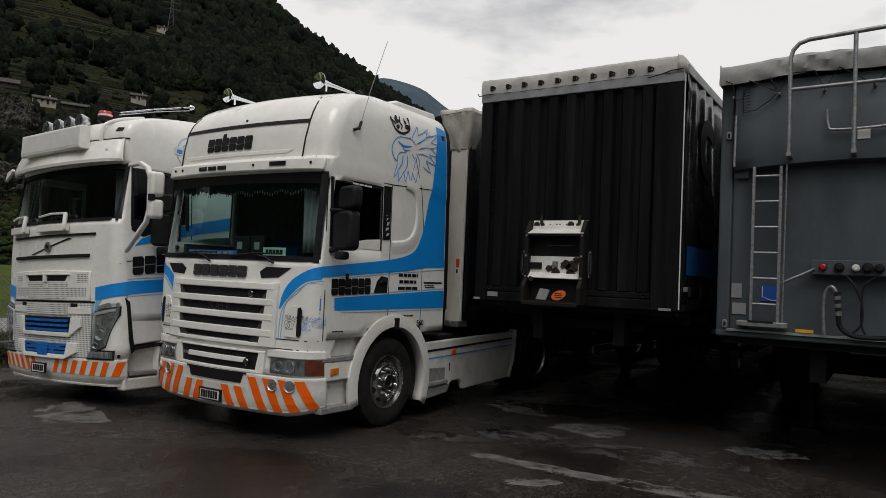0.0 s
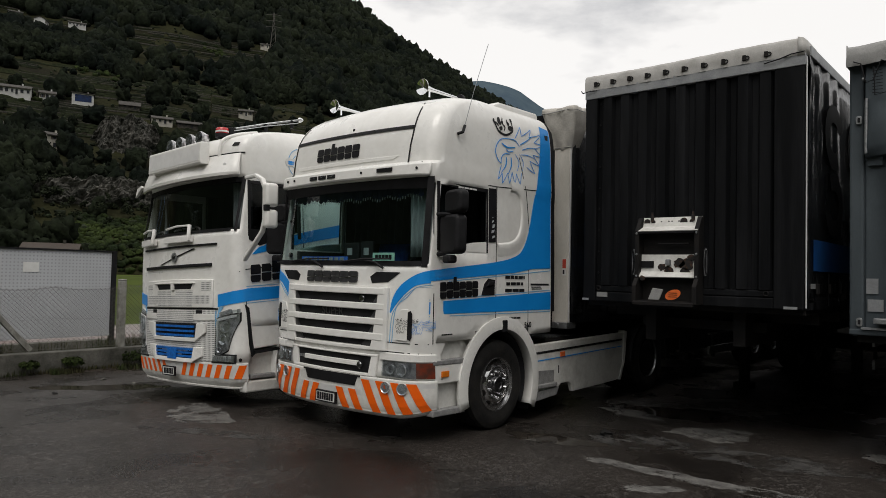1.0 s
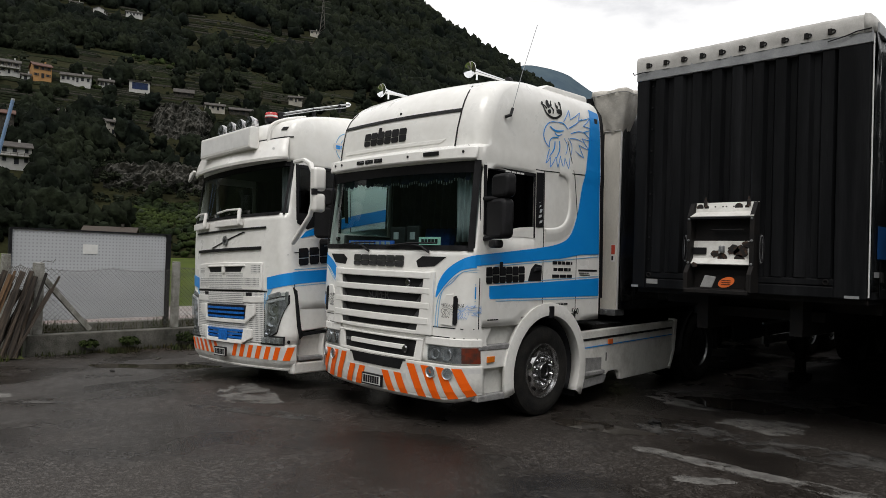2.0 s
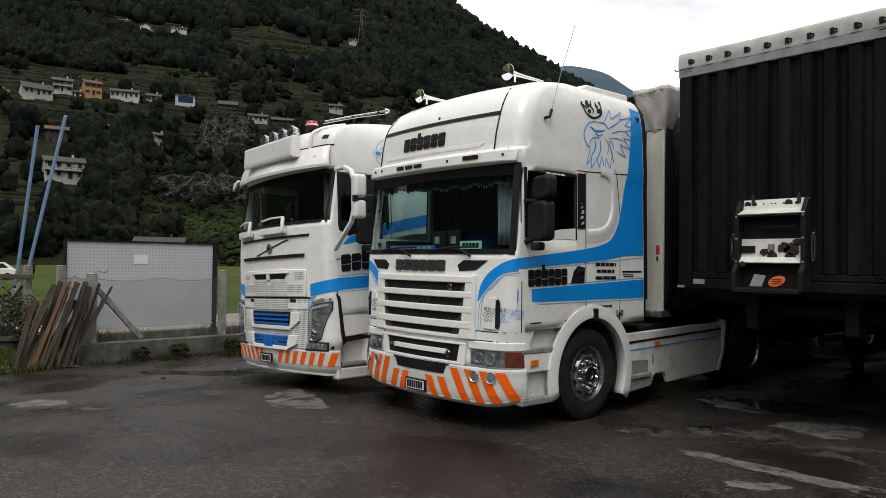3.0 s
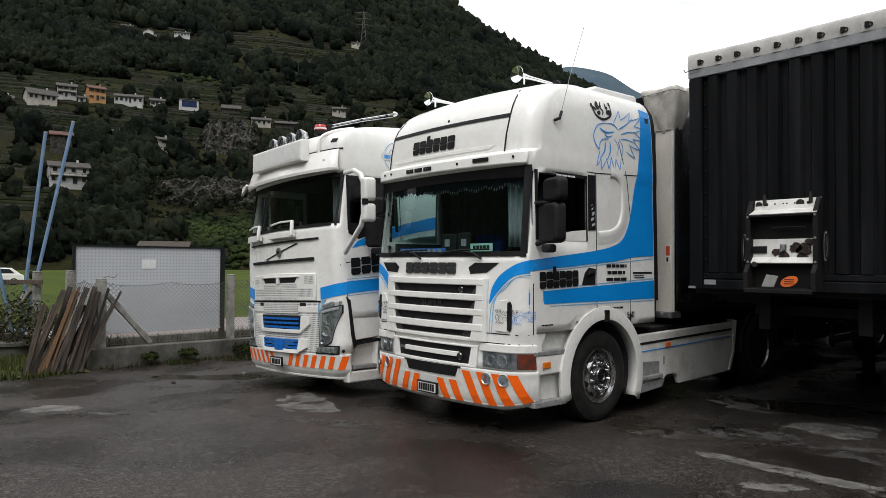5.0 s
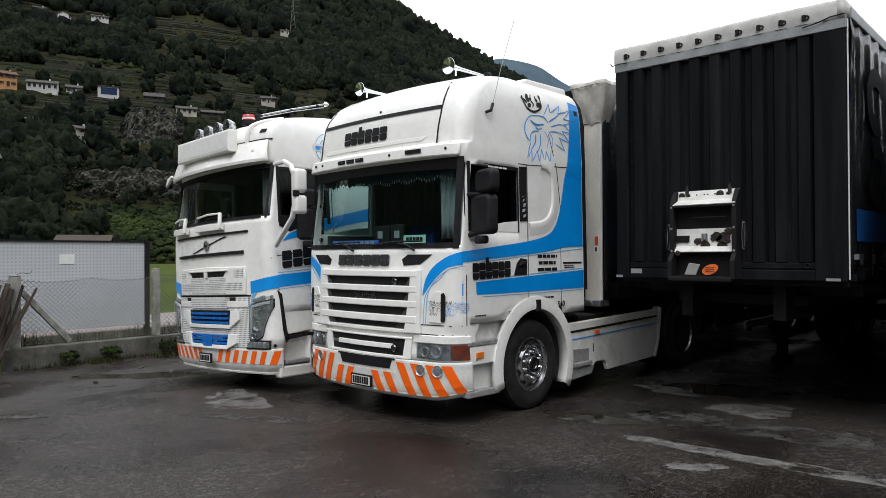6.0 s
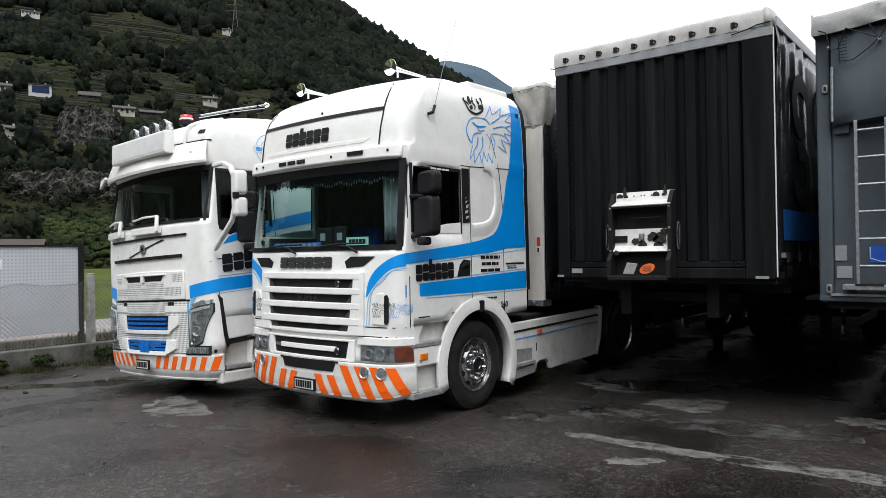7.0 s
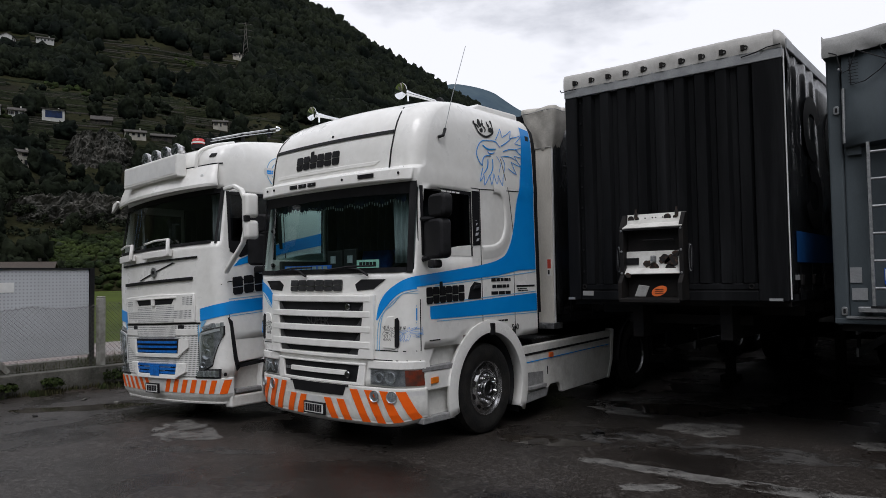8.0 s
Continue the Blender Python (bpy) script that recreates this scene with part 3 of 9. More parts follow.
# ---- hillside ----
SKYLINE = lerp_table([(-40, 6.0), (10, 6.0), (30, 9.0), (35, 11.7), (37.5, 13.6), (39.5, 14.95), (41, 16.0), (43.4, 17.55), (45.7, 19.05), (47.8, 20.25), (56, 24.2), (70, 26), (90, 26), (140, 20), (200, 12)])
FOOT = lerp_table([(-40, 330), (20, 330), (36, 300), (50, 210), (62, 185), (80, 185), (100, 200), (200, 260)])


SLOPE = lerp_table([(0, -0.5), (6, 5), (15, 9), (40, 20), (77, 36), (160, 71), (345, 160), (500, 270), (675, 420), (1200, 420)])


def hill_height(x, y):
    """Height of the hillside: a steep foot, a gentler terraced shelf and a wooded slope up to the ridge."""
    r, b = math.hypot(x, y), math.degrees(math.atan2(-x, y))
    foot, el = FOOT(b)[0], SKYLINE(b)[0]
    if r < foot:
        return -0.5
    top = 860 * math.tan(radians(el))
    d = r - foot
    t = d / (860 - foot)
    share = min(max((d - 120) / 500, 0), 1)
    h = SLOPE(d)[0] * (1 - share) + SLOPE(min(d, 860 - foot) * 675 / (860 - foot))[0] * share * top / 420
    bump = noise.noise((x * 0.008, y * 0.008, 0.3)) * 9 + noise.noise((x * 0.021, y * 0.021, 5.1)) * 4
    h += bump * min(max(d / 90, 0), 1) * (1 - 0.4 * min(max(t, 0), 1))
    if t > 1:
        h = top - (r - 860) * 0.25 + bump * 0.45
    return max(h, -0.5)


bearings = span(14, 120, 190)
radii = [185 + 7 * i for i in range(30)] + [395 + 10 * i for i in range(48)] + [880, 920, 980]
g = Geo()
g.sheet([[(-r * math.sin(radians(b)), r * math.cos(radians(b)), hill_height(-r * math.sin(radians(b)), r * math.cos(radians(b)))) for b in bearings] for r in radii])
hill = tagged(g.make("backdrop", M_SOIL, smooth=70), "steep green hillside with terraces and woods", "hill", kind="structure")

g = Geo()
ridge = lerp_table([(-30, 5), (8, 6.5), (20, 8.6), (27, 10.8), (30, 12.2), (33, 13.7), (34.9, 14.8), (36, 15.15), (37, 15.5), (38.2, 15.85), (39.3, 15.7), (41, 15.1), (43, 14.2), (47, 12.2), (60, 8)])
rows = []
for k in range(9):
    r = 2300 + 160 * k
    rows.append([(-r * math.sin(radians(b)), r * math.cos(radians(b)), 3580 * math.tan(radians(ridge(b)[0])) * (k / 8) ** 0.8
                  + noise.noise((b * 0.35, k * 0.5, 2.0)) * 42 * (1 if k < 8 else 0.35)) for b in span(-20, 62, 160)])
g.sheet(rows)
tagged(g.make("backdrop", M_FARHILL, smooth=70), "far wooded mountain up the valley with haze put into its blue-green colour", "mountain", kind="structure")

# unseen slopes added behind the yard, raised to block light from the low sky
g = Geo()
rows = []
for k in range(10):
    r = 260 + 75 * k
    rows.append([(-r * math.sin(radians(b)), r * math.cos(radians(b)), -0.5 + 430 * (k / 9) ** 0.9 * (1 if 112 < b < 366 else 0.6) * min(1.0, 0.45 + abs(math.sin(radians(b * 0.9)))) * min(1.0, max(0.12, (318 - b) / 20)) + noise.noise((b * 0.06, k * 0.4, 4.0)) * 18 * min(k, 1)) for b in span(104, 374, 120)])
g.sheet(rows)
tagged(g.make("backdrop", M_FOREST_FLOOR, smooth=70), "unseen wooded slopes added behind the yard to block low sky light", "hill", kind="structure")

# crowns of the wood: lumpy clumps, several shapes, laid over the slope
def clump_shapes(subdivisions):
    ball = bmesh.new()
    bmesh.ops.create_icosphere(ball, subdivisions=subdivisions, radius=1.0)
    v = np.array([q.co[:] for q in ball.verts])
    f = np.array([[q.index for q in face.verts] for face in ball.faces])
    ball.free()
    out = []
    for k in range(9):
        d = np.array([1 + 0.6 * noise.noise(Vector(p) * 1.9 + Vector((k * 7.3, 1, 2))) + 0.5 * noise.noise(Vector(p) * 4.6 + Vector((k * 3.1, 8, 4))) for p in v])
        out.append(v * d[:, None] * [1, 1, 1.12])
    return out, f


FINE, COARSE, ROUND = clump_shapes(2), clump_shapes(1), clump_shapes(3)


def leafy_field(name, places, mat, label, category, leaves, size):
    """Tree crowns in one mesh: each a ragged cloud of small leaf tufts. places are x, y, z, width, height."""
    rng = np.random.default_rng(9)
    P = np.array(places)
    k = len(P)
    d = rng.normal(size=(k, leaves, 3))
    d /= np.linalg.norm(d, axis=2, keepdims=True)
    d[:, :, 2] = np.where(d[:, :, 2] < -0.3, -d[:, :, 2], d[:, :, 2])
    lump = 1 + 0.28 * np.sin(d[:, :, 0:1] * 5 + rng.uniform(0, 6, (k, 1, 1))) * np.sin(d[:, :, 2:3] * 6 + rng.uniform(0, 6, (k, 1, 1)))
    c = d * lump * rng.uniform(0.62, 1.05, (k, leaves, 1))
    c = c * np.stack([P[:, 3], P[:, 3], P[:, 4]], 1)[:, None, :] + P[:, None, :3]
    nrm = d + rng.normal(size=d.shape) * 0.55
    nrm /= np.linalg.norm(nrm, axis=2, keepdims=True)
    a = np.cross(nrm, rng.normal(size=d.shape))
    a /= np.linalg.norm(a, axis=2, keepdims=True)
    b = np.cross(nrm, a)
    s = rng.uniform(0.6, 1.3, (k, leaves, 1)) * size
    quad = np.stack([c - a * s - b * s * 0.7, c + a * s * 0.8 - b * s, c + a * s + b * s * 0.8, c - a * s * 0.7 + b * s], 2)
    n = k * leaves
    me = bpy.data.meshes.new(name)
    me.vertices.add(4 * n)
    me.vertices.foreach_set("co", quad.reshape(-1).astype(np.float32))
    me.loops.add(4 * n)
    me.loops.foreach_set("vertex_index", np.arange(4 * n, dtype=np.int32))
    me.polygons.add(n)
    me.polygons.foreach_set("loop_start", np.arange(0, 4 * n, 4, dtype=np.int32))
    me.update(calc_edges=True)
    me.materials.append(mat)
    return tagged(new(name, me), label, category, kind="stuff")


def clump_field(name, places, mat, label, category, shapes=FINE):
    """Many crowns in one mesh: places are x, y, z, width, height."""
    rng = np.random.default_rng(5)
    vs, fs = [], []
    k = 0
    for i, (x, y, z, w, h) in enumerate(places):
        a = rng.uniform(0, 6.283)
        s = shapes[0][i % len(shapes[0])]
        c, n_ = math.cos(a), math.sin(a)
        q = np.stack([(s[:, 0] * c - s[:, 1] * n_) * w + x, (s[:, 0] * n_ + s[:, 1] * c) * w + y, s[:, 2] * h + z], 1)
        vs.append(q)
        fs.append(shapes[1] + k)
        k += len(s)
    me = bpy.data.meshes.new(name)
    me.from_pydata(np.concatenate(vs).tolist(), [], np.concatenate(fs).tolist())
    me.materials.append(mat)
    me.shade_smooth()
    return tagged(new(name, me), label, category, kind="stuff")


# open ground on the slope: bearings, distances, share of trees left standing
OPEN_GROUND = (
    (73.6, 95, 322, 393, 0.01), (66.5, 74, 330, 428, 0.03), (60.5, 66.5, 318, 428, 0.06), (51.5, 61.5, 335, 432, 0.05),
    (55.6, 66, 512, 575, 0.04), (59, 66, 428, 515, 0.15), (68, 75, 524, 558, 0.1), (60, 84, 296, 336, 0.07), (77, 95, 205, 300, 0.07),
    (60, 69, 180, 216, 0.0), (62.5, 69.5, 258, 312, 0.04), (62.5, 73, 196, 240, 0.03), (50, 53.5, 395, 445, 0.1), (66, 72, 240, 290, 0.3))


def wooded(b, r):
    """How wooded the slope is at a bearing and a distance: 0 is open terraces, 1 closed forest."""
    x, y = -r * math.sin(radians(b)), r * math.cos(radians(b))
    jb = 0.9 * noise.noise((x * 0.03, y * 0.03, 3.0))
    jr = 16 * noise.noise((x * 0.022, y * 0.022, 9.0))
    share = 0.97
    for b0, b1, r0, r1, left in OPEN_GROUND:
        if b0 < b + jb < b1 and r0 < r + jr * (1 if r > 240 else 0.3) < r1:
            share = min(share, left + 0.35 * max(0.0, noise.noise((x * 0.04, y * 0.04, 6.0)) - 0.25))
    return share


rnd = random.Random(11)
near_trees, mid_trees, far_trees, shrubs, meadow_scrub = [], [], [], [], []
HOMES = ((79.3, 332, 9), (77.6, 340, 6), (75.7, 340, 6), (73.4, 343, 9), (71.4, 347, 6), (69.1, 353, 8), (65.9, 353, 6), (77.7, 234, 8), (71.1, 288, 4), (78.1, 262, 5), (74.2, 298, 4),
         (57.3, 386, 7), (62.6, 337, 12), (73.4, 546, 7), (71.8, 538, 6), (69.5, 544, 9), (55.9, 581, 5), (68.3, 340, 4))


def plant(count, r0, r1, sizes, into):
    for _ in range(count):
        b, r = rnd.uniform(35, 88), math.sqrt(rnd.uniform(r0**2, r1**2))
        if r < FOOT(b)[0] + 3:
            continue
        if any(abs(radians(b - hb) * hr) < hw_ and (-13 if hr < 420 else -34) < r - hr < 5 for hb, hr, hw_ in HOMES):
            continue
        x, y = -r * math.sin(radians(b)), r * math.cos(radians(b))
        if rnd.random() < wooded(b, r):
            w = rnd.choice(sizes) * rnd.uniform(0.8, 1.2)
            into.append((x, y, hill_height(x, y) + w * 0.75, w, w * rnd.uniform(0.95, 1.45)))
        elif rnd.random() < 0.22:
            w = rnd.uniform(0.5, 1.3)
            shrubs.append((x, y, hill_height(x, y) + w * 0.4, w, w * 0.8))


plant(2300, 186, 292, (1.5, 1.9, 2.3, 2.8, 3.3), near_trees)
plant(4300, 292, 470, (1.6, 2.2, 2.8, 3.4, 4.0), mid_trees)
plant(10500, 470, 886, (2.4, 3.0, 3.6, 4.3, 5.2), far_trees)
for _ in range(900):
    b, r = rnd.uniform(59, 70), rnd.uniform(186, 216)
    w = rnd.uniform(0.5, 1.2)
    x, y = -r * math.sin(radians(b)), r * math.cos(radians(b))
    meadow_scrub.append((x, y, hill_height(x, y) + 0.3 * w, w, w * 0.7))
for bc_, rc_, n_ in ((68.5, 418, 16), (59.7, 543, 18), (65.5, 440, 8), (72.5, 345, 6)):
    for _ in range(n_):
        b, r = bc_ + rnd.gauss(0, 0.7), rc_ + rnd.gauss(0, 5)
        x, y = -r * math.sin(radians(b)), r * math.cos(radians(b))
        w = rnd.uniform(1.0, 1.9)
        meadow_scrub.append((x, y, hill_height(x, y) + 0.4 * w, w, w * 0.8))
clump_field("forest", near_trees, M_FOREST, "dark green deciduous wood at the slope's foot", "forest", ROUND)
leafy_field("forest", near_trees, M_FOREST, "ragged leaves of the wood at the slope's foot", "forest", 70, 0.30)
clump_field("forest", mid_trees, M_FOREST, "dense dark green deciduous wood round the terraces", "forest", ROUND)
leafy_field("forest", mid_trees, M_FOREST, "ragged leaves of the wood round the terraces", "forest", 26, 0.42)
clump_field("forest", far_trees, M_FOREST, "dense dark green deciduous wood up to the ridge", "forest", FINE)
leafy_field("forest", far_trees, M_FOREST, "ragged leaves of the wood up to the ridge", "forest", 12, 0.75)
clump_field("shrubs", shrubs, M_HEDGE, "scattered low green shrubs on the terraces", "shrubs", FINE)
clump_field("shrubs", meadow_scrub, M_SCRUB, "low bright green scrub on the bank above the meadow", "shrubs", FINE)


# ---- shared lorry parts ----
def glyph_row(on, u0, u1, z0, z1, count, mat, parent, name, off=0.004, thick=0.006, tall=(), lean=0.0, slope=0.0):
    """A company name as a row of plain rounded blocks in its colour, each split by a level slit."""
    w = (u1 - u0) / count
    h = z1 - z0
    for i in range(count):
        a, b = u0 + (i + 0.04) * w, u0 + (i + 0.94) * w
        up = 0.30 if i in tall else 0.0
        mid = 0.52 if i % 2 else 0.42
        low_half = [(0.14, 0), (0.86, 0), (1, 0.12), (1, mid - 0.028), (0, mid - 0.028), (0, 0.12)]
        top_half = [(0, mid + 0.028), (1, mid + 0.028), (1, 0.88), (0.86, 1), (0.5, 1), (0.46, 1 + up), (0.05, 1 + up), (0, 0.9 + up)]
        for pts in (low_half, top_half):
            part(name, patch(on, [(a + (b - a) * f + lean * h * v, z0 + h * v + slope * (a + (b - a) * f - u0)) for f, v in pts], off, thick), mat, parent)


def text_bars(on, u0, u1, z0, z1, lines, mat, parent, name="text_bar", off=0.003, seed=1, slope=0.0):
    """Small writing as thin bars of its length and colour."""
    rnd = random.Random(seed)
    g = Geo()
    pitch = (z1 - z0) / lines
    for i in range(lines):
        z = z1 - (i + 0.5) * pitch
        u = u0 + rnd.uniform(0, 0.08) * (u1 - u0)
        end = u1 - rnd.uniform(0, 0.12) * (u1 - u0)
        while u < end:
            v = min(u + (u1 - u0) * rnd.uniform(0.14, 0.34), end)
            h = pitch * 0.24
            p = patch(on, [(u, z - h + slope * (u - u0)), (v, z - h + slope * (v - u0)), (v, z + h + slope * (v - u0)), (u, z + h + slope * (u - u0))], off, 0.002)
            g.add(p.v, p.f)
            u = v + (u1 - u0) * 0.035
    return part(name, g, mat, parent)




def wheel(parent, x, y, z, sign, rim_mat, r=0.51, width=0.31, deep=False, holes=10):
    """A lorry wheel with tyre, disc, hand holes, hub and nuts; its outer face looks along x."""
    w = new("wheel")
    w.parent = parent
    w.matrix_basis = pose(x, y, z, 0, 0, 0 if sign > 0 else 180)
    h = width / 2
    prof = [(0.285, -h * 0.86), (0.33, -h), (0.40, -h * 1.04), (r - 0.055, -h), (r - 0.012, -h * 0.86), (r, -h * 0.6)]
    for k in (-0.42, -0.14, 0.14, 0.42):
        prof += [(r, h * (k - 0.10)), (r - 0.014, h * (k - 0.07)), (r - 0.014, h * (k - 0.02)), (r, h * (k + 0.01))]
    prof += [(r, h * 0.6), (r - 0.012, h * 0.86), (r - 0.055, h), (0.40, h * 1.04), (0.33, h), (0.285, h * 0.86)]
    part("tyre", Geo().lathe(prof, "x", 48, closed=True), M_RUBBER, w, smooth=35)
    d = -0.06 if deep else 0.0
    rim = [(0.296, h * 0.80), (0.296, h * 0.95), (0.287, h * 0.97), (0.280, h * 0.82), (0.272, h * 0.60 + d), (0.262, h * 0.56 + d), (0.245, h * 0.66 + d), (0.20, h * 0.93 + d), (0.188, h * 0.97 + d), (0.175, h * 0.97 + d), (0.172, h * 0.92 + d), (0.10, h * 0.92 + d), (0.0, h * 0.92 + d)]
    part("rim", Geo().lathe(rim, "x", 48), rim_mat, w, smooth=40)
    part("inner_barrel", Geo().lathe([(0.29, -h * 0.9), (0.29, h * 0.6), (0.24, h * 0.3 + d), (0.24, -h * 0.9)], "x", 32, closed=True), M_DARKSTEEL, w, smooth=40)
    hole = Geo().lathe([(0.0, -0.03), (0.032, -0.03), (0.032, 0.009), (0.0, 0.009)], "x", 16, pose(0, 0, 0) @ Matrix.Diagonal((1, 0.92, 1.12, 1)))
    nut = Geo().lathe([(0.0, 0.0), (0.017, 0.0), (0.016, 0.030), (0.010, 0.042), (0.0, 0.042)], "x", 8)
    first = {}
    for i in range(holes):
        t = 2 * math.pi * (i + 0.5) / holes
        for nm, geo, mat, rad, xx in (("hand_hole", hole, M_DARKSTEEL, 0.226, h * 0.785 + d), ("wheel_nut", nut, M_CHROME, 0.140, h * 0.91 + d)):
            tilt = pose(0, 0, 0, math.degrees(t), 0, 0) @ pose(xx, rad, 0, 0, 0, 43 if nm == "hand_hole" else 0)
            if nm not in first:
                first[nm] = part(nm, geo, mat, w, smooth=40)
                first[nm].matrix_basis = tilt
            else:
                o = first[nm].copy()
                scene.collection.objects.link(o)
                o.matrix_basis = tilt
    hub = [(0.095, h * 0.91 + d), (0.095, h * 1.08 + d), (0.085, h * 1.16 + d), (0.05, h * 1.16 + d), (0.045, h * 1.10 + d), (0.0, h * 1.10 + d)]
    part("hub", Geo().lathe(hub, "x", 28), M_DARKCHROME if not deep else rim_mat, w, smooth=40)
    return w


def seat(parent, x, y, z, mat):
    g = Geo().box(x - 0.26, y, z, x + 0.26, y + 0.5, z + 0.14)
    part("seat", g, mat, parent, bevel=0.05)
    g = Geo().box(-0.25, 0, 0, 0.25, 0.13, 0.66)
    part("backrest", g, mat, parent, bevel=0.05, matrix=pose(x, y + 0.42, z + 0.12, -12, 0, 0))
    g = Geo().box(-0.14, 0, 0, 0.14, 0.1, 0.2)
    part("headrest", g, mat, parent, bevel=0.04, matrix=pose(x, y + 0.57, z + 0.80, -10, 0, 0))


def drape(parent, p0, p1, z0, z1, mat, waves=9, depth=0.025, name="curtain"):
    """A gathered hanging curtain between two points."""
    a, b = Vector((*p0, 0)), Vector((*p1, 0))
    d = (b - a)
    n = Vector((-d.y, d.x, 0)).normalized()
    k = waves * 6
    rows = []
    for j in range(5):
        z = z1 + (z0 - z1) * j / 4
        rows.append([(*(a + d * (i / k) + n * depth * math.sin(6.283 * waves * i / k + j * 0.5) * (0.7 + 0.1 * j))[:2], z) for i in range(k + 1)])
    g = Geo().sheet(rows)
    return part(name, g, mat, parent, smooth=80, solid=0.004)


def trumpet(parent, x, y, z, length, turn=0.0, bell=0.075):
    """A chrome air horn: bell, tapering tube, sound box and stands."""
    w = new("air_horn")
    w.parent = parent
    w.matrix_basis = pose(x, y, z, 0, 0, turn)
    prof = [(0.0, 0.03), (bell * 0.55, 0.012), (bell, 0.0), (bell * 1.02, 0.006), (bell * 0.62, 0.035), (bell * 0.36, 0.09), (0.020, 0.2), (0.013, length)]
    part("trumpet", Geo().lathe(prof, "y", 28), M_CHROME, w, smooth=50)
    part("sound_box", Geo().lathe([(0.0, length - 0.01), (0.05, length - 0.005), (0.055, length + 0.02), (0.05, length + 0.045), (0.0, length + 0.05)], "y", 20), M_PLASTIC, w, smooth=40)
    part("stand", Geo().box(-0.006, 0.10, -0.085, 0.006, 0.125, -0.02), M_CHROME, w)
    part("stand", Geo().box(-0.006, length - 0.012, -0.085, 0.006, length + 0.012, -0.01), M_CHROME, w)
    return w


# the emblem: strokes of (along, up) points with their widths
def emblem_pt(x, y):
    return 1.28 + x * 0.0086, 3.435 - y * 0.0058


def emblem_line(w0, w1, *xy):
    return [emblem_pt(x, y) for x, y in zip(xy[::2], xy[1::2])], w0, w1


def emblem_spikes(w, *xy):
    """Sharp strokes from point to point."""
    p = list(zip(xy[::2], xy[1::2]))
    return [emblem_line(w, w * 0.7, *a, (a[0] + b[0]) / 2, (a[1] + b[1]) / 2 + 1, *b) for a, b in zip(p, p[1:])]


EMBLEM_FACE = [
    emblem_line(0.010, 0.014, 30, 34, 14, 38, 4, 50, 0, 66, 5, 80, 12, 86), emblem_line(0.010, 0.012, 12, 86, 13, 74, 20, 66, 32, 64),
    emblem_line(0.020, 0.016, 14, 46, 26, 52, 44, 48), emblem_line(0.012, 0.010, 24, 56, 30, 60, 40, 56), emblem_line(0.010, 0.010, 30, 34, 44, 34, 54, 44),
    emblem_line(0.022, 0.010, 24, 72, 22, 88, 12, 104), emblem_line(0.020, 0.008, 34, 70, 34, 88, 26, 106), emblem_line(0.012, 0.006, 12, 90, 8, 104, 4, 118)]
EMBLEM_BEARD = (
    emblem_spikes(0.009, 4, 118, 14, 104, 14, 124, 26, 102, 30, 122, 36, 98, 42, 122, 46, 100, 54, 120, 58, 96)
    + [emblem_line(0.008, 0.006, 44, 62, 52, 76, 48, 94), emblem_line(0.008, 0.006, 54, 60, 62, 74, 60, 92)])
EMBLEM_FEATHERS = (
    emblem_spikes(0.010, 44, 30, 58, 4, 60, 22, 84, 2, 78, 20, 110, 6, 90, 28, 116, 28, 90, 40, 112, 54, 86, 54, 102, 74, 78, 68, 90, 92, 70, 82)
    + [emblem_line(0.016, 0.005, 56, 40, 70, 30, 88, 14), emblem_line(0.014, 0.004, 60, 50, 78, 42, 98, 40), emblem_line(0.012, 0.004, 58, 60, 74, 58, 92, 62)])
EMBLEM_BLUE = EMBLEM_FACE + EMBLEM_BEARD + EMBLEM_FEATHERS
EMBLEM_BLACK = [
    emblem_line(0.012, 0.012, -1, 6, 3, 14, 8, 23, 15, 27, 23, 28, 32, 24, 40, 16, 40, 5, 40, -5), emblem_line(0.010, 0.010, -1, 6, 6, 10, 9, 14),
    emblem_line(0.010, 0.010, 20, -5, 18, 6, 23, 13, 21, 20), emblem_line(0.010, 0.010, 29, -4, 30, 6), emblem_line(0.026, 0.032, 12, -4, 11, 4, 15, 9),
    emblem_line(0.036, 0.026, 13, 14, 15, 21), emblem_line(0.022, 0.022, 17, 2, 19, 6), emblem_line(0.028, 0.032, 30, 13, 36, 12, 38, 8),
    emblem_line(0.022, 0.022, -2, 4, 1, 6), emblem_line(0.022, 0.022, 37, -4, 41, -5), emblem_line(0.020, 0.020, 30, 2, 33, 7)]


def brush(on, geo, pts, w0, w1, at=(0.0, 0.0), size=1.0, lift=0.004):
    """One brush stroke that swells in the middle, laid on a skin."""
    c = smooth_chain(pts, 6)
    n_ = len(c)
    a, b = [], []
    for k in range(n_):
        p, q = Vector(c[max(k - 1, 0)]), Vector(c[min(k + 1, n_ - 1)])
        d = (q - p).normalized()
        w = (w0 + (w1 - w0) * k / (n_ - 1)) * (0.35 + 0.65 * math.sin(math.pi * (0.08 + 0.84 * k / (n_ - 1))))
        for side, row in ((1, a), (-1, b)):
            u, z = c[k][0] - side * d.y * w, c[k][1] + side * d.x * w
            row.append((at[0] + (u - 1.65) * size, at[1] + (z - 3.12) * abs(size)) if at != (0.0, 0.0) else (u, z))
    ribbon(on, a, b, lift, 0.002, geo)


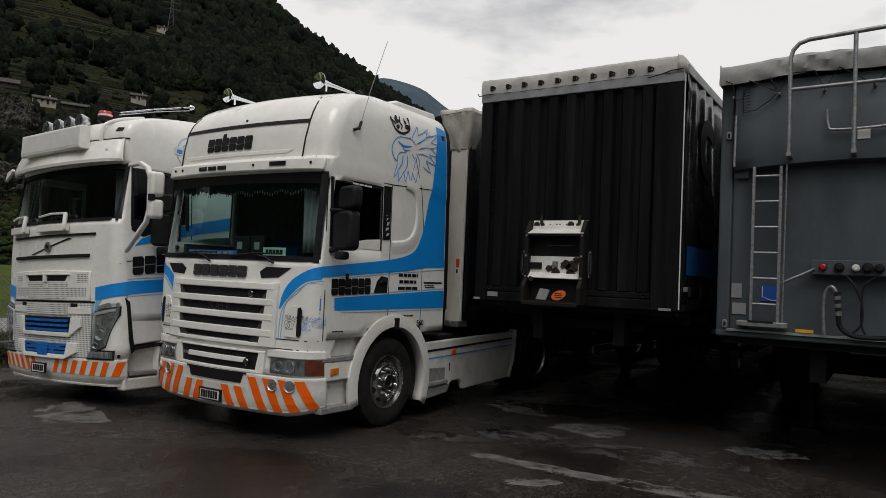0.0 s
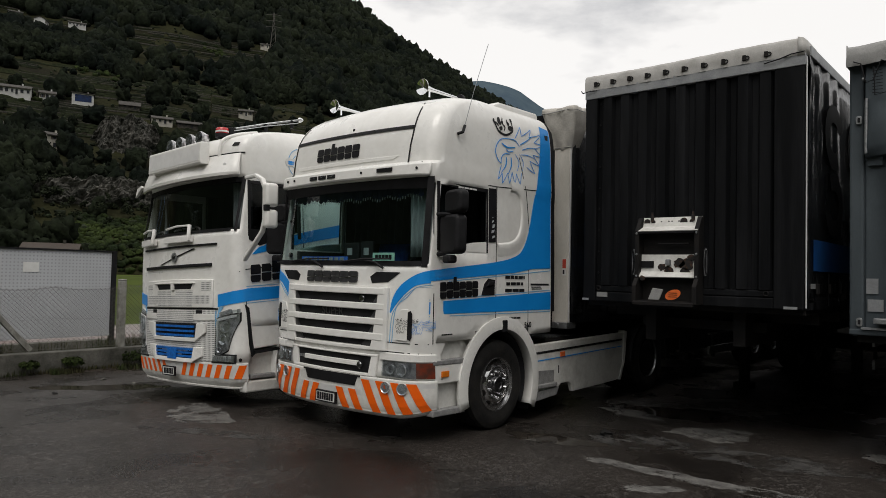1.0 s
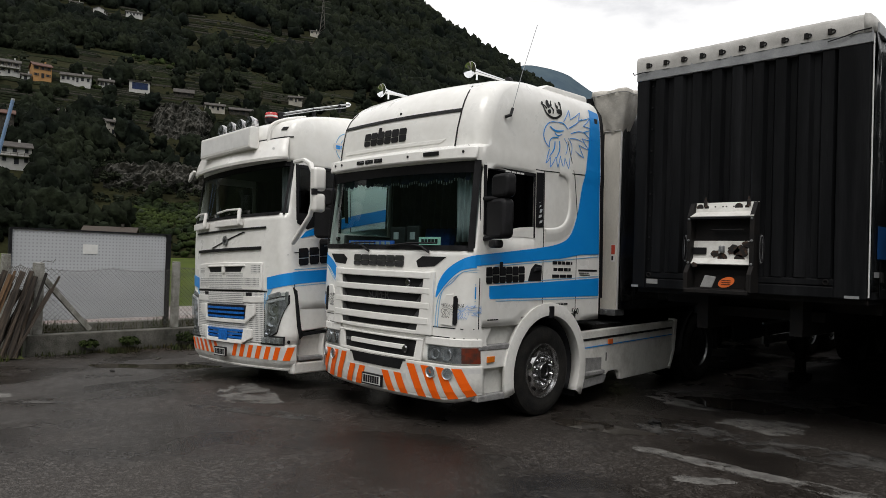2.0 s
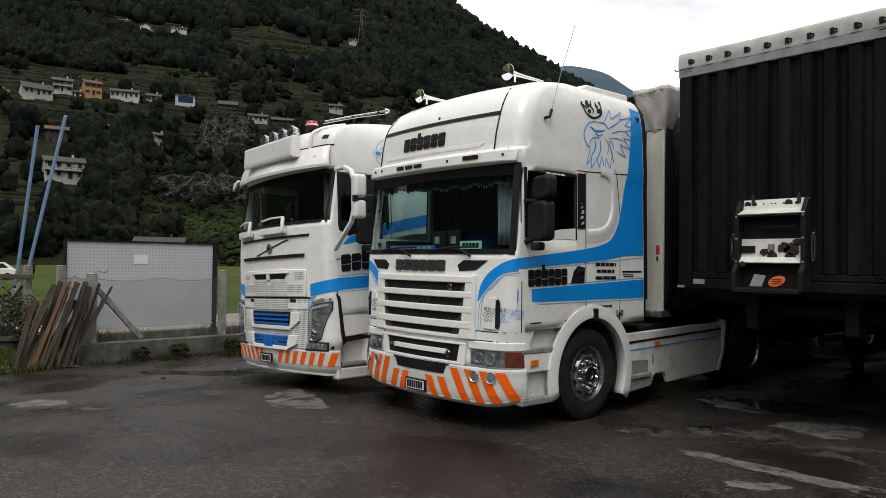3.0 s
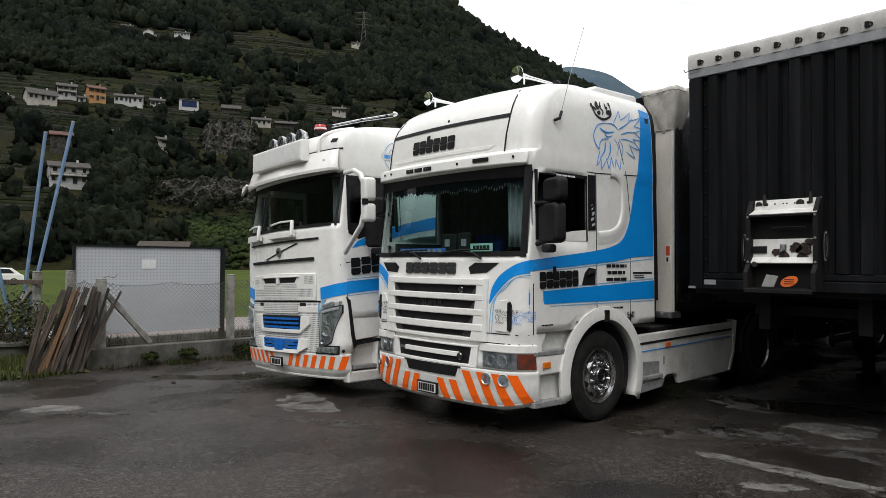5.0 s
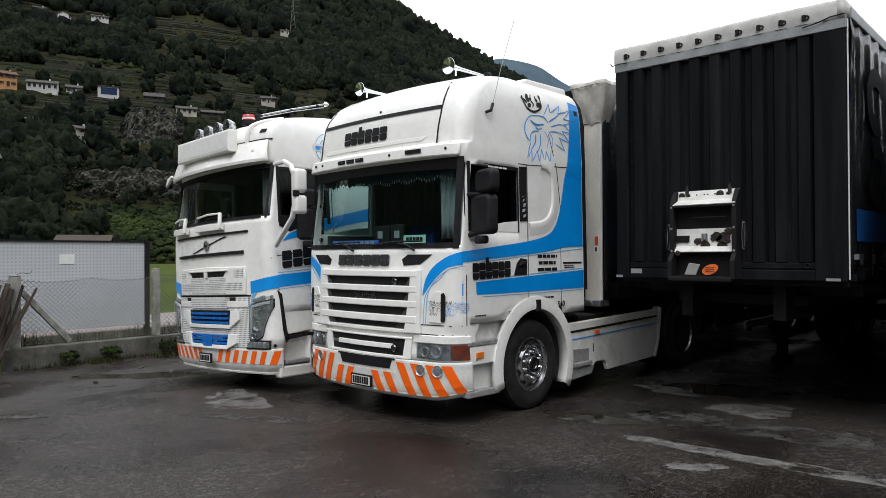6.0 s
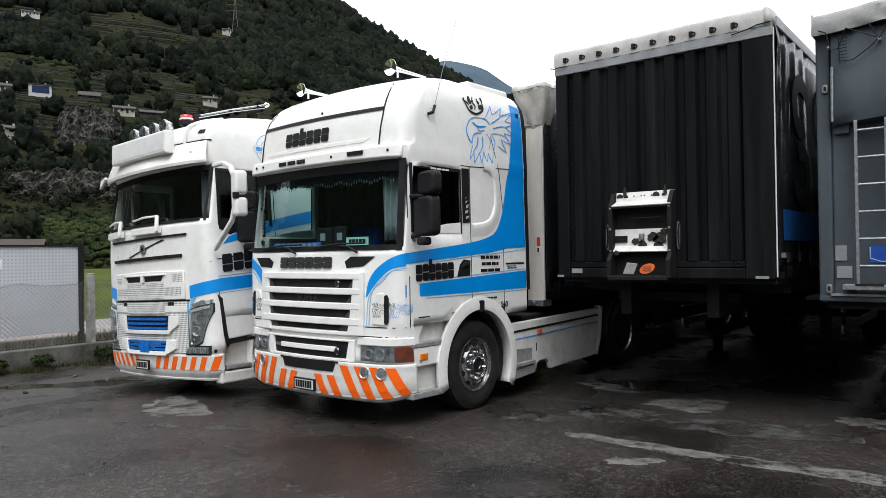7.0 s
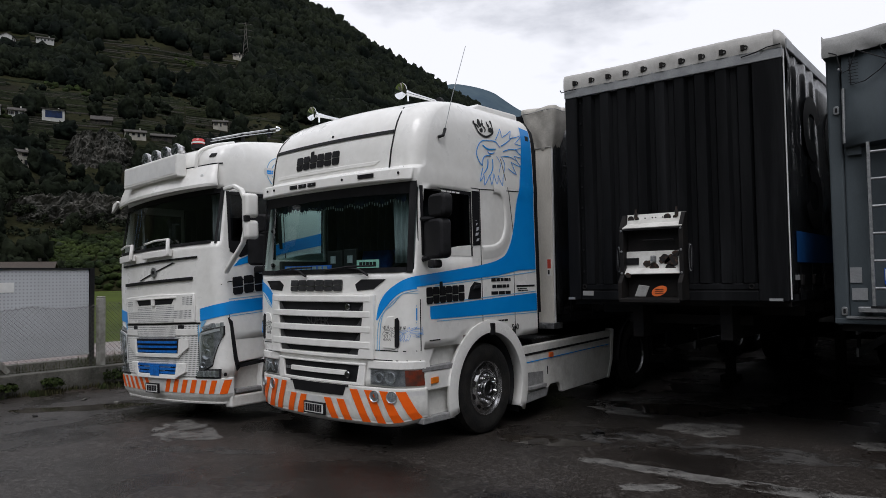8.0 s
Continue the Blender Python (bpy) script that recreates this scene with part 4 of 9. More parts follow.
# ---- the big white tractor unit ----
SC = thing("tractor_unit", pose(-1.23, 0, 0), "white high-roof tractor lorry with blue side stripes and orange-striped bumper", "lorry")
SC_BODY = [
    (0.24, 0.07, 0.09, 1.19, 0.34), (0.3, 0.01, 0.09, 1.225, 0.36), (0.4, 0.0, 0.09, 1.235, 0.36), (0.62, -0.01, 0.09, 1.23, 0.36),
    (0.64, 0.03, 0.08, 1.22, 0.33), (0.90, 0.043, 0.08, 1.22, 0.28), (1.02, 0.05, 0.08, 1.22, 0.19), (1.5, 0.075, 0.07, 1.215, 0.15), (1.79, 0.1, 0.06, 1.21, 0.13),
    (2.6, 0.2, 0.06, 1.195, 0.12), (2.66, 0.165, 0.06, 1.2, 0.12), (2.79, 0.165, 0.06, 1.2, 0.12)]
SC_ROOF = [
    (2.83, 0.205, 0.065, 1.195, 0.16), (3.0, 0.215, 0.065, 1.19, 0.17), (3.19, 0.245, 0.07, 1.18, 0.18), (3.29, 0.28, 0.075, 1.172, 0.19),
    (3.38, 0.335, 0.08, 1.16, 0.2), (3.46, 0.41, 0.085, 1.14, 0.22), (3.53, 0.52, 0.09, 1.11, 0.24), (3.58, 0.65, 0.09, 1.07, 0.26),
    (3.62, 0.83, 0.09, 1.02, 0.28), (3.655, 1.12, 0.08, 0.93, 0.3), (3.68, 1.5, 0.06, 0.78, 0.32)]
SCAB = Cab(SC_BODY + SC_ROOF, 2.42)
SF = SCAB.front
SR, SL = SCAB.side(1), SCAB.side(-1)
ARCH_Y, ARCH_Z = 1.42, 0.50

cols = cab_columns([0, 0.25, 0.5, 0.75, 1.0], [0.12, 0.25, 0.4, 0.55, 0.7, 0.85, 1.0],
                   [0.315, 0.345, 0.5, 0.8, 0.95, 1.14, 1.165, 1.285, 1.32, 1.65, 1.95, 2.12, 2.42])
levels = [0.64, 0.72, 0.82, 0.92, 1.02, 1.10, 1.18, 1.29, 1.40, 1.50, 1.62, 1.70, 1.79, 1.95, 2.10, 2.30, 2.50, 2.60, 2.66, 2.72, 2.79, 2.83, 2.92, 3.0, 3.1, 3.19,
          3.24, 3.29, 3.335, 3.38, 3.42, 3.46, 3.50, 3.53, 3.555, 3.58, 3.60, 3.62, 3.64, 3.655, 3.67, 3.68]
g = Geo()
rings = [SCAB.ring(z, cols) for z in levels]
nc = len(cols)
g.v = [p for ring in rings for p in ring]
for i in range(len(levels) - 1):
    za, zb = levels[i], levels[i + 1]
    zm = (za + zb) / 2
    for j in range(nc - 1):
        (ka, sa, va), (kb, sb, vb) = cols[j], cols[j + 1]
        y = (rings[i][j][1] + rings[i][j + 1][1]) / 2
        is_side = ka == "s" and kb == "s" and sa == sb
        if zm < 1.02 and is_side:
            continue
        if is_side and math.hypot(y - ARCH_Y, zm - ARCH_Z) < 0.68:
            continue
        if 1.79 < zm < 2.60 and not is_side and max(va if ka == "c" else 0, vb if kb == "c" else 0) <= 0.7 and "s" not in (ka, kb):
            continue
        if is_side and 1.95 < zm < 2.60 and 0.34 < min(va, vb) and max(va, vb) < 1.15:
            continue
        g.f.append((i * nc + j, i * nc + j + 1, (i + 1) * nc + j + 1, (i + 1) * nc + j))
top = [(len(levels) - 1) * nc + j for j in range(nc)]
g.f.append(tuple(top))
for i in range(4, len(levels) - 1):
    g.f.append((i * nc + nc - 1, i * nc, (i + 1) * nc, (i + 1) * nc + nc - 1))
part("cab_shell", g, M_WHITE, SC, smooth=32, solid=0.025)

# windscreen, its black surround and the door windows
us = [-1.15, -1.08, -0.9, -0.6, -0.3, 0, 0.3, 0.6, 0.9, 1.08, 1.15]
g = Geo().sheet([[SF(u * (0.985 if abs(u) < 1.1 else 1), z, -0.012) for u in us] for z in span(1.77, 2.62, 8)])
ws = part("windscreen", g, M_WINDSCREEN, SC, smooth=60)
ws.visible_shadow = False
part("windscreen_surround", band(SF, -1.14, 1.14, 2.655, lambda u: 2.565 - 0.02 * u * u, 0.001, 0.008, 24), M_PLASTIC, SC, "black shaded band above the windscreen")
part("windscreen_surround", band(SF, -1.14, 1.14, 1.815, 1.765, 0.001, 0.008, 24), M_PLASTIC, SC)
for s in (-1, 1):
    part("pillar_cover", band(SF, s * 1.142, s * 1.185, 2.66, 1.76, 0.001, 0.008, 6), M_PLASTIC, SC, "black windscreen pillar cover")
    on = SR if s > 0 else SL
    gl = part("door_window", Geo().sheet([[on(y, z, -0.012) for y in (0.335, 0.6, 0.9, 1.15)] for z in (1.93, 2.2, 2.4, 2.62)]), M_SIDEGLASS if s > 0 else M_WINDSCREEN, SC, smooth=60)
    gl.visible_shadow = False
    fr = Geo()
    for a, b, z0, z1 in ((0.325, 0.36, 1.93, 2.62), (1.125, 1.15, 1.93, 2.62), (0.325, 1.15, 2.585, 2.62)):
        p = patch(on, [(a, z0), (b, z0), (b, z1), (a, z1)], 0.0, 0.006)
        fr.add(p.v, p.f)
    part("window_rubber", fr, M_PLASTIC, SC)
    part("window_corner", patch(on, [(0.33, 1.93), (1.15, 1.93), (1.15, 2.05), (0.9, 2.03), (0.5, 1.965)], -0.008, 0.012), M_WHITE, SC)
    part("pillar_strip", patch(on, [(1.165, 2.045), (1.29, 2.055), (1.29, 2.64), (1.165, 2.635)], 0.001, 0.006), M_BLACKFILM, SC, "glossy black strip behind the door window")
    # raised panel behind the door and the panel joints
    rim_c = smooth_chain([(1.56, 2.64), (1.68, 2.625), (1.755, 2.55), (1.775, 2.42), (1.765, 2.27), (1.70, 2.14), (1.58, 2.075), (1.44, 2.055), (1.325, 2.045)], 5)
    rows = []
    for grow, off in ((0.0, 0.001), (0.010, 0.012), (0.024, 0.017), (0.07, 0.013), (0.15, 0.001)):
        row = []
        for k in range(len(rim_c)):
            p0, p1 = Vector(rim_c[max(k - 1, 0)]), Vector(rim_c[min(k + 1, len(rim_c) - 1)])
            d = (p1 - p0).normalized()
            row.append(on(rim_c[k][0] - d.y * grow, rim_c[k][1] + d.x * grow, off))
        rows.append(row)
    part("sleeper_panel", Geo().sheet(rows), M_WHITE, SC, "raised rim round the recessed sleeper panel", smooth=70)
    for a, b in (((0.285, 1.03), (0.285, 2.66)), ((1.305, 1.16), (1.305, 2.66)), ((1.93, 1.03), (1.945, 2.25)), ((1.945, 2.25), (1.88, 2.66)), ((1.88, 2.66), (1.74, 3.05)),
                 ((0.285, 2.66), (1.305, 2.665)), ((1.305, 2.665), (2.42, 2.72)), ((0.24, 2.815), (1.6, 2.76)), ((0.285, 1.50), (0.286, 1.0))):
        d = Vector((b[0] - a[0], b[1] - a[1])).normalized() * 0.005
        p = patch(on, [(a[0] - d.y, a[1] + d.x), (a[0] + d.y, a[1] - d.x), (b[0] + d.y, b[1] - d.x), (b[0] - d.y, b[1] + d.x)], 0.0, 0.0025)
        part("panel_joint", p, M_PLASTIC, SC)
    # blue bands
    top_u = smooth_chain([(0.235, 1.725), (0.73, 1.775), (1.29, 1.835), (1.62, 1.895), (1.80, 1.985), (1.93, 2.20), (2.03, 2.55), (2.10, 2.77), (2.17, 3.15), (2.215, 3.50)])
    low_u = []
    for k in range(len(top_u)):
        t = k / (len(top_u) - 1)
        y, z = top_u[k]
        if y < 1.62:
            low_u.append((y, 1.62 + (y - 0.235) * 0.074))
        else:
            q = (y - 1.62) / (2.215 - 1.62)
            low_u.append((1.62 + q * 0.785 if q < 0.55 else 2.405, 1.72 + 0.06 * min(q / 0.55, 1) + max(q - 0.55, 0) / 0.45 * 1.70))
    part("blue_band", Geo().sheet([[on(a[0] + (b[0] - a[0]) * f / 8, a[1] + (b[1] - a[1]) * f / 8, 0.005) for a, b in zip(top_u, low_u)] for f in range(9)]), M_BLUE, SC, "bright blue band sweeping up the cab's rear corner")
    part("blue_band", band(on, 0.235, 2.41, lambda y: 1.405 + 0.042 * y, 1.295, 0.001, 0.003, 8), M_BLUE, SC)
    ln = Geo()
    for f in (lambda y: 1.60 + (y - 0.235) * 0.074, lambda y: 1.425 + 0.042 * y, lambda y: 1.272):
        ribbon(on, [(y, f(y) + 0.005) for y in span(0.235, 2.40, 6)], [(y, f(y) - 0.004) for y in span(0.235, 2.40, 6)], 0.001, 0.002, ln)
    part("pinstripe", ln, M_BLUE_PALE, SC)
    # sweep of the band over the front corner
    up = smooth_chain([(1.205, 1.725), (1.14, 1.70), (1.02, 1.645), (0.90, 1.56), (0.82, 1.44), (0.79, 1.30)], 8)
    lo = smooth_chain([(1.205, 1.60), (1.16, 1.59), (1.07, 1.56), (0.975, 1.49), (0.875, 1.39), (0.80, 1.29)], 8)
    part("blue_band", ribbon(SF, [(s * a, b) for a, b in up], [(s * a, b) for a, b in lo], 0.001, 0.003), M_BLUE, SC)
    ln = Geo()
    for dx in (0.0, 0.028):
        c = smooth_chain([(1.205, 1.585 - dx), (1.10, 1.555), (0.985, 1.48 - dx), (0.885, 1.38), (0.815 + dx, 1.26), (0.80 + dx, 1.0)], 8)
        ribbon(SF, [(s * a, b) for a, b in c], [(s * (a + 0.008), b - 0.004) for a, b in c], 0.001, 0.002, ln)
    part("pinstripe", ln, M_BLUE_PALE, SC)
    # company name, address block and other side marks
    glyph_row(on, *((0.37, 0.985) if s > 0 else (0.985, 0.37)), 1.445, 1.61, 6, M_BLACKFILM, SC, "company_name", tall=(2,), slope=0.03 if s > 0 else 0.03)
    text_bars(on, 1.47, 1.86, 1.49, 1.71, 3, M_BLACKFILM, SC, "text_bar", seed=4)
    part("text_frame", band(on, 1.98, 2.37, 1.605, 1.583, 0.001, 0.002, 3), M_BLACKFILM, SC)
    text_bars(on, 1.99, 2.22, 1.53, 1.575, 2, M_BLACKFILM, SC, "text_bar", seed=8)
    text_bars(on, 0.40, 0.58, 1.075, 1.10, 1, M_BLACKFILM, SC, "text_bar", seed=9)
    text_bars(on, 1.47, 1.80, 1.195, 1.235, 1, M_BLACKFILM, SC, "text_bar", seed=12)
    text_bars(on, 0.62, 0.98, 2.575, 2.61, 1, M_WHITETAPE, SC, "text_bar", off=0.007, seed=6)
    rnd = random.Random(5)
    zz = 2.09
    while zz < 2.58:
        h = rnd.uniform(0.018, 0.05)
        w = rnd.uniform(0.02, 0.05)
        y0 = 1.205 + rnd.uniform(0, 0.02)
        part("text_bar", patch(on, [(y0, zz), (y0 + w, zz + 0.012), (y0 + w + 0.012, zz + h), (y0 + 0.008, zz + h - 0.008)], 0.008, 0.001), M_BOARD, SC)
        zz += h + rnd.uniform(0.008, 0.02)
    # door handle in its dark cup
    part("door_handle", patch(on, [(1.04, 1.475), (1.27, 1.475), (1.28, 1.64), (1.16, 1.655), (1.09, 1.60)], 0.004, 0.006), M_PLASTIC, SC, "black recessed door handle", bevel=0.004)
    part("door_handle_bar", patch(on, [(1.12, 1.575), (1.25, 1.59), (1.25, 1.625), (1.15, 1.62)], 0.012, 0.02), M_PLASTIC, SC, bevel=0.006)
    # emblem on the roof side: fan of blue strokes under a black crest
    rnd = random.Random(3)
    strokes = Geo()

    def stroke(pts, w0, w1):
        brush(on, strokes, pts, w0, w1)

    for pts, w0, w1 in EMBLEM_BLUE:
        stroke(pts, w0 * 0.52, w1 * 0.52)
    part("emblem", strokes, M_BLUE, SC, "blue line emblem")
    strokes = Geo()
    for pts, w0, w1 in EMBLEM_BLACK:
        stroke(pts, w0, w1)
    part("emblem", strokes, M_BLACKFILM, SC, "black crest of the emblem")
    # wheel-arch lip, steps and lower rear corner
    ring_in, ring_out = [], []
    for k in range(33):
        t = radians(197 - 224 * k / 32)
        ro = 0.735
        y, z = math.cos(t), math.sin(t)
        ring_in.append((ARCH_Y + 0.60 * y, ARCH_Z + 0.60 * z))
        ring_out.append((ARCH_Y + ro * y, ARCH_Z + ro * z))
    g = Geo()
    xs = [(1.12, ring_in), (1.245, ring_in), (1.25, [((a[0] * 2 + b[0]) / 3, (a[1] * 2 + b[1]) / 3) for a, b in zip(ring_in, ring_out)]), (1.236, ring_out), (1.20, ring_out)]
    g.sheet([[(s * x, y, z) for y, z in chain] for x, chain in xs])
    part("wheel_arch", g, M_WHITE, SC, smooth=35, solid=0.012)
    part("arch_liner", Geo().sheet([[(s * x, y, z) for y, z in ring_in] for x in (0.75, 1.13)]), M_PLASTIC, SC, smooth=40, solid=0.01)
    part("mud_flap", Geo().box(s * 0.80 - 0.0, 2.02, 0.14, s * 1.18, 2.035, 0.5), M_PLASTIC, SC)
    body = Geo()
    body.prism([(0.27, 0.66), (0.30, 0.30), (0.83, 0.27), (0.86, 0.62), (0.90, 0.80), (0.97, 0.98), (1.06, 1.06), (0.30, 1.03)], "x", s * 1.02, s * 1.15)
    part("step_well", body, M_WHITE_DIRTY, SC)
    for z0, z1 in ((0.285, 0.345), (0.79, 0.835)):
        part("step", Geo().prism([(0.30, z0), (0.80, z0 - 0.01), (0.80, z1), (0.30, z1)], "x", s * 1.10, s * 1.225), M_GREYPLASTIC, SC, "grey ribbed entry step", bevel=0.01)
    part("step_panel", Geo().prism([(0.335, 0.60), (0.84, 0.60), (0.86, 0.785), (0.335, 0.785)], "x", s * 1.13, s * 1.218), M_WHITE, SC, bevel=0.012)
    part("step_panel", Geo().prism([(0.30, 0.845), (0.42, 0.85), (0.50, 0.99), (0.50, 1.02), (0.30, 1.02)], "x", s * 1.13, s * 1.205), M_WHITE, SC, bevel=0.02)
    part("side_marker", Geo().box(s * 1.215, 0.42, 0.665, s * 1.232, 0.53, 0.725), M_AMBER, SC, "amber side marker lamp", bevel=0.004)
    part("side_repeater", Geo().box(s * 1.20, 1.40, 1.07, s * 1.262, 1.48, 1.20), M_PLASTIC, SC, bevel=0.01)
    part("sleeper_corner", Geo().prism([(1.92, 1.29), (2.33, 1.29), (2.33, 1.16), (2.28, 1.06), (2.14, 1.03), (2.0, 1.02), (1.96, 1.12)], "x", s * 1.06, s * 1.205), M_WHITE, SC, bevel=0.02)
    # black gap seal and side fairing edge
    hw = lambda z: SCAB.at(z)[2]
    part("rear_seal", Geo().sheet([[(s * (hw(z) + d), y, z) for y, d in ((2.42, -0.03), (2.425, 0.004), (2.50, 0.0), (2.505, -0.10))] for z in span(1.27, 3.60, 18)]), M_PLASTIC, SC, "black rubber edge of the side fairing", smooth=40)


def lettering(text, size, m, mat, parent, name="lettering"):
    cu = bpy.data.curves.new(name, "FONT")
    cu.body, cu.size, cu.extrude, cu.align_x, cu.align_y = text, size, 0.002, "CENTER", "CENTER"
    tmp = bpy.data.objects.new(name, cu)
    scene.collection.objects.link(tmp)
    dg = bpy.context.evaluated_depsgraph_get()
    me = bpy.data.meshes.new_from_object(tmp.evaluated_get(dg))
    bpy.data.objects.remove(tmp)
    me.materials.clear()
    me.materials.append(mat)
    ob = new(name, me)
    ob.parent, ob.matrix_basis = parent, m
    return ob


lettering("560", 0.095, pose(1.224, 1.925, 1.125, 90, 0, 90), M_BLACKFILM, SC, "model_number")
lettering("SUPER", 0.125, pose(-0.02, 0.046, 1.274, 90, 0, 0), M_MAKER, SC, "grille_lettering")

# ---- front of the big tractor unit ----
# bumper with slanted orange tape
bz = [0.25, 0.265, 0.29, 0.33, 0.40, 0.50, 0.58, 0.62, 0.64]
bu = [-1.36] + span(-1.335, -0.90, 18) + span(-0.8, 0.8, 12) + span(0.90, 1.335, 18) + [1.36]
g = Geo()


def bump_pt(u, z, off=0.0):
    p = SCAB.wrap(u, min(z, 0.62), off + 0.006)
    lift = 0.075 * min(max((abs(u) - 0.85) / 0.45, 0.0), 1.0) ** 1.5
    return Vector((p.x, p.y, z + lift * max(0.0, 1 - (z - 0.25) / 0.37)))


g.sheet([[bump_pt(u, z) for u in bu] for z in bz])
bumper = part("bumper", g, M_WHITE_DIRTY, SC, "white front bumper", smooth=40, solid=0.03)
part("tape_ground", band(bump_pt, -1.325, 1.325, lambda u: 0.612 if abs(u) > 0.5 else 0.50, 0.29, 0.002, 0.002, 120), M_WHITETAPE, bumper)
for s in (-1, 1):
    for k in range(6 if s > 0 else 7):
        a, w = 0.135 + k * 0.180, 0.100
        top_z = 0.610 if a > 0.44 else 0.497
        lean = (top_z - 0.292) * 0.44
        up = [(s * min(a + w * i / 12, 1.323), top_z) for i in range(13)]
        lo = [(s * min(a + lean + w * i / 12, 1.324), 0.292) for i in range(13)]
        st = Geo()
        ch = [[(p[0] + (q[0] - p[0]) * f, p[1] + (q[1] - p[1]) * f) for p, q in zip(up, lo)] for f in (0, 0.25, 0.5, 0.75, 1)]
        st.sheet([[bump_pt(u, z, 0.007) for u, z in c] for c in ch])
        part("orange_stripe", st, M_ORANGE, bumper)
    for x in (0.80, 1.0):
        p = bump_pt(s * x, 0.555)
        lamp = part("fog_lamp", Geo().lathe([(0.0, 0.012), (0.048, 0.006), (0.056, -0.004), (0.056, 0.03), (0.0, 0.03)], "y", 20), M_REFLECTOR, bumper, "round fog lamp", smooth=40)
        lamp.matrix_basis = pose(p.x + s * 0.004, p.y - 0.016, p.z, 0, 0, s * (10 if x < 0.9 else 26))
        part("lens", Geo().lathe([(0.0, -0.008), (0.03, -0.005), (0.047, 0.004)], "y", 18), M_LAMPGLASS, lamp, smooth=60)
part("air_intake", band(bump_pt, -0.42, 0.48, 0.642, lambda u: 0.535 + (0.09 if abs(u - 0.03) > 0.38 else 0), 0.001, 0.006, 24), M_PLASTIC, bumper, "black intake cut-out in the bumper")
pl = part("number_plate", Geo().box(-0.15, -0.035, 0.325, 0.15, -0.012, 0.425), M_PAPER, bumper, "white number plate with a black frame", bevel=0.004)
fr = Geo()
for a in ((-0.16, -0.038, 0.315, 0.16, -0.01, 0.327), (-0.16, -0.038, 0.423, 0.16, -0.01, 0.435), (-0.16, -0.038, 0.327, -0.148, -0.01, 0.423), (0.148, -0.038, 0.327, 0.16, -0.01, 0.423)):
    fr.box(*a)
part("plate_frame", fr, M_PLASTIC, pl)
bars = Geo()
for k in range(7):
    bars.box(-0.132 + k * 0.037, -0.0375, 0.338, -0.102 + k * 0.037, -0.0345, 0.412)
part("plate_bar", bars, M_BLACKFILM, pl)

# lower grille, headlamps
part("lower_grille", band(SF, -0.66, 0.64, lambda u: 0.845 - 0.015 * abs(u), lambda u: 0.665 + 0.03 * u * u, 0.001, 0.006, 20), M_PLASTIC, SC, "black lower grille")
for zt, zb, w in ((0.865, 0.845, 0.70), (0.785, 0.735, 0.44), (0.672, 0.645, 0.62)):
    part("grille_bar", band(SF, -w, w - 0.02, zt, zb, 0.003, 0.03, 20), M_WHITE, SC, bevel=0.006)
for s in (-1, 1):
    part("grille_cheek", patch(SF, [(s * 0.60, 0.865), (s * 0.68, 0.87), (s * 0.66, 0.645), (s * 0.56, 0.645)], 0.003, 0.028), M_WHITE, SC, bevel=0.005)
    hl = part("headlamp", band(SF, s * 0.735, s * 1.10, 0.815, lambda u: 0.665 - 0.02 * (abs(u) - 0.7), 0.001, 0.008, 10), M_LAMPDARK, SC, "headlamp with clear lens and amber indicator")
    for x, r_ in ((0.83, 0.05), (0.97, 0.055)):
        p = SF(s * x, 0.735)
        rf = part("reflector", Geo().lathe([(0.0, 0.022), (r_ * 0.5, 0.018), (r_, -0.002), (r_ * 1.08, -0.002), (r_ * 1.05, 0.02)], "y", 20), M_REFLECTOR, hl, smooth=50)
        rf.matrix_basis = pose(p.x, p.y - 0.020, p.z, 0, 0, s * 10)
    part("indicator", band(SF, s * 1.10, s * 1.205, 0.815, 0.66, 0.006, 0.012, 8), M_INDICATOR, hl, "brownish red corner indicator", bevel=0.003)
    part("lens", band(SF, s * 0.735, s * 1.10, 0.815, lambda u: 0.665 - 0.02 * (abs(u) - 0.7), 0.022, 0.004, 10), M_LAMPGLASS, hl, smooth=40)
    part("headlamp_brow", band(SF, s * 0.70, s * 1.212, lambda u: 0.90, 0.82, 0.003, 0.02, 10), M_WHITE, SC, bevel=0.008)
# main grille
part("grille_backing", band(SF, -0.76, 0.70, 1.50, 0.95, 0.001, 0.006, 24), M_PLASTIC, SC, "black main grille")
for zt, zb in ((1.54, 1.47), (1.383, 1.315), (1.233, 1.165), (1.083, 1.008)):
    part("grille_bar", band(SF, -0.80, 0.74, zt, zb, 0.003, 0.042, 24), M_WHITE, SC, bevel=0.010)
for k, (zt, zb) in enumerate(((1.475, 1.375), (1.325, 1.225), (1.175, 1.075), (1.015, 0.94))):
    for s, base in ((-1, 0.70 - 0.02 * k), (1, 0.64 - 0.02 * k)):
        w = 0.0 if k < 3 else 0.07
        part("grille_cheek", patch(SF, [(s * (base + 0.075), zt + 0.01), (s * (base + 0.0 - w), zt), (s * (base - 0.075 - w), zb), (s * (base + 0.075), zb - 0.01)], 0.003, 0.018), M_SLOTEND, SC)
for s, a, b, c in ((-1, 0.715, 0.84, 0.665), (1, 0.655, 0.78, 0.605)):
    part("grille_side", patch(SF, [(s * a, 1.545), (s * b, 1.548), (s * b, 0.91), (s * (c - 0.03), 0.91), (s * c, 1.03), (s * (a - 0.02), 1.30)], 0.003, 0.039), M_WHITE, SC, bevel=0.008)
part("grille_bar", band(SF, -0.74, 0.70, 0.945, 0.905, 0.003, 0.03, 24), M_WHITE, SC, bevel=0.008)
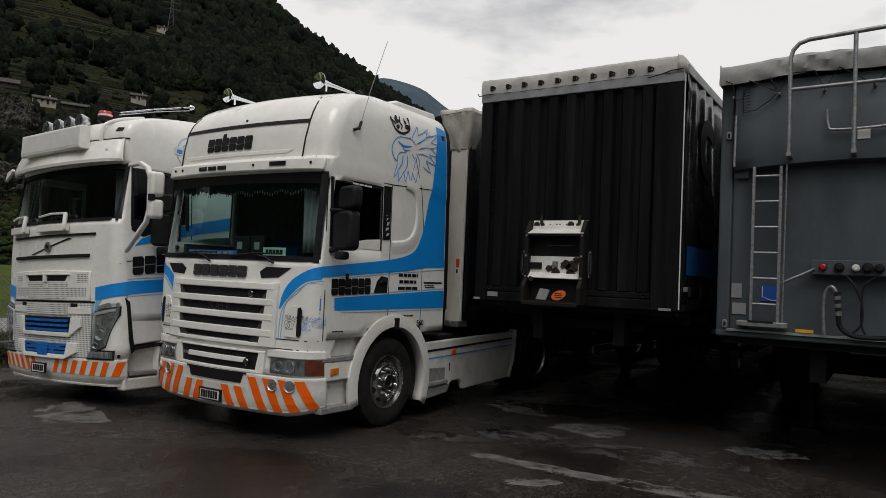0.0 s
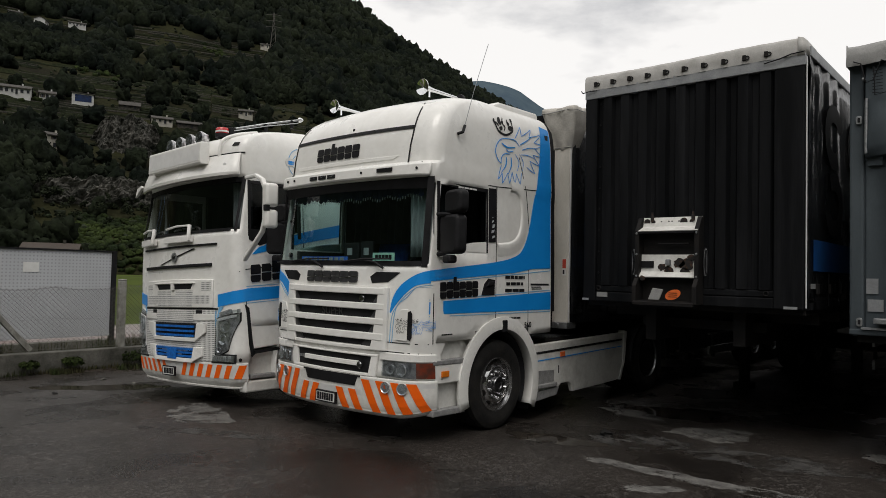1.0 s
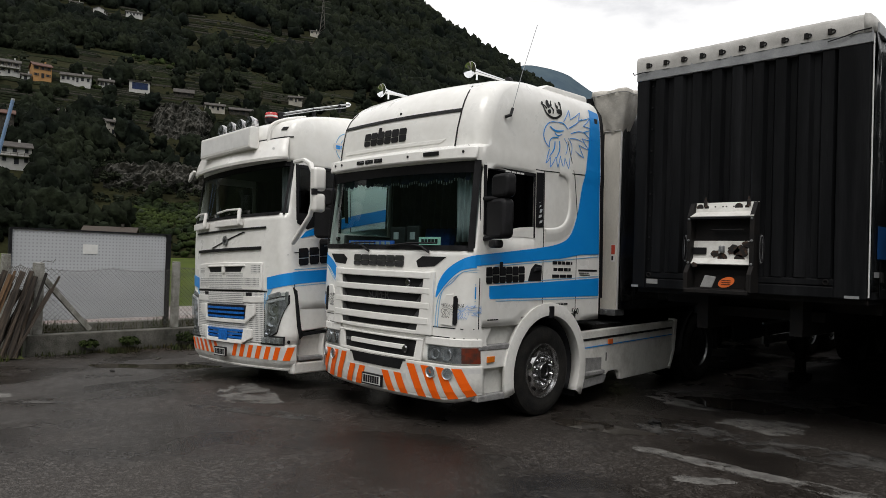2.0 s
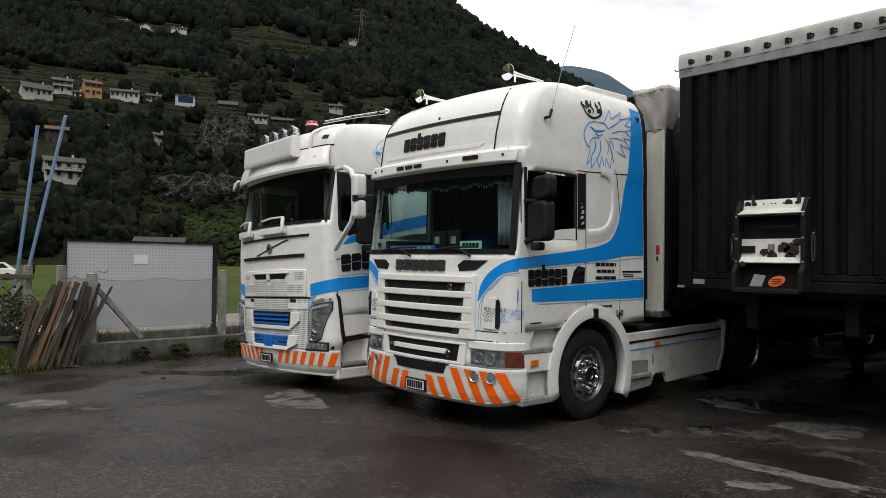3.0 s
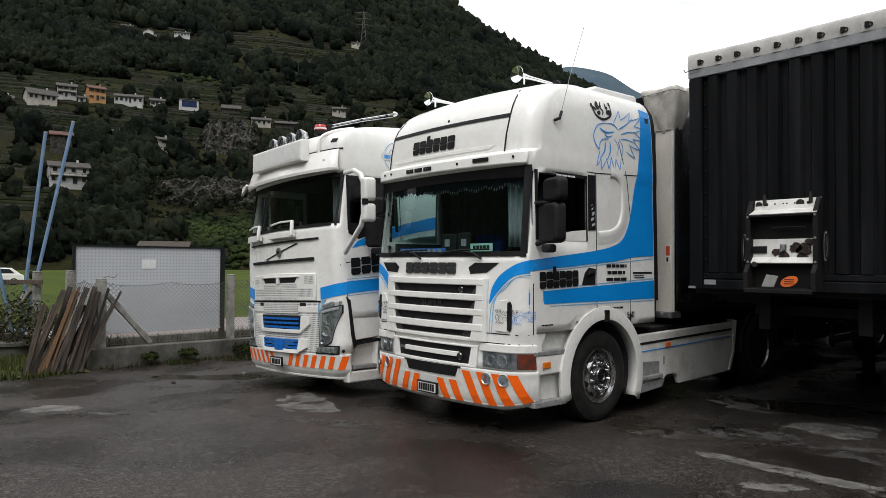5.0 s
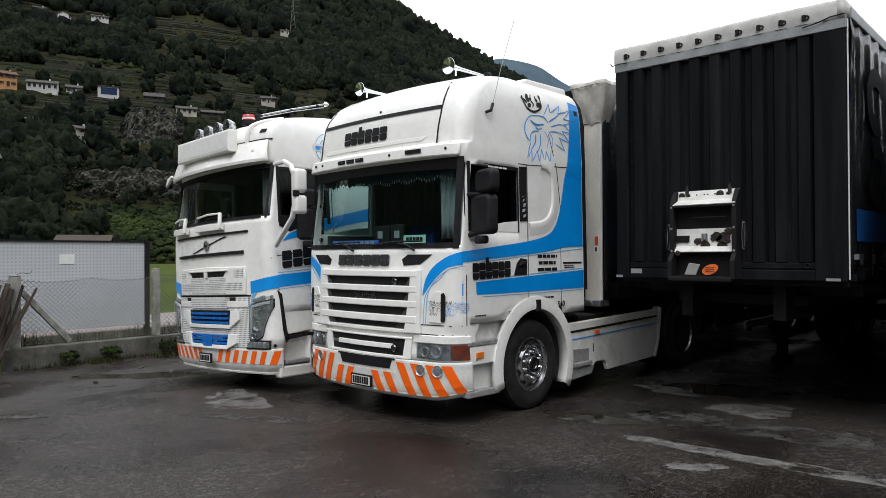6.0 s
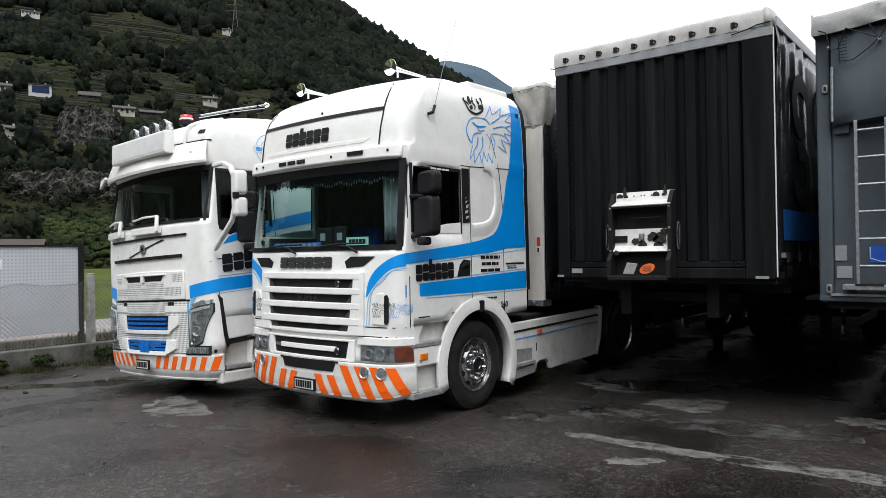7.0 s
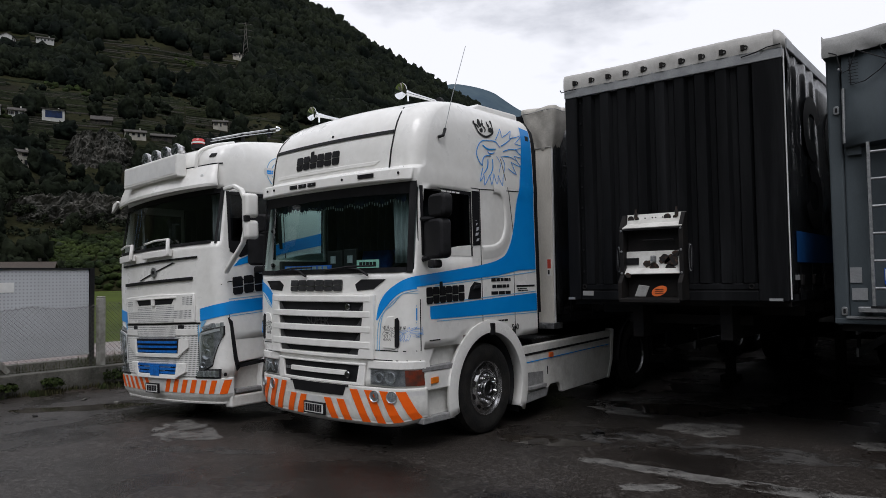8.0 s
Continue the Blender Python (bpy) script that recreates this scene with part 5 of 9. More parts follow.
p = SF(0.44, 1.425)
part("grille_badge", Geo().lathe([(0.0, -0.012), (0.03, -0.01), (0.038, 0.0), (0.0, 0.01)], "y", 18), M_DARKCHROME, SC, smooth=40, matrix=pose(0.42, p.y - 0.02, 1.425))
p = SF(0.44, 0.70)
part("grille_badge", Geo().lathe([(0.0, -0.012), (0.03, -0.01), (0.038, 0.0), (0.0, 0.01)], "y", 18), M_DARKCHROME, SC, smooth=40, matrix=pose(0.45, p.y - 0.03, 0.745))
text_bars(SF, -0.58, -0.34, 0.725, 0.79, 1, M_STEEL, SC, "text_bar", off=0.012, seed=2)
# name plinth, vents, corner scoops
glyph_row(SF, -0.52, 0.33, 1.582, 1.702, 6, M_MAKER, SC, "maker_name", off=0.004, thick=0.014)
for s, a, b in ((-1, 0.70, 1.02), (1, 0.53, 0.90)):
    part("air_vent", patch(SF, [(s * a, 1.585), (s * (a + 0.22), 1.60), (s * b, 1.70), (s * (a + 0.05), 1.70), (s * (a - 0.03), 1.65)], 0.001, 0.006), M_PLASTIC, SC, "black slanted air vent", bevel=0.003)
for s in (-1, 1):
    part("corner_scoop", patch(SF, [(s * 1.02, 1.045), (s * 1.055, 1.03), (s * 1.075, 1.06), (s * 1.075, 1.29), (s * 1.055, 1.325), (s * 1.02, 1.31)], 0.006, 0.008), M_PLASTIC, SC, "black slot of the corner scoop", bevel=0.004)
    part("scoop_lip", patch(SF, [(s * 0.88, 1.03), (s * 1.02, 1.02), (s * 1.02, 1.34), (s * 0.93, 1.33), (s * 0.88, 1.24)], 0.001, 0.012), M_WHITE, SC, bevel=0.006)
    for u0, mt, off in ((0.955, M_BLACKFILM, 0.013), (1.135, M_BLUE, 0.004)):
        mk, crown = Geo(), Geo()
        for pts, w0, w1 in EMBLEM_BLUE:
            brush(SF, mk, pts, w0 * 0.62, w1 * 0.62, (s * u0, 1.175), s * 0.20, off)
        for pts, w0, w1 in EMBLEM_BLACK:
            brush(SF, crown, pts, w0 * 0.55, w1 * 0.55, (s * u0, 1.175), s * 0.20, off)
        part("emblem", mk, mt, SC)
        part("emblem", crown, M_BLACKFILM, SC)
ln = Geo()
for z0 in (0.905, 1.0):
    band(SF, -1.2, 1.2, z0 + 0.005, z0 - 0.004, 0.0, 0.0025, 30, ln)
part("panel_joint", ln, M_PLASTIC, SC)
# sun visor strip with small lamps, roof front with its dark line and name
part("visor", band(SF, -1.16, 1.16, 2.80, lambda u: 2.675 - 0.01 * u * u, 0.004, 0.055, 24), M_WHITE, SC, "white sun visor strip", bevel=0.02, smooth=35)
for a in (-0.56, -0.40, -0.24):
    part("marker_lamp", band(SF, a, a + 0.13, 2.755, 2.715, 0.058, 0.008, 3), M_PLASTIC, SC)
    for k in range(4):
        p = SF(a + 0.02 + 0.03 * k, 2.735, 0.066)
        part("lamp_bead", Geo().lathe([(0.0, -0.006), (0.010, -0.003), (0.012, 0.002)], "y", 8), M_LAMPGLASS, SC, matrix=pose(*p))
part("marker_lamp", band(SF, 0.53, 0.74, 2.765, 2.725, 0.058, 0.008, 3), M_PLASTIC, SC)
for a in (-1.02, -0.88, 0.30, 1.05):
    part("visor_bolt", Geo().lathe([(0.0, -0.004), (0.014, -0.003), (0.014, 0.004)], "y", 10), M_PLASTIC, SC, matrix=pose(*SF(a, 2.74, 0.06)))
part("roof_line", band(SF, -1.03, 0.878, 3.215, lambda u: 3.180, 0.002, 0.008, 60), M_BLACKFILM, SC, "black line across the roof front")
rp = Geo()
ribbon(SF, [(u, 2.905) for u in span(-0.98, 0.74, 20)], [(u, 2.865) for u in span(-0.94, 0.66, 20)], 0.0, 0.008, rp)
part("roof_panel_edge", rp, M_WHITE, SC, bevel=0.004)
ln = Geo()
ribbon(SF, [(0.86 + 0.004, 2.82), (0.87, 3.0), (0.885, 3.2), (0.88, 3.30), (0.86, 3.40), (0.80, 3.50)], [(0.872 + 0.004, 2.82), (0.882, 3.0), (0.897, 3.2), (0.893, 3.30), (0.873, 3.40), (0.812, 3.50)], 0.0, 0.010, ln)
ribbon(SF, [(-1.05, 2.82), (-1.05, 3.0), (-1.045, 3.2), (-1.02, 3.30), (-0.97, 3.40)], [(-1.038, 2.82), (-1.038, 3.0), (-1.033, 3.2), (-1.008, 3.30), (-0.958, 3.40)], 0.0, 0.009, ln)
part("panel_joint", ln, M_PLASTIC, SC)
glyph_row(SF, -0.58, 0.16, 2.935, 3.085, 6, M_BLACKFILM, SC, "company_name", off=0.003, tall=(2,), slope=0.0)
part("roof_plug", Geo().lathe([(0.0, -0.004), (0.016, -0.003), (0.016, 0.004)], "y", 10), M_PLASTIC, SC, matrix=pose(*SF(0.0, 3.255, 0.002)))
trumpet(SC, 0.79, 0.50, 3.665, 0.62, 0.0, 0.085)
trumpet(SC, -0.66, 0.52, 3.665, 0.52, 0.0, 0.08)
part("antenna", Geo().tube([SR(0.62, 3.14, 0.01), SR(0.66, 3.16, 0.05), SR(0.72, 3.24, 0.03)], 0.016, 8), M_PLASTIC, SC, smooth=40)
part("antenna", Geo().tube([SR(0.72, 3.24, 0.03), (1.20, 0.86, 3.62), (1.20, 1.10, 4.20)], 0.0035, 5), M_STEEL, SC)
part("roof_wing", Geo().prism([(1.50, 3.64), (1.62, 3.70), (2.38, 3.71), (2.42, 3.685), (2.42, 3.59), (1.6, 3.61)], "x", -0.95, 0.98), M_WHITE, SC, "low wing at the rear of the roof", bevel=0.02)
# wipers, mirrors
for x0, x1 in ((-0.85, -0.15), (0.05, 0.78)):
    a, b = SF(x0, 1.80, 0.03), SF(x1, 1.835, 0.03)
    part("wiper", Geo().tube([a, a + (b - a) * 0.5 + Vector((0, -0.01, 0.015)), b], 0.010, 6), M_PLASTIC, SC)
    part("wiper_arm", Geo().tube([SF(x1 - 0.1, 1.74, 0.02), SF(x1 - 0.2, 1.80, 0.045), (a + b) / 2], 0.012, 6), M_PLASTIC, SC)
for s in (-1, 1):
    mr = new("mirror_set")
    mr.parent = SC
    mr.matrix_basis = pose(s * 1.40, 0.36, 0, 0, 0, s * -20)
    part("main_mirror", Geo().prism(round_rect(-0.175, 1.89, 0.17, 2.275, 0.06), "y", -0.08, 0.05), M_PLASTIC, mr, "black main mirror housing", bevel=0.03, smooth=40)
    part("wide_mirror", Geo().prism(round_rect(s * 0.05 - 0.15, 2.285, s * 0.05 + 0.15, 2.515, 0.06), "y", -0.07, 0.05), M_PLASTIC, mr, "black wide-angle mirror housing", bevel=0.03, smooth=40)
    part("mirror_glass", Geo().prism(round_rect(-0.125, 1.94, 0.125, 2.24, 0.04), "y", 0.051, 0.055), M_CHROME, mr)
    part("mirror_arm", Geo().tube([(-s * 0.24, -0.10, 2.29), (-s * 0.1, -0.08, 2.28), (0, -0.03, 2.28)], 0.022, 8), M_PLASTIC, mr, smooth=40)
    part("mirror_arm", Geo().tube([(-s * 0.22, -0.10, 1.88), (-s * 0.12, -0.06, 1.90), (0, -0.03, 1.93)], 0.026, 8), M_PLASTIC, mr, smooth=40)
    part("kerb_mirror", Geo().prism(round_rect(-0.07, 1.80, 0.07, 1.88, 0.03), "y", -0.10, 0.0), M_PLASTIC, mr, bevel=0.02)

# ---- inside of the big tractor unit ----
part("cab_floor", Geo().box(-1.15, 0.25, 1.22, 1.15, 2.38, 1.27), M_CABIN, SC)
part("rear_lining", Geo().box(-1.17, 2.30, 1.25, 1.17, 2.36, 3.4), M_CABIN, SC)
for s in (-1, 1):
    for y0, y1, z0, z1 in ((0.42, 1.14, 1.27, 1.93), (1.16, 2.30, 1.27, 2.68), (0.34, 1.16, 2.62, 2.68)):
        part("side_lining", Geo().box(s * 1.13 - 0.02, y0, z0, s * 1.13 + 0.02, y1, z1), M_CABIN, SC)
part("roof_lining", Geo().box(-1.15, 0.30, 2.68, 1.15, 2.30, 2.72), M_CABIN, SC)
part("bunk", Geo().box(-1.1, 1.65, 1.55, 1.1, 2.28, 1.75), M_SEATBLUE, SC, bevel=0.04)
part("dashboard", Geo().prism([(0.26, 1.30), (0.26, 1.74), (0.36, 1.80), (0.56, 1.80), (0.70, 1.70), (0.72, 1.30)], "x", -1.12, 1.12), M_CABIN, SC, bevel=0.02)
for x in (-0.62, 0.62):
    seat(SC, x, 1.0, 1.5, M_SEATBLUE)
st = Geo().lathe([(0.215 + 0.02 * math.cos(t), 0.02 * math.sin(t)) for t in [6.283 * k / 10 for k in range(10)]], "z", 28, closed=True)
part("steering_wheel", st, M_PLASTIC, SC, smooth=60, matrix=pose(0.62, 0.78, 1.83, 35, 0, 0))
drape(SC, (0.80, 0.36), (1.10, 0.44), 1.86, 2.56, M_CURTAIN, 5, 0.02)
drape(SC, (1.10, 0.50), (1.14, 0.75), 1.96, 2.58, M_CURTAIN, 4, 0.015)
drape(SC, (-1.10, 1.28), (1.10, 1.28), 2.05, 2.65, M_CABIN, 18, 0.03)
g = Geo()
for k in range(28):
    x = -1.05 + k * 0.075
    d = 0.035 * math.sin(k * 0.75) ** 2
    g.prism([(x, 2.62), (x + 0.072, 2.62), (x + 0.072, 2.52 - d), (x + 0.036, 2.50 - d), (x, 2.52 - d)], "y", 0.29, 0.296)
part("pelmet", g, M_PELMET, SC, "dark blue scalloped pelmet along the windscreen")
g = Geo()
for k in range(56):
    x = -1.05 + k * 0.0375
    d = 0.035 * math.sin((k // 2) * 0.75) ** 2
    g.box(x, 0.286, 2.475 - d, x + 0.010, 0.289, 2.505 - d)
part("pelmet_fringe", g, M_CURTAIN, SC)
card = part("dashboard_card", Geo().prism([(0.42, 1.815), (0.74, 1.815), (0.74, 1.90), (0.42, 1.90)], "y", 0.20, 0.205), M_GREENCARD, SC, "pale green name card on the dashboard")
bars = Geo()
for k in range(5):
    bars.box(0.46 + k * 0.05, 0.196, 1.835, 0.50 + k * 0.05, 0.199, 1.878)
part("text_bar", bars, M_PLASTIC, card)
sg = part("dashboard_sign", Geo().box(-0.78, 0.21, 1.80, 0.0, 0.23, 1.86), M_SEATBLUE, SC, "blue light-up name sign on the dashboard")
bars = Geo()
for k in range(8):
    bars.box(-0.74 + k * 0.09, 0.204, 1.812, -0.68 + k * 0.09, 0.209, 1.85)
part("text_bar", bars, M_CURTAIN, sg)
for x0, x1, z1, mt in ((-0.22, 0.02, 2.02, M_PLASTIC), (0.05, 0.24, 2.03, M_PLASTIC)):
    dv = part("dashboard_screen", Geo().box(x0, 0.36, 1.80, x1, 0.40, z1), mt, SC, bevel=0.01)
    part("text_bar", Geo().box(x0 + 0.06, 0.354, 1.88, x0 + 0.14, 0.359, 1.96), M_CURTAIN, dv)

# ---- chassis of the big tractor unit ----
for s in (-1, 1):
    part("chassis_rail", Geo().box(s * 0.38, 0.6, 0.68, s * 0.46, 6.1, 0.94), M_DARKSTEEL, SC)
    wheel(SC, s * 1.03, 1.41, 0.49, s, M_RIM, r=0.49)
    wheel(SC, s * 1.06, 5.20, 0.51, s, M_DARKCHROME, deep=True)
    wheel(SC, s * 0.72, 5.20, 0.51, -s, M_ALU, deep=True)
    # side skirt with steps, lines and tail
    sk = part("side_skirt", Geo().prism([(2.05, 0.88), (4.45, 0.92), (4.47, 0.90), (4.40, 0.50), (4.28, 0.28), (4.20, 0.26), (3.02, 0.235), (2.98, 0.33), (2.92, 0.365), (2.74, 0.365), (2.68, 0.33), (2.62, 0.235), (2.05, 0.20)], "x", s * 1.13, s * 1.19),
              M_WHITE_DIRTY, SC, "white side skirt behind the front wheel", bevel=0.015)
    on = lambda y, z, off=0.0: Vector((s * (1.19 + off), y, z))
    part("black_line", band(on, 2.07, 4.36, lambda y: 0.788 + 0.02 * (y - 2.07), lambda y: 0.762 + 0.02 * (y - 2.07), 0.001, 0.004, 4), M_PLASTIC, sk)
    part("blue_line", band(on, 2.07, 4.36, lambda y: 0.688 + 0.02 * (y - 2.07), lambda y: 0.676 + 0.02 * (y - 2.07), 0.001, 0.003, 4), M_BLUE, sk)
    part("side_marker", Geo().box(s * 1.19, 2.70, 0.70, s * 1.205, 2.80, 0.76), M_LABELORANGE, sk, bevel=0.004)
    part("step_recess", patch(on, [(2.10, 0.40), (2.56, 0.41), (2.56, 0.55), (2.14, 0.57), (2.10, 0.54)], 0.001, 0.004), M_GREYPLASTIC, sk)
    part("step", Geo().box(s * 1.16, 2.08, 0.36, s * 1.235, 2.58, 0.405), M_GREYPLASTIC, sk, bevel=0.008)
    part("lower_trim", patch(on, [(2.06, 0.21), (2.60, 0.245), (2.66, 0.335), (2.60, 0.35), (2.06, 0.32)], 0.001, 0.02), M_GREYPLASTIC, sk, bevel=0.008)
    part("filler_mark", patch(on, [(2.66, 0.50), (2.675, 0.50), (2.675, 0.60), (2.66, 0.60)], 0.001, 0.004), M_PLASTIC, sk)
    part("skirt_tail", Geo().prism([(4.42, 0.95), (4.52, 0.93), (4.46, 0.50), (4.34, 0.25), (4.27, 0.27), (4.38, 0.5)], "x", s * 1.10, s * 1.195), M_WHITE, sk, bevel=0.01)
    part("fuel_tank", Geo().box(s * 0.55, 2.3, 0.32, s * 1.12, 4.2, 0.86), M_DARKSTEEL, SC, bevel=0.06)
    ring_o = arc(5.20, 0.51, 0.60, -8, 188, 20)
    part("mudguard", Geo().sheet([[(s * x, y, z) for y, z in ring_o] for x in (0.55, 1.22)]), M_PLASTIC, SC, smooth=40, solid=0.015)
part("deck_plate", Geo().box(-1.12, 2.45, 0.90, 1.12, 3.6, 0.93), M_DARKSTEEL, SC, "dark tread plate behind the cab")
rails = Geo()
for k in range(9):
    rails.box(0.62, 2.55 + k * 0.075, 0.932, 1.08, 2.585 + k * 0.075, 0.945)
part("tread_bar", rails, M_STEEL, SC)
part("fifth_wheel", Geo().prism([(4.4, 0.98), (5.3, 1.04), (5.9, 0.98), (5.9, 0.93), (4.4, 0.93)], "x", -0.45, 0.45), M_DARKSTEEL, SC)
part("gearbox", Geo().box(-0.36, 0.5, 0.45, 0.36, 2.4, 1.15), M_DARKSTEEL, SC)
part("axle", Geo().box(-0.95, 1.34, 0.42, 0.95, 1.48, 0.56), M_DARKSTEEL, SC)
part("axle", Geo().box(-1.0, 5.12, 0.42, 1.0, 5.28, 0.60), M_DARKSTEEL, SC)
for k in range(5):
    part("hose", Geo().tube([(0.2 + 0.06 * k, 2.50, 1.35), (0.25 + 0.06 * k, 2.66, 1.22 - 0.02 * k), (0.2 + 0.07 * k, 2.80, 1.02)], 0.014, 6), M_PLASTIC, SC, smooth=40)


# ---- the semi-trailer coupled to the big tractor unit ----
ST = thing("semi_trailer", pose(-1.23, 2.82, 0), "dark curtain-sided semi-trailer with beige corner post coupled behind the tractor", "trailer")
for s in (-1, 1):
    part("corner_post", Geo().prism(round_rect(s * 1.10 - 0.115, 0.0, s * 1.10 + 0.112, 0.05, 0.012), "z", 1.10, 3.44), M_BEIGE, ST, "dusty beige corner post", bevel=0.006)
    part("post_edge", Geo().box(s * 1.222 - 0.006, 0.006, 1.12, s * 1.222 + 0.006, 0.03, 3.42), M_WHITETAPE, ST)
    g = Geo()
    rows = []
    for z, w, d in ((3.31, 0.125, 0.10), (3.36, 0.145, 0.12), (3.46, 0.175, 0.14), (3.60, 0.215, 0.17), (3.74, 0.25, 0.19), (3.80, 0.262, 0.20), (3.835, 0.25, 0.19), (3.85, 0.16, 0.12)):
        ring = []
        for k in range(49):
            t = 6.2832 * k / 48
            x, y = max(-1, min(1, 1.32 * math.cos(t))), max(-1, min(1, 1.32 * math.sin(t)))
            fold = 0.010 * math.sin(7 * t + z * 11) + 0.007 * math.sin(15 * t - z * 23)
            ring.append((s * 1.09 + (w + fold) * x, 0.10 + (d + fold) * y, z + 0.010 * math.sin(5 * t)))
        rows.append(ring)
    g.sheet(rows)
    g.f.append(tuple(range(7 * 49, 8 * 49 - 1)))
    part("canvas_hood", g, M_CANVAS_GREY, ST, "grubby off-white canvas hood tied over the corner", smooth=60)
    part("hood_cord", Geo().tube([(s * 1.09 + 0.268 * max(-1, min(1, 1.32 * math.cos(t))), 0.10 + 0.207 * max(-1, min(1, 1.32 * math.sin(t))), 3.785 + 0.008 * math.sin(4 * t)) for t in [6.2832 * k / 40 for k in range(40)]], 0.006, 5, closed=True), M_TARP_GREY, ST)
    part("hood_cord", Geo().tube([(s * 1.09 + 0.13 * max(-1, min(1, 1.32 * math.cos(t))), 0.10 + 0.108 * max(-1, min(1, 1.32 * math.sin(t))), 3.335) for t in [6.2832 * k / 32 for k in range(32)]], 0.007, 5, closed=True), M_TARP_GREY, ST)
    cu = part("side_curtain", Geo().sheet([[(s * (1.228 + 0.010 * math.sin(y * 5.3 + z) * math.sin(z * 1.1)), y, z) for y in span(0.052, 12.4, 70)] for z in span(1.22, 3.80, 8)]), M_CURTAINSIDE, ST, "dark side curtain", smooth=60, solid=0.006)
    for k in range(14):
        part("strap", Geo().box(s * 1.25 - 0.004, 0.35 + k * 0.6, 1.16, s * 1.25 + 0.004, 0.39 + k * 0.6, 1.5), M_ANTHRACITE, cu)
    part("side_rail", Geo().box(s * 1.20 - 0.03, 0.1, 1.12, s * 1.20 + 0.03, 12.4, 1.23), M_ANTHRACITE, ST)
    part("roof_side_rail", Geo().box(s * 1.20 - 0.03, 0.3, 3.78, s * 1.20 + 0.03, 12.4, 3.86), M_GREYRAIL, ST)
    part("chassis_rail", Geo().box(s * 0.5 - 0.06, 0.8, 1.0, s * 0.5 + 0.06, 12.2, 1.12), M_DARKSTEEL, ST)
    for y in (7.4, 8.7, 10.0):
        wheel(ST, s * 1.06, y, 0.51, s, M_STEEL, width=0.36)
    # Unseen solid guard panel, added to block side light under the trailer.
    part("side_guard", Geo().box(s * 1.20 - 0.015, 3.6, 0.50, s * 1.20 + 0.015, 6.6, 1.05), M_ANTHRACITE, ST)
    lg = part("landing_leg", Geo().box(s * 0.75 - 0.06, 4.0, 0.35, s * 0.75 + 0.06, 4.12, 1.1), M_DARKSTEEL, ST)
    part("post_foot", Geo().box(s * 1.10 - 0.10, -0.03, 1.04, s * 1.10 + 0.12, 0.2, 1.12), M_STEEL, ST, bevel=0.01)
    part("marker_lamp", Geo().lathe([(0.0, -0.03), (0.03, -0.025), (0.038, 0.0)], "y", 14), M_STEEL, ST, smooth=40, matrix=pose(s * 1.10 - 0.02, -0.03, 1.08))
part("front_wall", Geo().box(-1.0, 0.02, 1.10, 1.0, 0.08, 3.80), M_ANTHRACITE, ST, "dark front wall")
part("rear_wall", Geo().box(-1.22, 12.36, 1.1, 1.22, 12.4, 3.82), M_ANTHRACITE, ST)
part("floor", Geo().box(-1.19, 0.1, 1.10, 1.19, 12.38, 1.16), M_DARKSTEEL, ST)
part("roof_canvas", Geo().sheet([[(x, y, 3.845 + 0.02 * math.cos(x * 1.2)) for x in span(-1.2, 1.2, 6)] for y in span(0.28, 12.4, 8)]), M_CANVAS_GREY, ST, smooth=40, solid=0.01)
for y in (7.4, 8.7, 10.0):
    part("axle", Geo().box(-0.95, y - 0.06, 0.45, 0.95, y + 0.06, 0.57), M_DARKSTEEL, ST)
lb = part("warning_label", Geo().box(1.13, -0.006, 1.71, 1.19, -0.001, 1.92), M_PAPER, ST, "small red and white warning label")
part("label_field", Geo().box(1.135, -0.009, 1.80, 1.185, -0.0065, 1.915), M_LABELRED, lb)
part("label_field", Geo().box(1.14, -0.009, 1.725, 1.165, -0.0065, 1.78), M_BLACKFILM, lb)


# ---- the second white tractor unit ----
VO = thing("tractor_unit", pose(-3.98, -0.38, -0.045, 0, -2.4, 0), "white tractor lorry with lamp bar, blue-tinted grille slots and orange-striped bumper", "lorry")
VO_BODY = [
    (0.18, 0.24, 0.11, 1.13, 0.16), (0.26, 0.19, 0.11, 1.17, 0.16), (0.34, 0.15, 0.11, 1.235, 0.16), (0.54, 0.13, 0.11, 1.245, 0.16),
    (0.6, 0.14, 0.11, 1.245, 0.16), (1.2, 0.13, 0.11, 1.235, 0.15), (1.75, 0.12, 0.11, 1.22, 0.14), (2.18, 0.13, 0.11, 1.2, 0.12)]
VO_ROOF = [
    (2.83, 0.23, 0.11, 1.18, 0.12), (2.95, 0.21, 0.11, 1.185, 0.13), (3.1, 0.21, 0.11, 1.185, 0.13), (3.22, 0.225, 0.11, 1.185, 0.12),
    (3.31, 0.255, 0.11, 1.178, 0.12), (3.36, 0.3, 0.11, 1.165, 0.13), (3.41, 0.4, 0.11, 1.145, 0.15), (3.47, 0.58, 0.11, 1.11, 0.18),
    (3.52, 0.84, 0.11, 1.06, 0.21), (3.56, 1.1, 0.11, 1.0, 0.24), (3.6, 1.42, 0.11, 0.9, 0.28), (3.63, 1.7, 0.11, 0.74, 0.3)]
VCAB = Cab(VO_BODY + VO_ROOF, 2.3)
VF = VCAB.front
VR, VL = VCAB.side(1), VCAB.side(-1)
cols = cab_columns([0, 0.25, 0.5, 0.75, 1.0], [0.15, 0.3, 0.45, 0.6, 0.75, 1.0], [0.42, 0.46, 0.7, 0.95, 1.18, 1.22, 1.6, 2.0, 2.3])
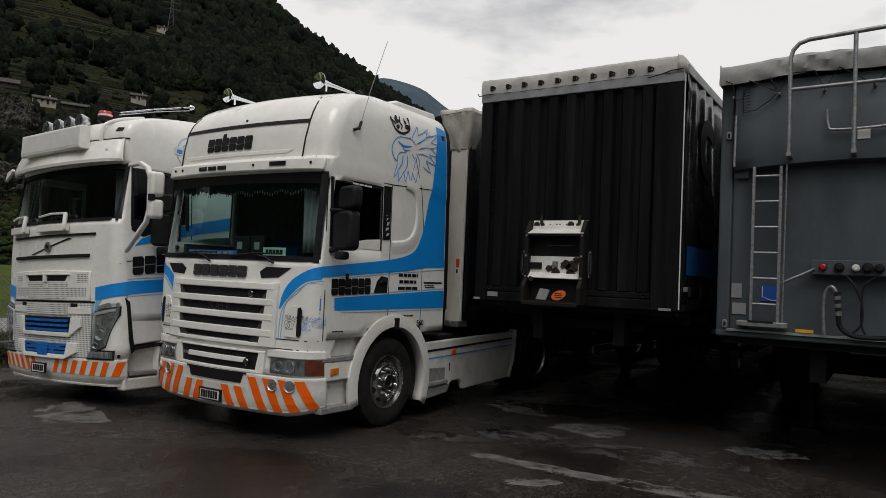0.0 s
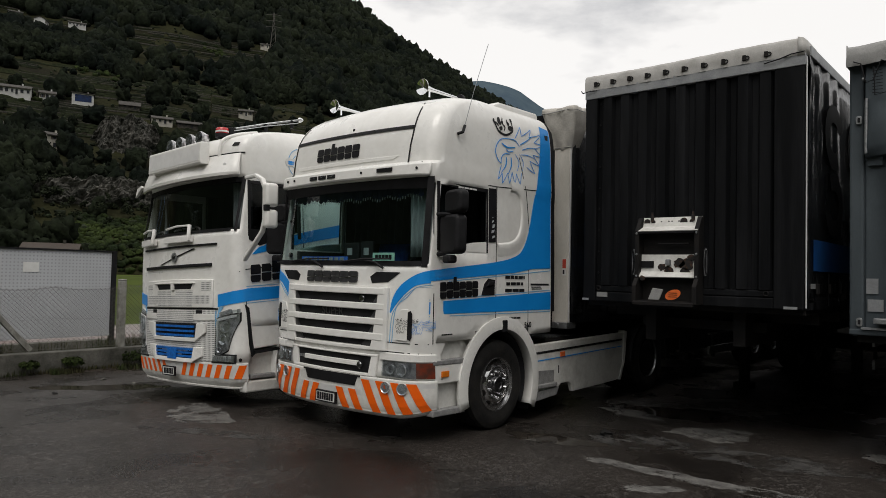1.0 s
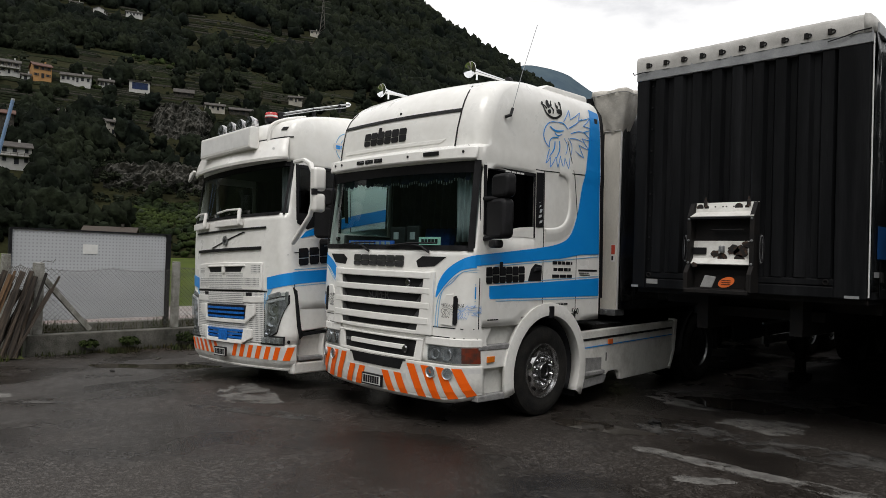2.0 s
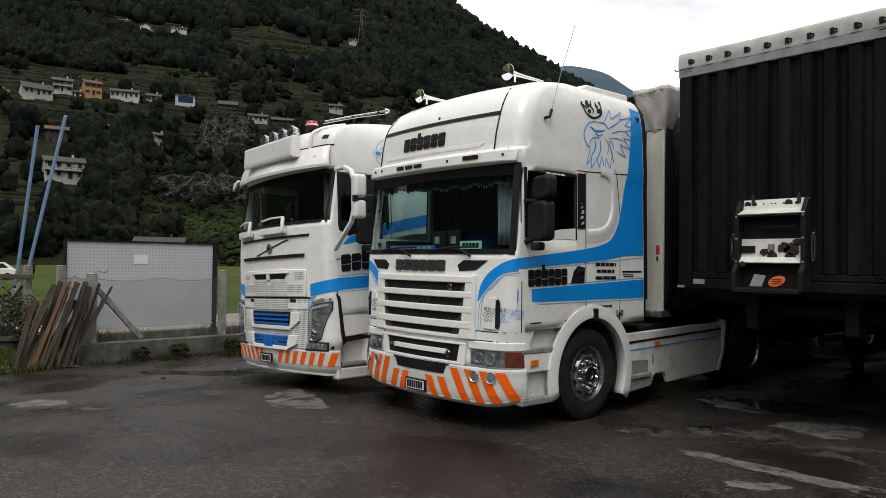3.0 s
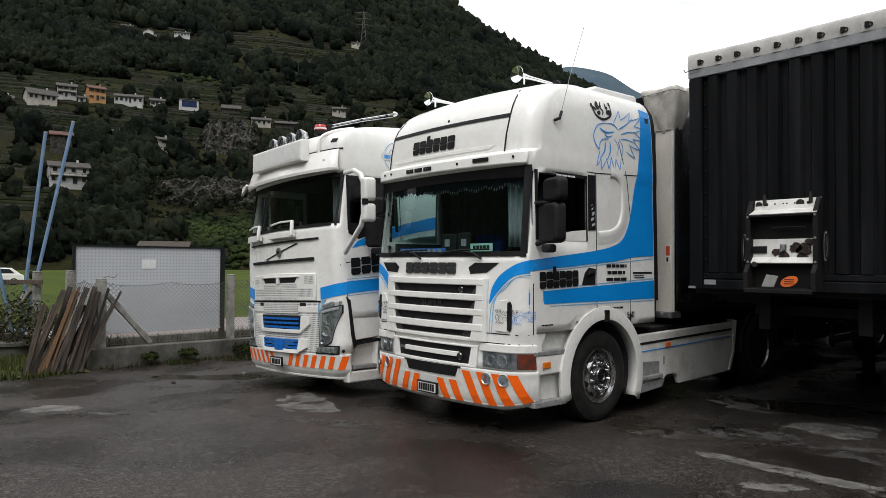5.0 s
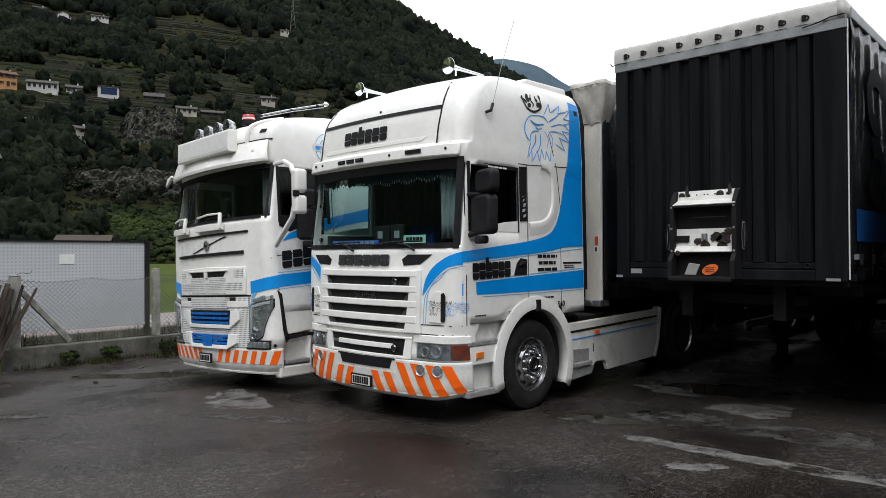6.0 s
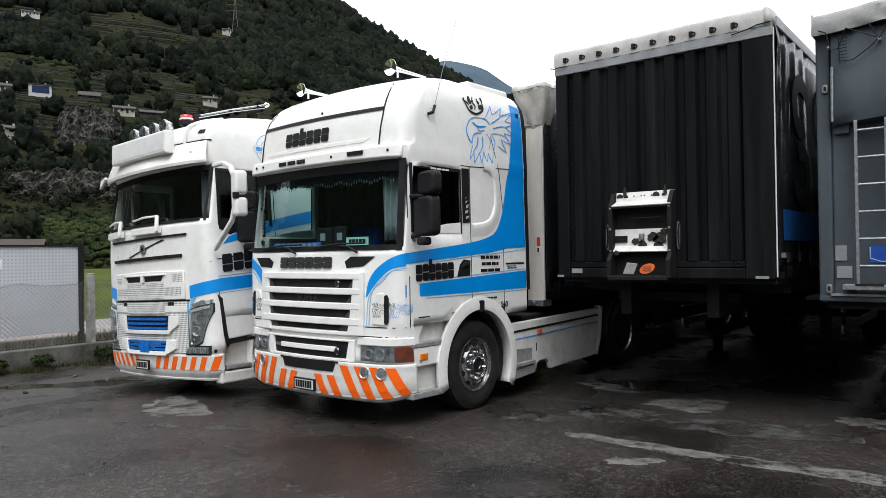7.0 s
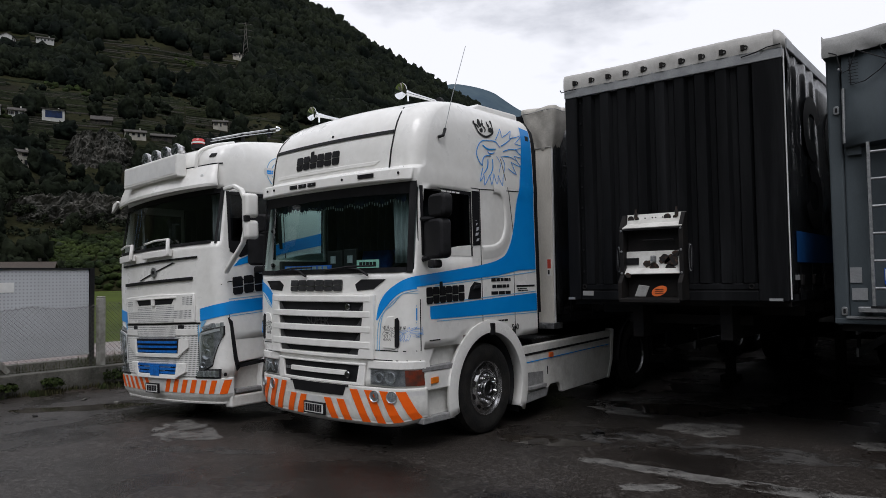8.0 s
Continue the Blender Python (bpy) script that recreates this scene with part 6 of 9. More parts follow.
levels = [0.56, 0.70, 0.85, 1.0, 1.10, 1.20, 1.35, 1.50, 1.62, 1.75, 1.88, 2.0, 2.10, 2.18, 2.30, 2.50, 2.70, 2.78, 2.83, 2.89, 2.95, 3.02, 3.10, 3.16, 3.22, 3.27, 3.32, 3.36, 3.40, 3.44, 3.48, 3.51, 3.54, 3.56, 3.58, 3.595, 3.61, 3.63]
g = Geo()
rings = [VCAB.ring(z, cols) for z in levels]
nc = len(cols)
g.v = [p for ring in rings for p in ring]
for i in range(len(levels) - 1):
    zm = (levels[i] + levels[i + 1]) / 2
    for j in range(nc - 1):
        (ka, sa, va), (kb, sb, vb) = cols[j], cols[j + 1]
        is_side = ka == "s" and kb == "s" and sa == sb
        y = (rings[i][j][1] + rings[i][j + 1][1]) / 2
        if is_side and zm < 1.0 and y > 0.46:
            continue
        if 2.18 < zm < 2.83 and not is_side and "s" not in (ka, kb) and max(va if ka == "c" else 0, vb if kb == "c" else 0) <= 0.75:
            continue
        if is_side and 2.18 < zm < 2.78 and 0.45 < min(va, vb) and max(va, vb) < 1.19:
            continue
        g.f.append((i * nc + j, i * nc + j + 1, (i + 1) * nc + j + 1, (i + 1) * nc + j))
g.f.append(tuple((len(levels) - 1) * nc + j for j in range(nc)))
for i in range(3, len(levels) - 1):
    g.f.append((i * nc + nc - 1, i * nc, (i + 1) * nc, (i + 1) * nc + nc - 1))
part("cab_shell", g, M_WHITE, VO, smooth=32, solid=0.025)
us = [-1.16, -1.05, -0.8, -0.5, -0.25, 0, 0.25, 0.5, 0.8, 1.05, 1.16]
gl = part("windscreen", Geo().sheet([[VF(u, z, -0.012) for u in us] for z in span(2.15, 2.86, 7)]), M_SIDEGLASS2, VO, smooth=60)
gl.visible_shadow = False
part("windscreen_surround", band(VF, -1.17, 1.17, 2.84, lambda u: 2.775, 0.001, 0.008, 24), M_PLASTIC, VO)
part("windscreen_surround", band(VF, -1.17, 1.17, 2.20, 2.165, 0.001, 0.008, 24), M_PLASTIC, VO)
for s in (-1, 1):
    on = VR if s > 0 else VL
    part("pillar_cover", band(VF, s * 1.148, s * 1.168, 2.84, 2.16, 0.001, 0.008, 4), M_PLASTIC, VO)
    gl = part("door_window", Geo().sheet([[on(y, z, -0.012) for y in (0.44, 0.8, 1.2)] for z in (2.15, 2.5, 2.80)]), M_SIDEGLASS, VO, smooth=60)
    gl.visible_shadow = False
    part("door_glazing", patch(on, [(0.43, 2.06), (0.58, 1.99), (0.90, 2.10), (1.19, 2.19), (0.43, 2.19)], 0.0, 0.006), M_PLASTIC, VO, "black lower corner of the door window")
    fr = Geo()
    for a, b, z0, z1 in ((0.42, 0.46, 2.10, 2.80), (1.17, 1.22, 2.10, 2.80), (0.42, 1.22, 2.76, 2.80)):
        p = patch(on, [(a, z0), (b, z0), (b, z1), (a, z1)], 0.0, 0.005)
        fr.add(p.v, p.f)
    part("window_rubber", fr, M_PLASTIC, VO)
    # door outline and joints
    for a, b in (((0.385, 1.2), (0.385, 2.83)), ((0.385, 2.83), (1.25, 2.86)), ((1.26, 1.0), (1.26, 2.86)), ((0.30, 1.66), (0.385, 1.69)), ((0.385, 1.69), (1.26, 1.80))):
        d = Vector((b[0] - a[0], b[1] - a[1])).normalized() * 0.005
        p = patch(on, [(a[0] - d.y, a[1] + d.x), (a[0] + d.y, a[1] - d.x), (b[0] + d.y, b[1] - d.x), (b[0] - d.y, b[1] + d.x)], 0.0, 0.0025)
        part("panel_joint", p, M_PLASTIC, VO)
    # wide black joint round the entry step
    part("step_joint", patch(on, [(0.36, 1.27), (0.42, 1.22), (0.47, 0.80), (0.50, 0.66), (0.455, 0.62), (0.42, 0.78), (0.385, 1.16)], 0.002, 0.008), M_PLASTIC, VO, "broad black joint beside the door")
    part("step_door", Geo().prism([(0.44, 1.20), (0.48, 0.72), (1.2, 0.78), (1.2, 1.26)], "x", s * 1.14, s * 1.235), M_WHITE, VO, bevel=0.012)
    part("step_joint", patch(on, [(0.46, 0.70), (1.2, 0.76), (1.2, 0.72), (0.47, 0.66)], 0.002, 0.008), M_PLASTIC, VO)
    part("step_well", Geo().prism([(0.40, 0.30), (1.1, 0.30), (1.1, 0.74), (0.46, 0.68)], "x", s * 1.02, s * 1.15), M_WHITE_DIRTY, VO)
    part("step", Geo().box(s * 1.10, 0.46, 0.36, s * 1.235, 1.05, 0.41), M_GREYPLASTIC, VO, bevel=0.01)
    part("sill", Geo().prism([(0.38, 0.20), (1.1, 0.20), (1.1, 0.34), (0.38, 0.34)], "x", s * 1.10, s * 1.235), M_WHITE_DIRTY, VO, bevel=0.02)
    # bands and name
    part("blue_band", band(on, 0.385, 2.28, lambda y: 1.43 + 0.07 * y, lambda y: 1.275 + 0.075 * y, 0.001, 0.003, 8), M_BLUE, VO, "blue band along the cab side")
    part("blue_band", ribbon(on, [(0.56, 1.965), (0.9, 2.085), (1.3, 2.205), (2.28, 2.42)], [(0.47, 1.875), (0.9, 1.97), (1.3, 2.06), (2.28, 2.24)], 0.001, 0.003), M_BLUE, VO)
    ln = Geo()
    for f in (lambda y: 1.455 + 0.07 * y, lambda y: 1.25 + 0.075 * y):
        ribbon(on, [(y, f(y) + 0.005) for y in span(0.385, 2.28, 5)], [(y, f(y) - 0.004) for y in span(0.385, 2.28, 5)], 0.001, 0.002, ln)
    part("pinstripe", ln, M_BLUE_PALE, VO)
    part("blue_band", band(VCAB.wrap, s * 0.90, s * 1.40, lambda u: 1.385 + 0.164 * (abs(u) - 0.9), lambda u: 1.235 + 0.157 * (abs(u) - 0.9), 0.002, 0.003, 24), M_BLUE, VO)
    part("blue_band", ribbon(VF, [(s * 0.92, 1.24), (s * 0.90, 1.17), (s * 0.87, 1.06)], [(s * 1.00, 1.24), (s * 0.94, 1.17), (s * 0.885, 1.06)], 0.001, 0.003), M_BLUE_PALE, VO)
    glyph_row(on, *((0.44, 1.38) if s > 0 else (1.38, 0.44)), 1.53, 1.745, 6, M_BLACKFILM, VO, "company_name", tall=(2,), slope=0.10)
    # round emblem on the roof side
    g = Geo()
    for r0, r1 in ((0.20, 0.19), (0.13, 0.12)):
        ribbon(on, [(1.22 + r0 * math.cos(t), 3.10 + r0 * math.sin(t)) for t in [6.2832 * k / 32 for k in range(33)]], [(1.22 + r1 * math.cos(t), 3.10 + r1 * math.sin(t)) for t in [6.2832 * k / 32 for k in range(33)]], 0.003, 0.002, g)
    part("emblem", g, M_BLUE_PALE, VO, "pale blue ring emblem")
    part("emblem", patch(on, round_rect(0.98, 3.05, 1.46, 3.15, 0.04), 0.004, 0.002), M_WHITETAPE, VO)
    glyph_row(on, *((1.02, 1.42) if s > 0 else (1.42, 1.02)), 3.07, 3.12, 5, M_BLUE, VO, "company_name", off=0.007, thick=0.001, tall=(2,))
    # white mirrors on their arm
    mr = new("mirror_set")
    mr.parent = VO
    mr.matrix_basis = pose(1.38, 0.34, 0, 0, 0, -4) if s > 0 else pose(-1.20, 0.75, 0, 0, 0, -78)
    outer = [(-0.08, 2.82), (0.16, 2.82), (0.31, 2.75), (0.375, 2.64), (0.375, 2.23), (0.31, 2.10), (0.04, 1.89), (-0.10, 1.78)]
    inner = [(-0.08, 2.775), (0.14, 2.775), (0.275, 2.715), (0.335, 2.62), (0.335, 2.26), (0.278, 2.13), (0.02, 1.93), (-0.10, 1.84)]
    part("mirror_arm", Geo().sheet([[(s * x, -0.05, z) for x, z in outer], [(s * x, -0.05, z) for x, z in inner]], (0, 0.06, 0)), M_WHITE, mr, "white mirror arm", bevel=0.014)
    part("main_mirror", Geo().prism(round_rect(s * 0.405 - 0.06, 2.40, s * 0.405 + 0.06, 2.68, 0.045), "y", -0.06, 0.10), M_WHITE, mr, "white main mirror housing", bevel=0.03, smooth=40)
    part("wide_mirror", Geo().prism(round_rect(s * 0.405 - 0.052, 2.15, s * 0.405 + 0.052, 2.37, 0.045), "y", -0.06, 0.10), M_WHITE, mr, "white wide-angle mirror housing", bevel=0.03, smooth=40)
    part("mirror_back", Geo().prism(round_rect(s * 0.43 - 0.03, 2.35, s * 0.43 + 0.03, 2.42, 0.01), "y", -0.07, -0.02), M_PLASTIC, mr)
part("kerb_mirror", Geo().prism([(-1.02, 2.87), (-0.90, 2.91), (-0.88, 2.88), (-1.0, 2.79), (-1.07, 2.75)], "y", 0.08, 0.12), M_WHITE, VO, "white kerb mirror", bevel=0.01)

# bumper, spoiler and tape
bz = [0.265, 0.28, 0.31, 0.34, 0.44, 0.54, 0.56]
bu = span(-1.336, -1.07, 12) + span(-0.95, 0.95, 14) + span(1.07, 1.336, 12)
rows = [[VCAB.wrap(u * min(1, VCAB.at(z)[2] / 1.24), z, 0.004) for u in bu] for z in bz]
for row, z in zip(rows, bz):
    for s in (-1, 1):
        e = Vector((s * VCAB.at(z)[2], 0.42, z))
        row.insert(0 if s < 0 else len(row), e)
bumper = part("bumper", Geo().sheet(rows), M_WHITE_DIRTY, VO, "white front bumper with a low lip", smooth=40, solid=0.03)
part("spoiler_lip", Geo().sheet([[VCAB.wrap(u * 0.985, 0.27, o) + Vector((0, 0, z - 0.27)) for u in bu] for z, o in ((0.28, 0.002), (0.262, 0.010), (0.245, 0.004), (0.24, -0.04))]), M_WHITE_DIRTY, bumper, smooth=40, solid=0.012)
part("tape_ground", band(VCAB.wrap, -1.33, 1.33, 0.535, 0.370, 0.006, 0.002, 120), M_WHITETAPE, bumper)
for s in (-1, 1):
    for k in range(7):
        a, w, lean = 0.165 + k * 0.166, 0.086, 0.075
        if a + w + lean > 1.34:
            continue
        st = Geo()
        st.sheet([[VCAB.wrap(s * (a + (lean * (1 - f)) + w * i / 8), 0.533 - 0.161 * f, 0.011) for i in range(9)] for f in (0, 0.33, 0.67, 1)])
        part("orange_stripe", st, M_ORANGE, bumper)
pl = part("number_plate", Geo().box(-0.14, 0.052, 0.37, 0.14, 0.08, 0.47), M_PAPER, bumper, "white number plate in a black frame", bevel=0.004)
fr = Geo()
for a in ((-0.15, 0.049, 0.36, 0.15, 0.077, 0.372), (-0.15, 0.049, 0.468, 0.15, 0.077, 0.48), (-0.15, 0.049, 0.372, -0.138, 0.077, 0.468), (0.138, 0.049, 0.372, 0.15, 0.077, 0.468)):
    fr.box(*a)
part("plate_frame", fr, M_PLASTIC, pl)
bars = Geo()
for k in range(6):
    bars.box(-0.117 + k * 0.04, 0.0495, 0.385, -0.085 + k * 0.04, 0.0525, 0.455)
part("plate_bar", bars, M_BLACKFILM, pl)

# grille panels
up = part("upper_grille", band(VF, -0.83, 0.83, lambda u: 1.59 - 0.02 * abs(u), 1.225, 0.002, 0.022, 28), M_WHITE, VO, "white upper grille panel with perforations", bevel=0.01, smooth=35)
for x0, x1, z0, z1 in ((-0.78, -0.62, 1.46, 1.52), (0.62, 0.80, 1.44, 1.54), (-0.45, -0.06, 1.39, 1.44), (0.06, 0.45, 1.39, 1.44), (-0.44, 0.44, 1.235, 1.27), (-0.78, 0.78, 1.275, 1.385)):
    part("perforation", band(VF, x0, x1, z1, z0, 0.024, 0.002, 12), M_MESH, up)
for x0, x1 in ((-0.40, -0.04), (0.04, 0.40)):
    s = 1 if x0 > 0 else -1
    part("intake", patch(VF, [(x0, 1.46), (x1, 1.46), (x1 + (0.05 if s > 0 else 0), 1.525), (x0 - (0.05 if s < 0 else 0), 1.525)], 0.025, 0.004), M_PLASTIC, up)
part("intake_frame", band(VF, -0.50, 0.50, 1.545, 1.53, 0.024, 0.02, 12), M_WHITE, up, bevel=0.004)
part("intake_frame", band(VF, -0.035, 0.035, 1.535, 1.45, 0.024, 0.02, 3), M_WHITE, up)
lo = part("lower_grille", band(VF, -0.86, 0.86, 1.20, lambda u: 0.56 + 0.02 * abs(u), 0.002, 0.012, 28), M_MESH, VO, "white perforated lower grille")
part("grille_split", band(VF, -0.9, 0.9, 1.222, 1.203, 0.002, 0.006, 24), M_PLASTIC, VO)
for x0, x1 in ((-0.62, -0.50), (0.50, 0.62)):
    part("tow_cover", band(VF, x0, x1, 1.195, 1.15, 0.014, 0.004, 3), M_PLASTIC, lo)
part("grille_top", band(VF, -0.86, 0.86, 1.15, 1.07, 0.012, 0.012, 24), M_WHITE, lo, bevel=0.006)
part("perforation", band(VF, -0.46, 0.46, 1.20, 1.055, 0.025, 0.002, 12), M_MESH, lo)
for zt, zb, w in ((1.03, 0.80, 0.72), (0.735, 0.54, 0.66)):
    frame_part = Geo()
    ribbon(VF, [(-w, zt), (-w + 0.18, zt)], [(-w + 0.01, zt - 0.11), (-w + 0.22, zb)], 0.014, 0.03, frame_part)
    ribbon(VF, [(w - 0.18, zt), (w, zt)], [(w - 0.22, zb), (w - 0.01, zt - 0.11)], 0.014, 0.03, frame_part)
    band(VF, -w + 0.2, w - 0.2, zb + 0.05, zb, 0.014, 0.03, 14, frame_part)
    part("slot_frame", frame_part, M_WHITE, lo, "white moulded slot surround", bevel=0.006)
    part("slot", band(VF, -w + 0.19, w - 0.19, zt, zb + 0.045, 0.014, 0.004, 14), M_PLASTIC, lo, "black radiator slot")
    for k in range(3):
        z = zb + 0.06 + k * (zt - zb - 0.06) / 3
        part("slot_bar", band(VF, -0.47, 0.47, z + 0.028, z, 0.018, 0.02, 12), M_BLUE_SLOT, lo, "blue-tinted slot bar")
part("blue_plate", band(VF, -0.11, 0.11, 0.70, 0.57, 0.04, 0.008, 3), M_BLUE_SLOT, lo, "small blue plate in the lower slot", bevel=0.004)
# dark trim bars, diagonal line and badge
for zt, zb, w in ((2.015, 1.990, 0.88), (1.768, 1.728, 0.80)):
    part("trim_bar", band(VF, -w - 0.08, w, lambda u: zt + 0.03 * (u + w) * 0.2, lambda u: zb + 0.03 * (u + w) * 0.2, 0.002, 0.02, 20), M_PLASTIC, VO, "dark gloss trim bar", bevel=0.006)
part("diagonal_bar", ribbon(VF, [(-0.42, 1.785), (0.0, 1.88), (0.42, 1.975)], [(-0.36, 1.785), (0.03, 1.872), (0.46, 1.968)], 0.002, 0.01), M_PLASTIC, VO)
p = VF(0.0, 1.875)
part("badge", Geo().lathe([(0.032, -0.012), (0.032, 0.0), (0.062, 0.0), (0.062, -0.012)], "y", 24, closed=True), M_STEEL, VO, "round metal badge", smooth=40, matrix=pose(p.x, p.y - 0.012, p.z))
part("badge", Geo().box(-0.034, -0.014, -0.016, 0.034, -0.006, 0.016), M_PLASTIC, VO, matrix=pose(p.x, p.y - 0.012, p.z))
# headlamps and fog lamps
for s in (-1, 1):
    def lamp_top(u):
        return min(0.66 + (abs(u) - 0.86) * 11.0, 1.10 + (abs(u) - 0.90) * 0.19)

    def lamp_low(u):
        v = abs(u)
        return 0.655 if v < 0.94 else 0.655 + (v - 0.94) * 0.42 if v < 1.08 else 0.714 + (v - 1.08) * 2.6

    part("headlamp_bezel", band(VF, s * 0.862, s * 1.222, lambda u: lamp_top(u) + 0.010, lambda u: lamp_low(u) - 0.014, 0.001, 0.006, 24), M_PLASTIC, VO, "black headlamp bezel")
    hl = part("headlamp", band(VF, s * 0.872, s * 1.212, lamp_top, lamp_low, 0.004, 0.01, 24), M_LAMPDARK, VO, "slanted headlamp with a clear lens")
    for x, z, r_ in ((1.045, 0.99, 0.066), (1.0, 0.84, 0.058), (0.935, 0.715, 0.034)):
        p = VF(s * x, z)
        part("reflector", Geo().lathe([(0.0, 0.02), (r_ * 0.5, 0.015), (r_, -0.004), (r_ * 1.1, -0.002), (r_ * 1.1, 0.02)], "y", 18), M_REFLECTOR, hl, smooth=50, matrix=pose(p.x, p.y - 0.022, p.z, 0, 0, s * 22))
    part("daytime_strip", band(VF, s * 0.91, s * 1.19, lambda u: lamp_top(u) - 0.012, lambda u: lamp_top(u) - 0.042, 0.014, 0.008, 10), M_WHITETAPE, hl)
    part("daytime_strip", patch(VF, [(s * 0.905, 1.07), (s * 0.93, 1.07), (s * 0.90, 0.70), (s * 0.88, 0.70)], 0.014, 0.008), M_WHITETAPE, hl)
    part("lens", band(VF, s * 0.872, s * 1.212, lamp_top, lamp_low, 0.034, 0.003, 24), M_LAMPGLASS, hl, smooth=40)
    part("indicator_strip", patch(VF, [(s * 0.92, 1.165), (s * 1.10, 1.21), (s * 1.215, 1.215), (s * 1.215, 1.165), (s * 1.10, 1.15), (s * 0.95, 1.125)], 0.002, 0.012), M_REFLECTOR, VO, bevel=0.003)
    part("lens", patch(VF, [(s * 0.93, 1.16), (s * 1.10, 1.20), (s * 1.21, 1.205), (s * 1.21, 1.172), (s * 1.10, 1.158), (s * 0.955, 1.132)], 0.016, 0.003), M_LAMPGLASS, VO)
    fog = part("fog_lamp", band(VF, s * 0.80, s * 1.19, 0.665, lambda u: 0.555, 0.002, 0.010, 12), M_PLASTIC, VO, "black fog lamp unit")
    part("lamp_chamber", band(VF, s * 0.825, s * 1.17, 0.648, lambda u: 0.572, 0.012, 0.004, 12), M_LAMPDARK, fog)
    for k in range(4):
        part("reflector", band(VF, s * (0.85 + 0.08 * k), s * (0.892 + 0.08 * k), 0.643, lambda u: 0.578, 0.016, 0.008, 3), M_REFLECTOR, fog, bevel=0.003)
    part("lens", band(VF, s * 0.825, s * 1.17, 0.648, lambda u: 0.572, 0.028, 0.003, 12), M_LAMPGLASS, fog, smooth=40)
    part("tow_plug", Geo().lathe([(0.0, -0.004), (0.022, -0.003), (0.022, 0.004)], "x", 12), M_PLASTIC, VO, matrix=pose(s * 1.247, 0.30, 0.60))
    part("scoop_line", patch(VF, [(s * 0.855, 1.19), (s * 0.875, 1.19), (s * 0.83, 0.58), (s * 0.815, 0.58)], 0.002, 0.006), M_BLUE_PALE, VO)
# white wiper blocks
for x0, x1 in ((-1.02, -0.52), (-0.22, 0.42)):
    wp = part("wiper", band(VF, x0, x1, 2.145, 2.055, 0.01, 0.05, 8), M_WHITE, VO, "white-painted wiper motor cover", bevel=0.012)
    a, b = VF(x1 - 0.02, 2.08, 0.07), VF(x1 - 0.05, 2.27, 0.05)
    part("wiper_arm", Geo().tube([a, a + Vector((0.01, 0, 0.06)), b], 0.026, 8), M_WHITE, wp, smooth=40)
    c = VF(x0 + 0.02, 2.25, 0.045)
    part("wiper_blade", Geo().tube([b, (b + c) / 2 + Vector((0, -0.02, 0.012)), c], 0.014, 8), M_WHITE, wp, smooth=40)
# visor, lamp box, spot lamps, beacon, horns
vis = Geo()
vs_rows = []
for z, o in ((3.135, 0.006), (3.12, 0.045), (2.99, 0.105), (2.885, 0.155), (2.85, 0.155), (2.838, 0.13)):
    vs_rows.append([VF(u, z, o * (1 - 0.25 * (abs(u) / 1.2) ** 4)) for u in span(-1.14, 1.14, 24)])
vis.sheet(vs_rows)
part("visor", vis, M_WHITE, VO, "white deep sun visor", smooth=22, solid=0.02)
for s in (-1, 1):
    p = VF(s * 0.98, 2.985, 0.092)
    part("visor_lamp", Geo().lathe([(0.0, -0.006), (0.026, -0.004), (0.03, 0.004)], "y", 18), M_WHITETAPE, VO, smooth=40, matrix=pose(p.x, p.y, p.z, 0, 0, s * 12))
    part("roof_vent", patch(VF, [(s * 0.99, 3.235), (s * 1.10, 3.23), (s * 1.11, 3.27), (s * 1.02, 3.28)], 0.002, 0.01), M_PLASTIC, VO, bevel=0.003)
    rail = smooth_chain([VF(s * 0.82, 3.10, 0.03), VF(s * 0.82, 3.22, 0.04), VF(s * 0.83, 3.33, 0.05), VF(s * 0.86, 3.42, 0.04), VF(s * 0.87, 3.49, 0.03)], 5)
    part("roof_rail", Geo().tube(rail, 0.022, 10), M_WHITE, VO, smooth=50)
part("visor_joint", band(VF, -1.17, 1.17, 3.145, 3.128, 0.004, 0.012, 30), M_PLASTIC, VO)
bx = part("lamp_box", Geo().prism([(0.06, 3.02), (0.05, 3.04), (0.06, 3.285), (0.075, 3.30), (0.17, 3.30), (0.185, 3.285), (0.185, 3.04), (0.17, 3.02)], "x", -0.63, 0.70), M_WHITE, VO, "white rectangular lamp box above the visor", bevel=0.012)
part("box_face", Geo().prism([(0.047, 3.06), (0.057, 3.265), (0.060, 3.265), (0.050, 3.06)], "x", -0.60, 0.67), M_WHITETAPE, bx)
for x in (-0.5, 0.38):
    part("box_bracket", Geo().box(x - 0.02, 0.20, 3.00, x + 0.02, 0.26, 3.11), M_STEEL, bx)
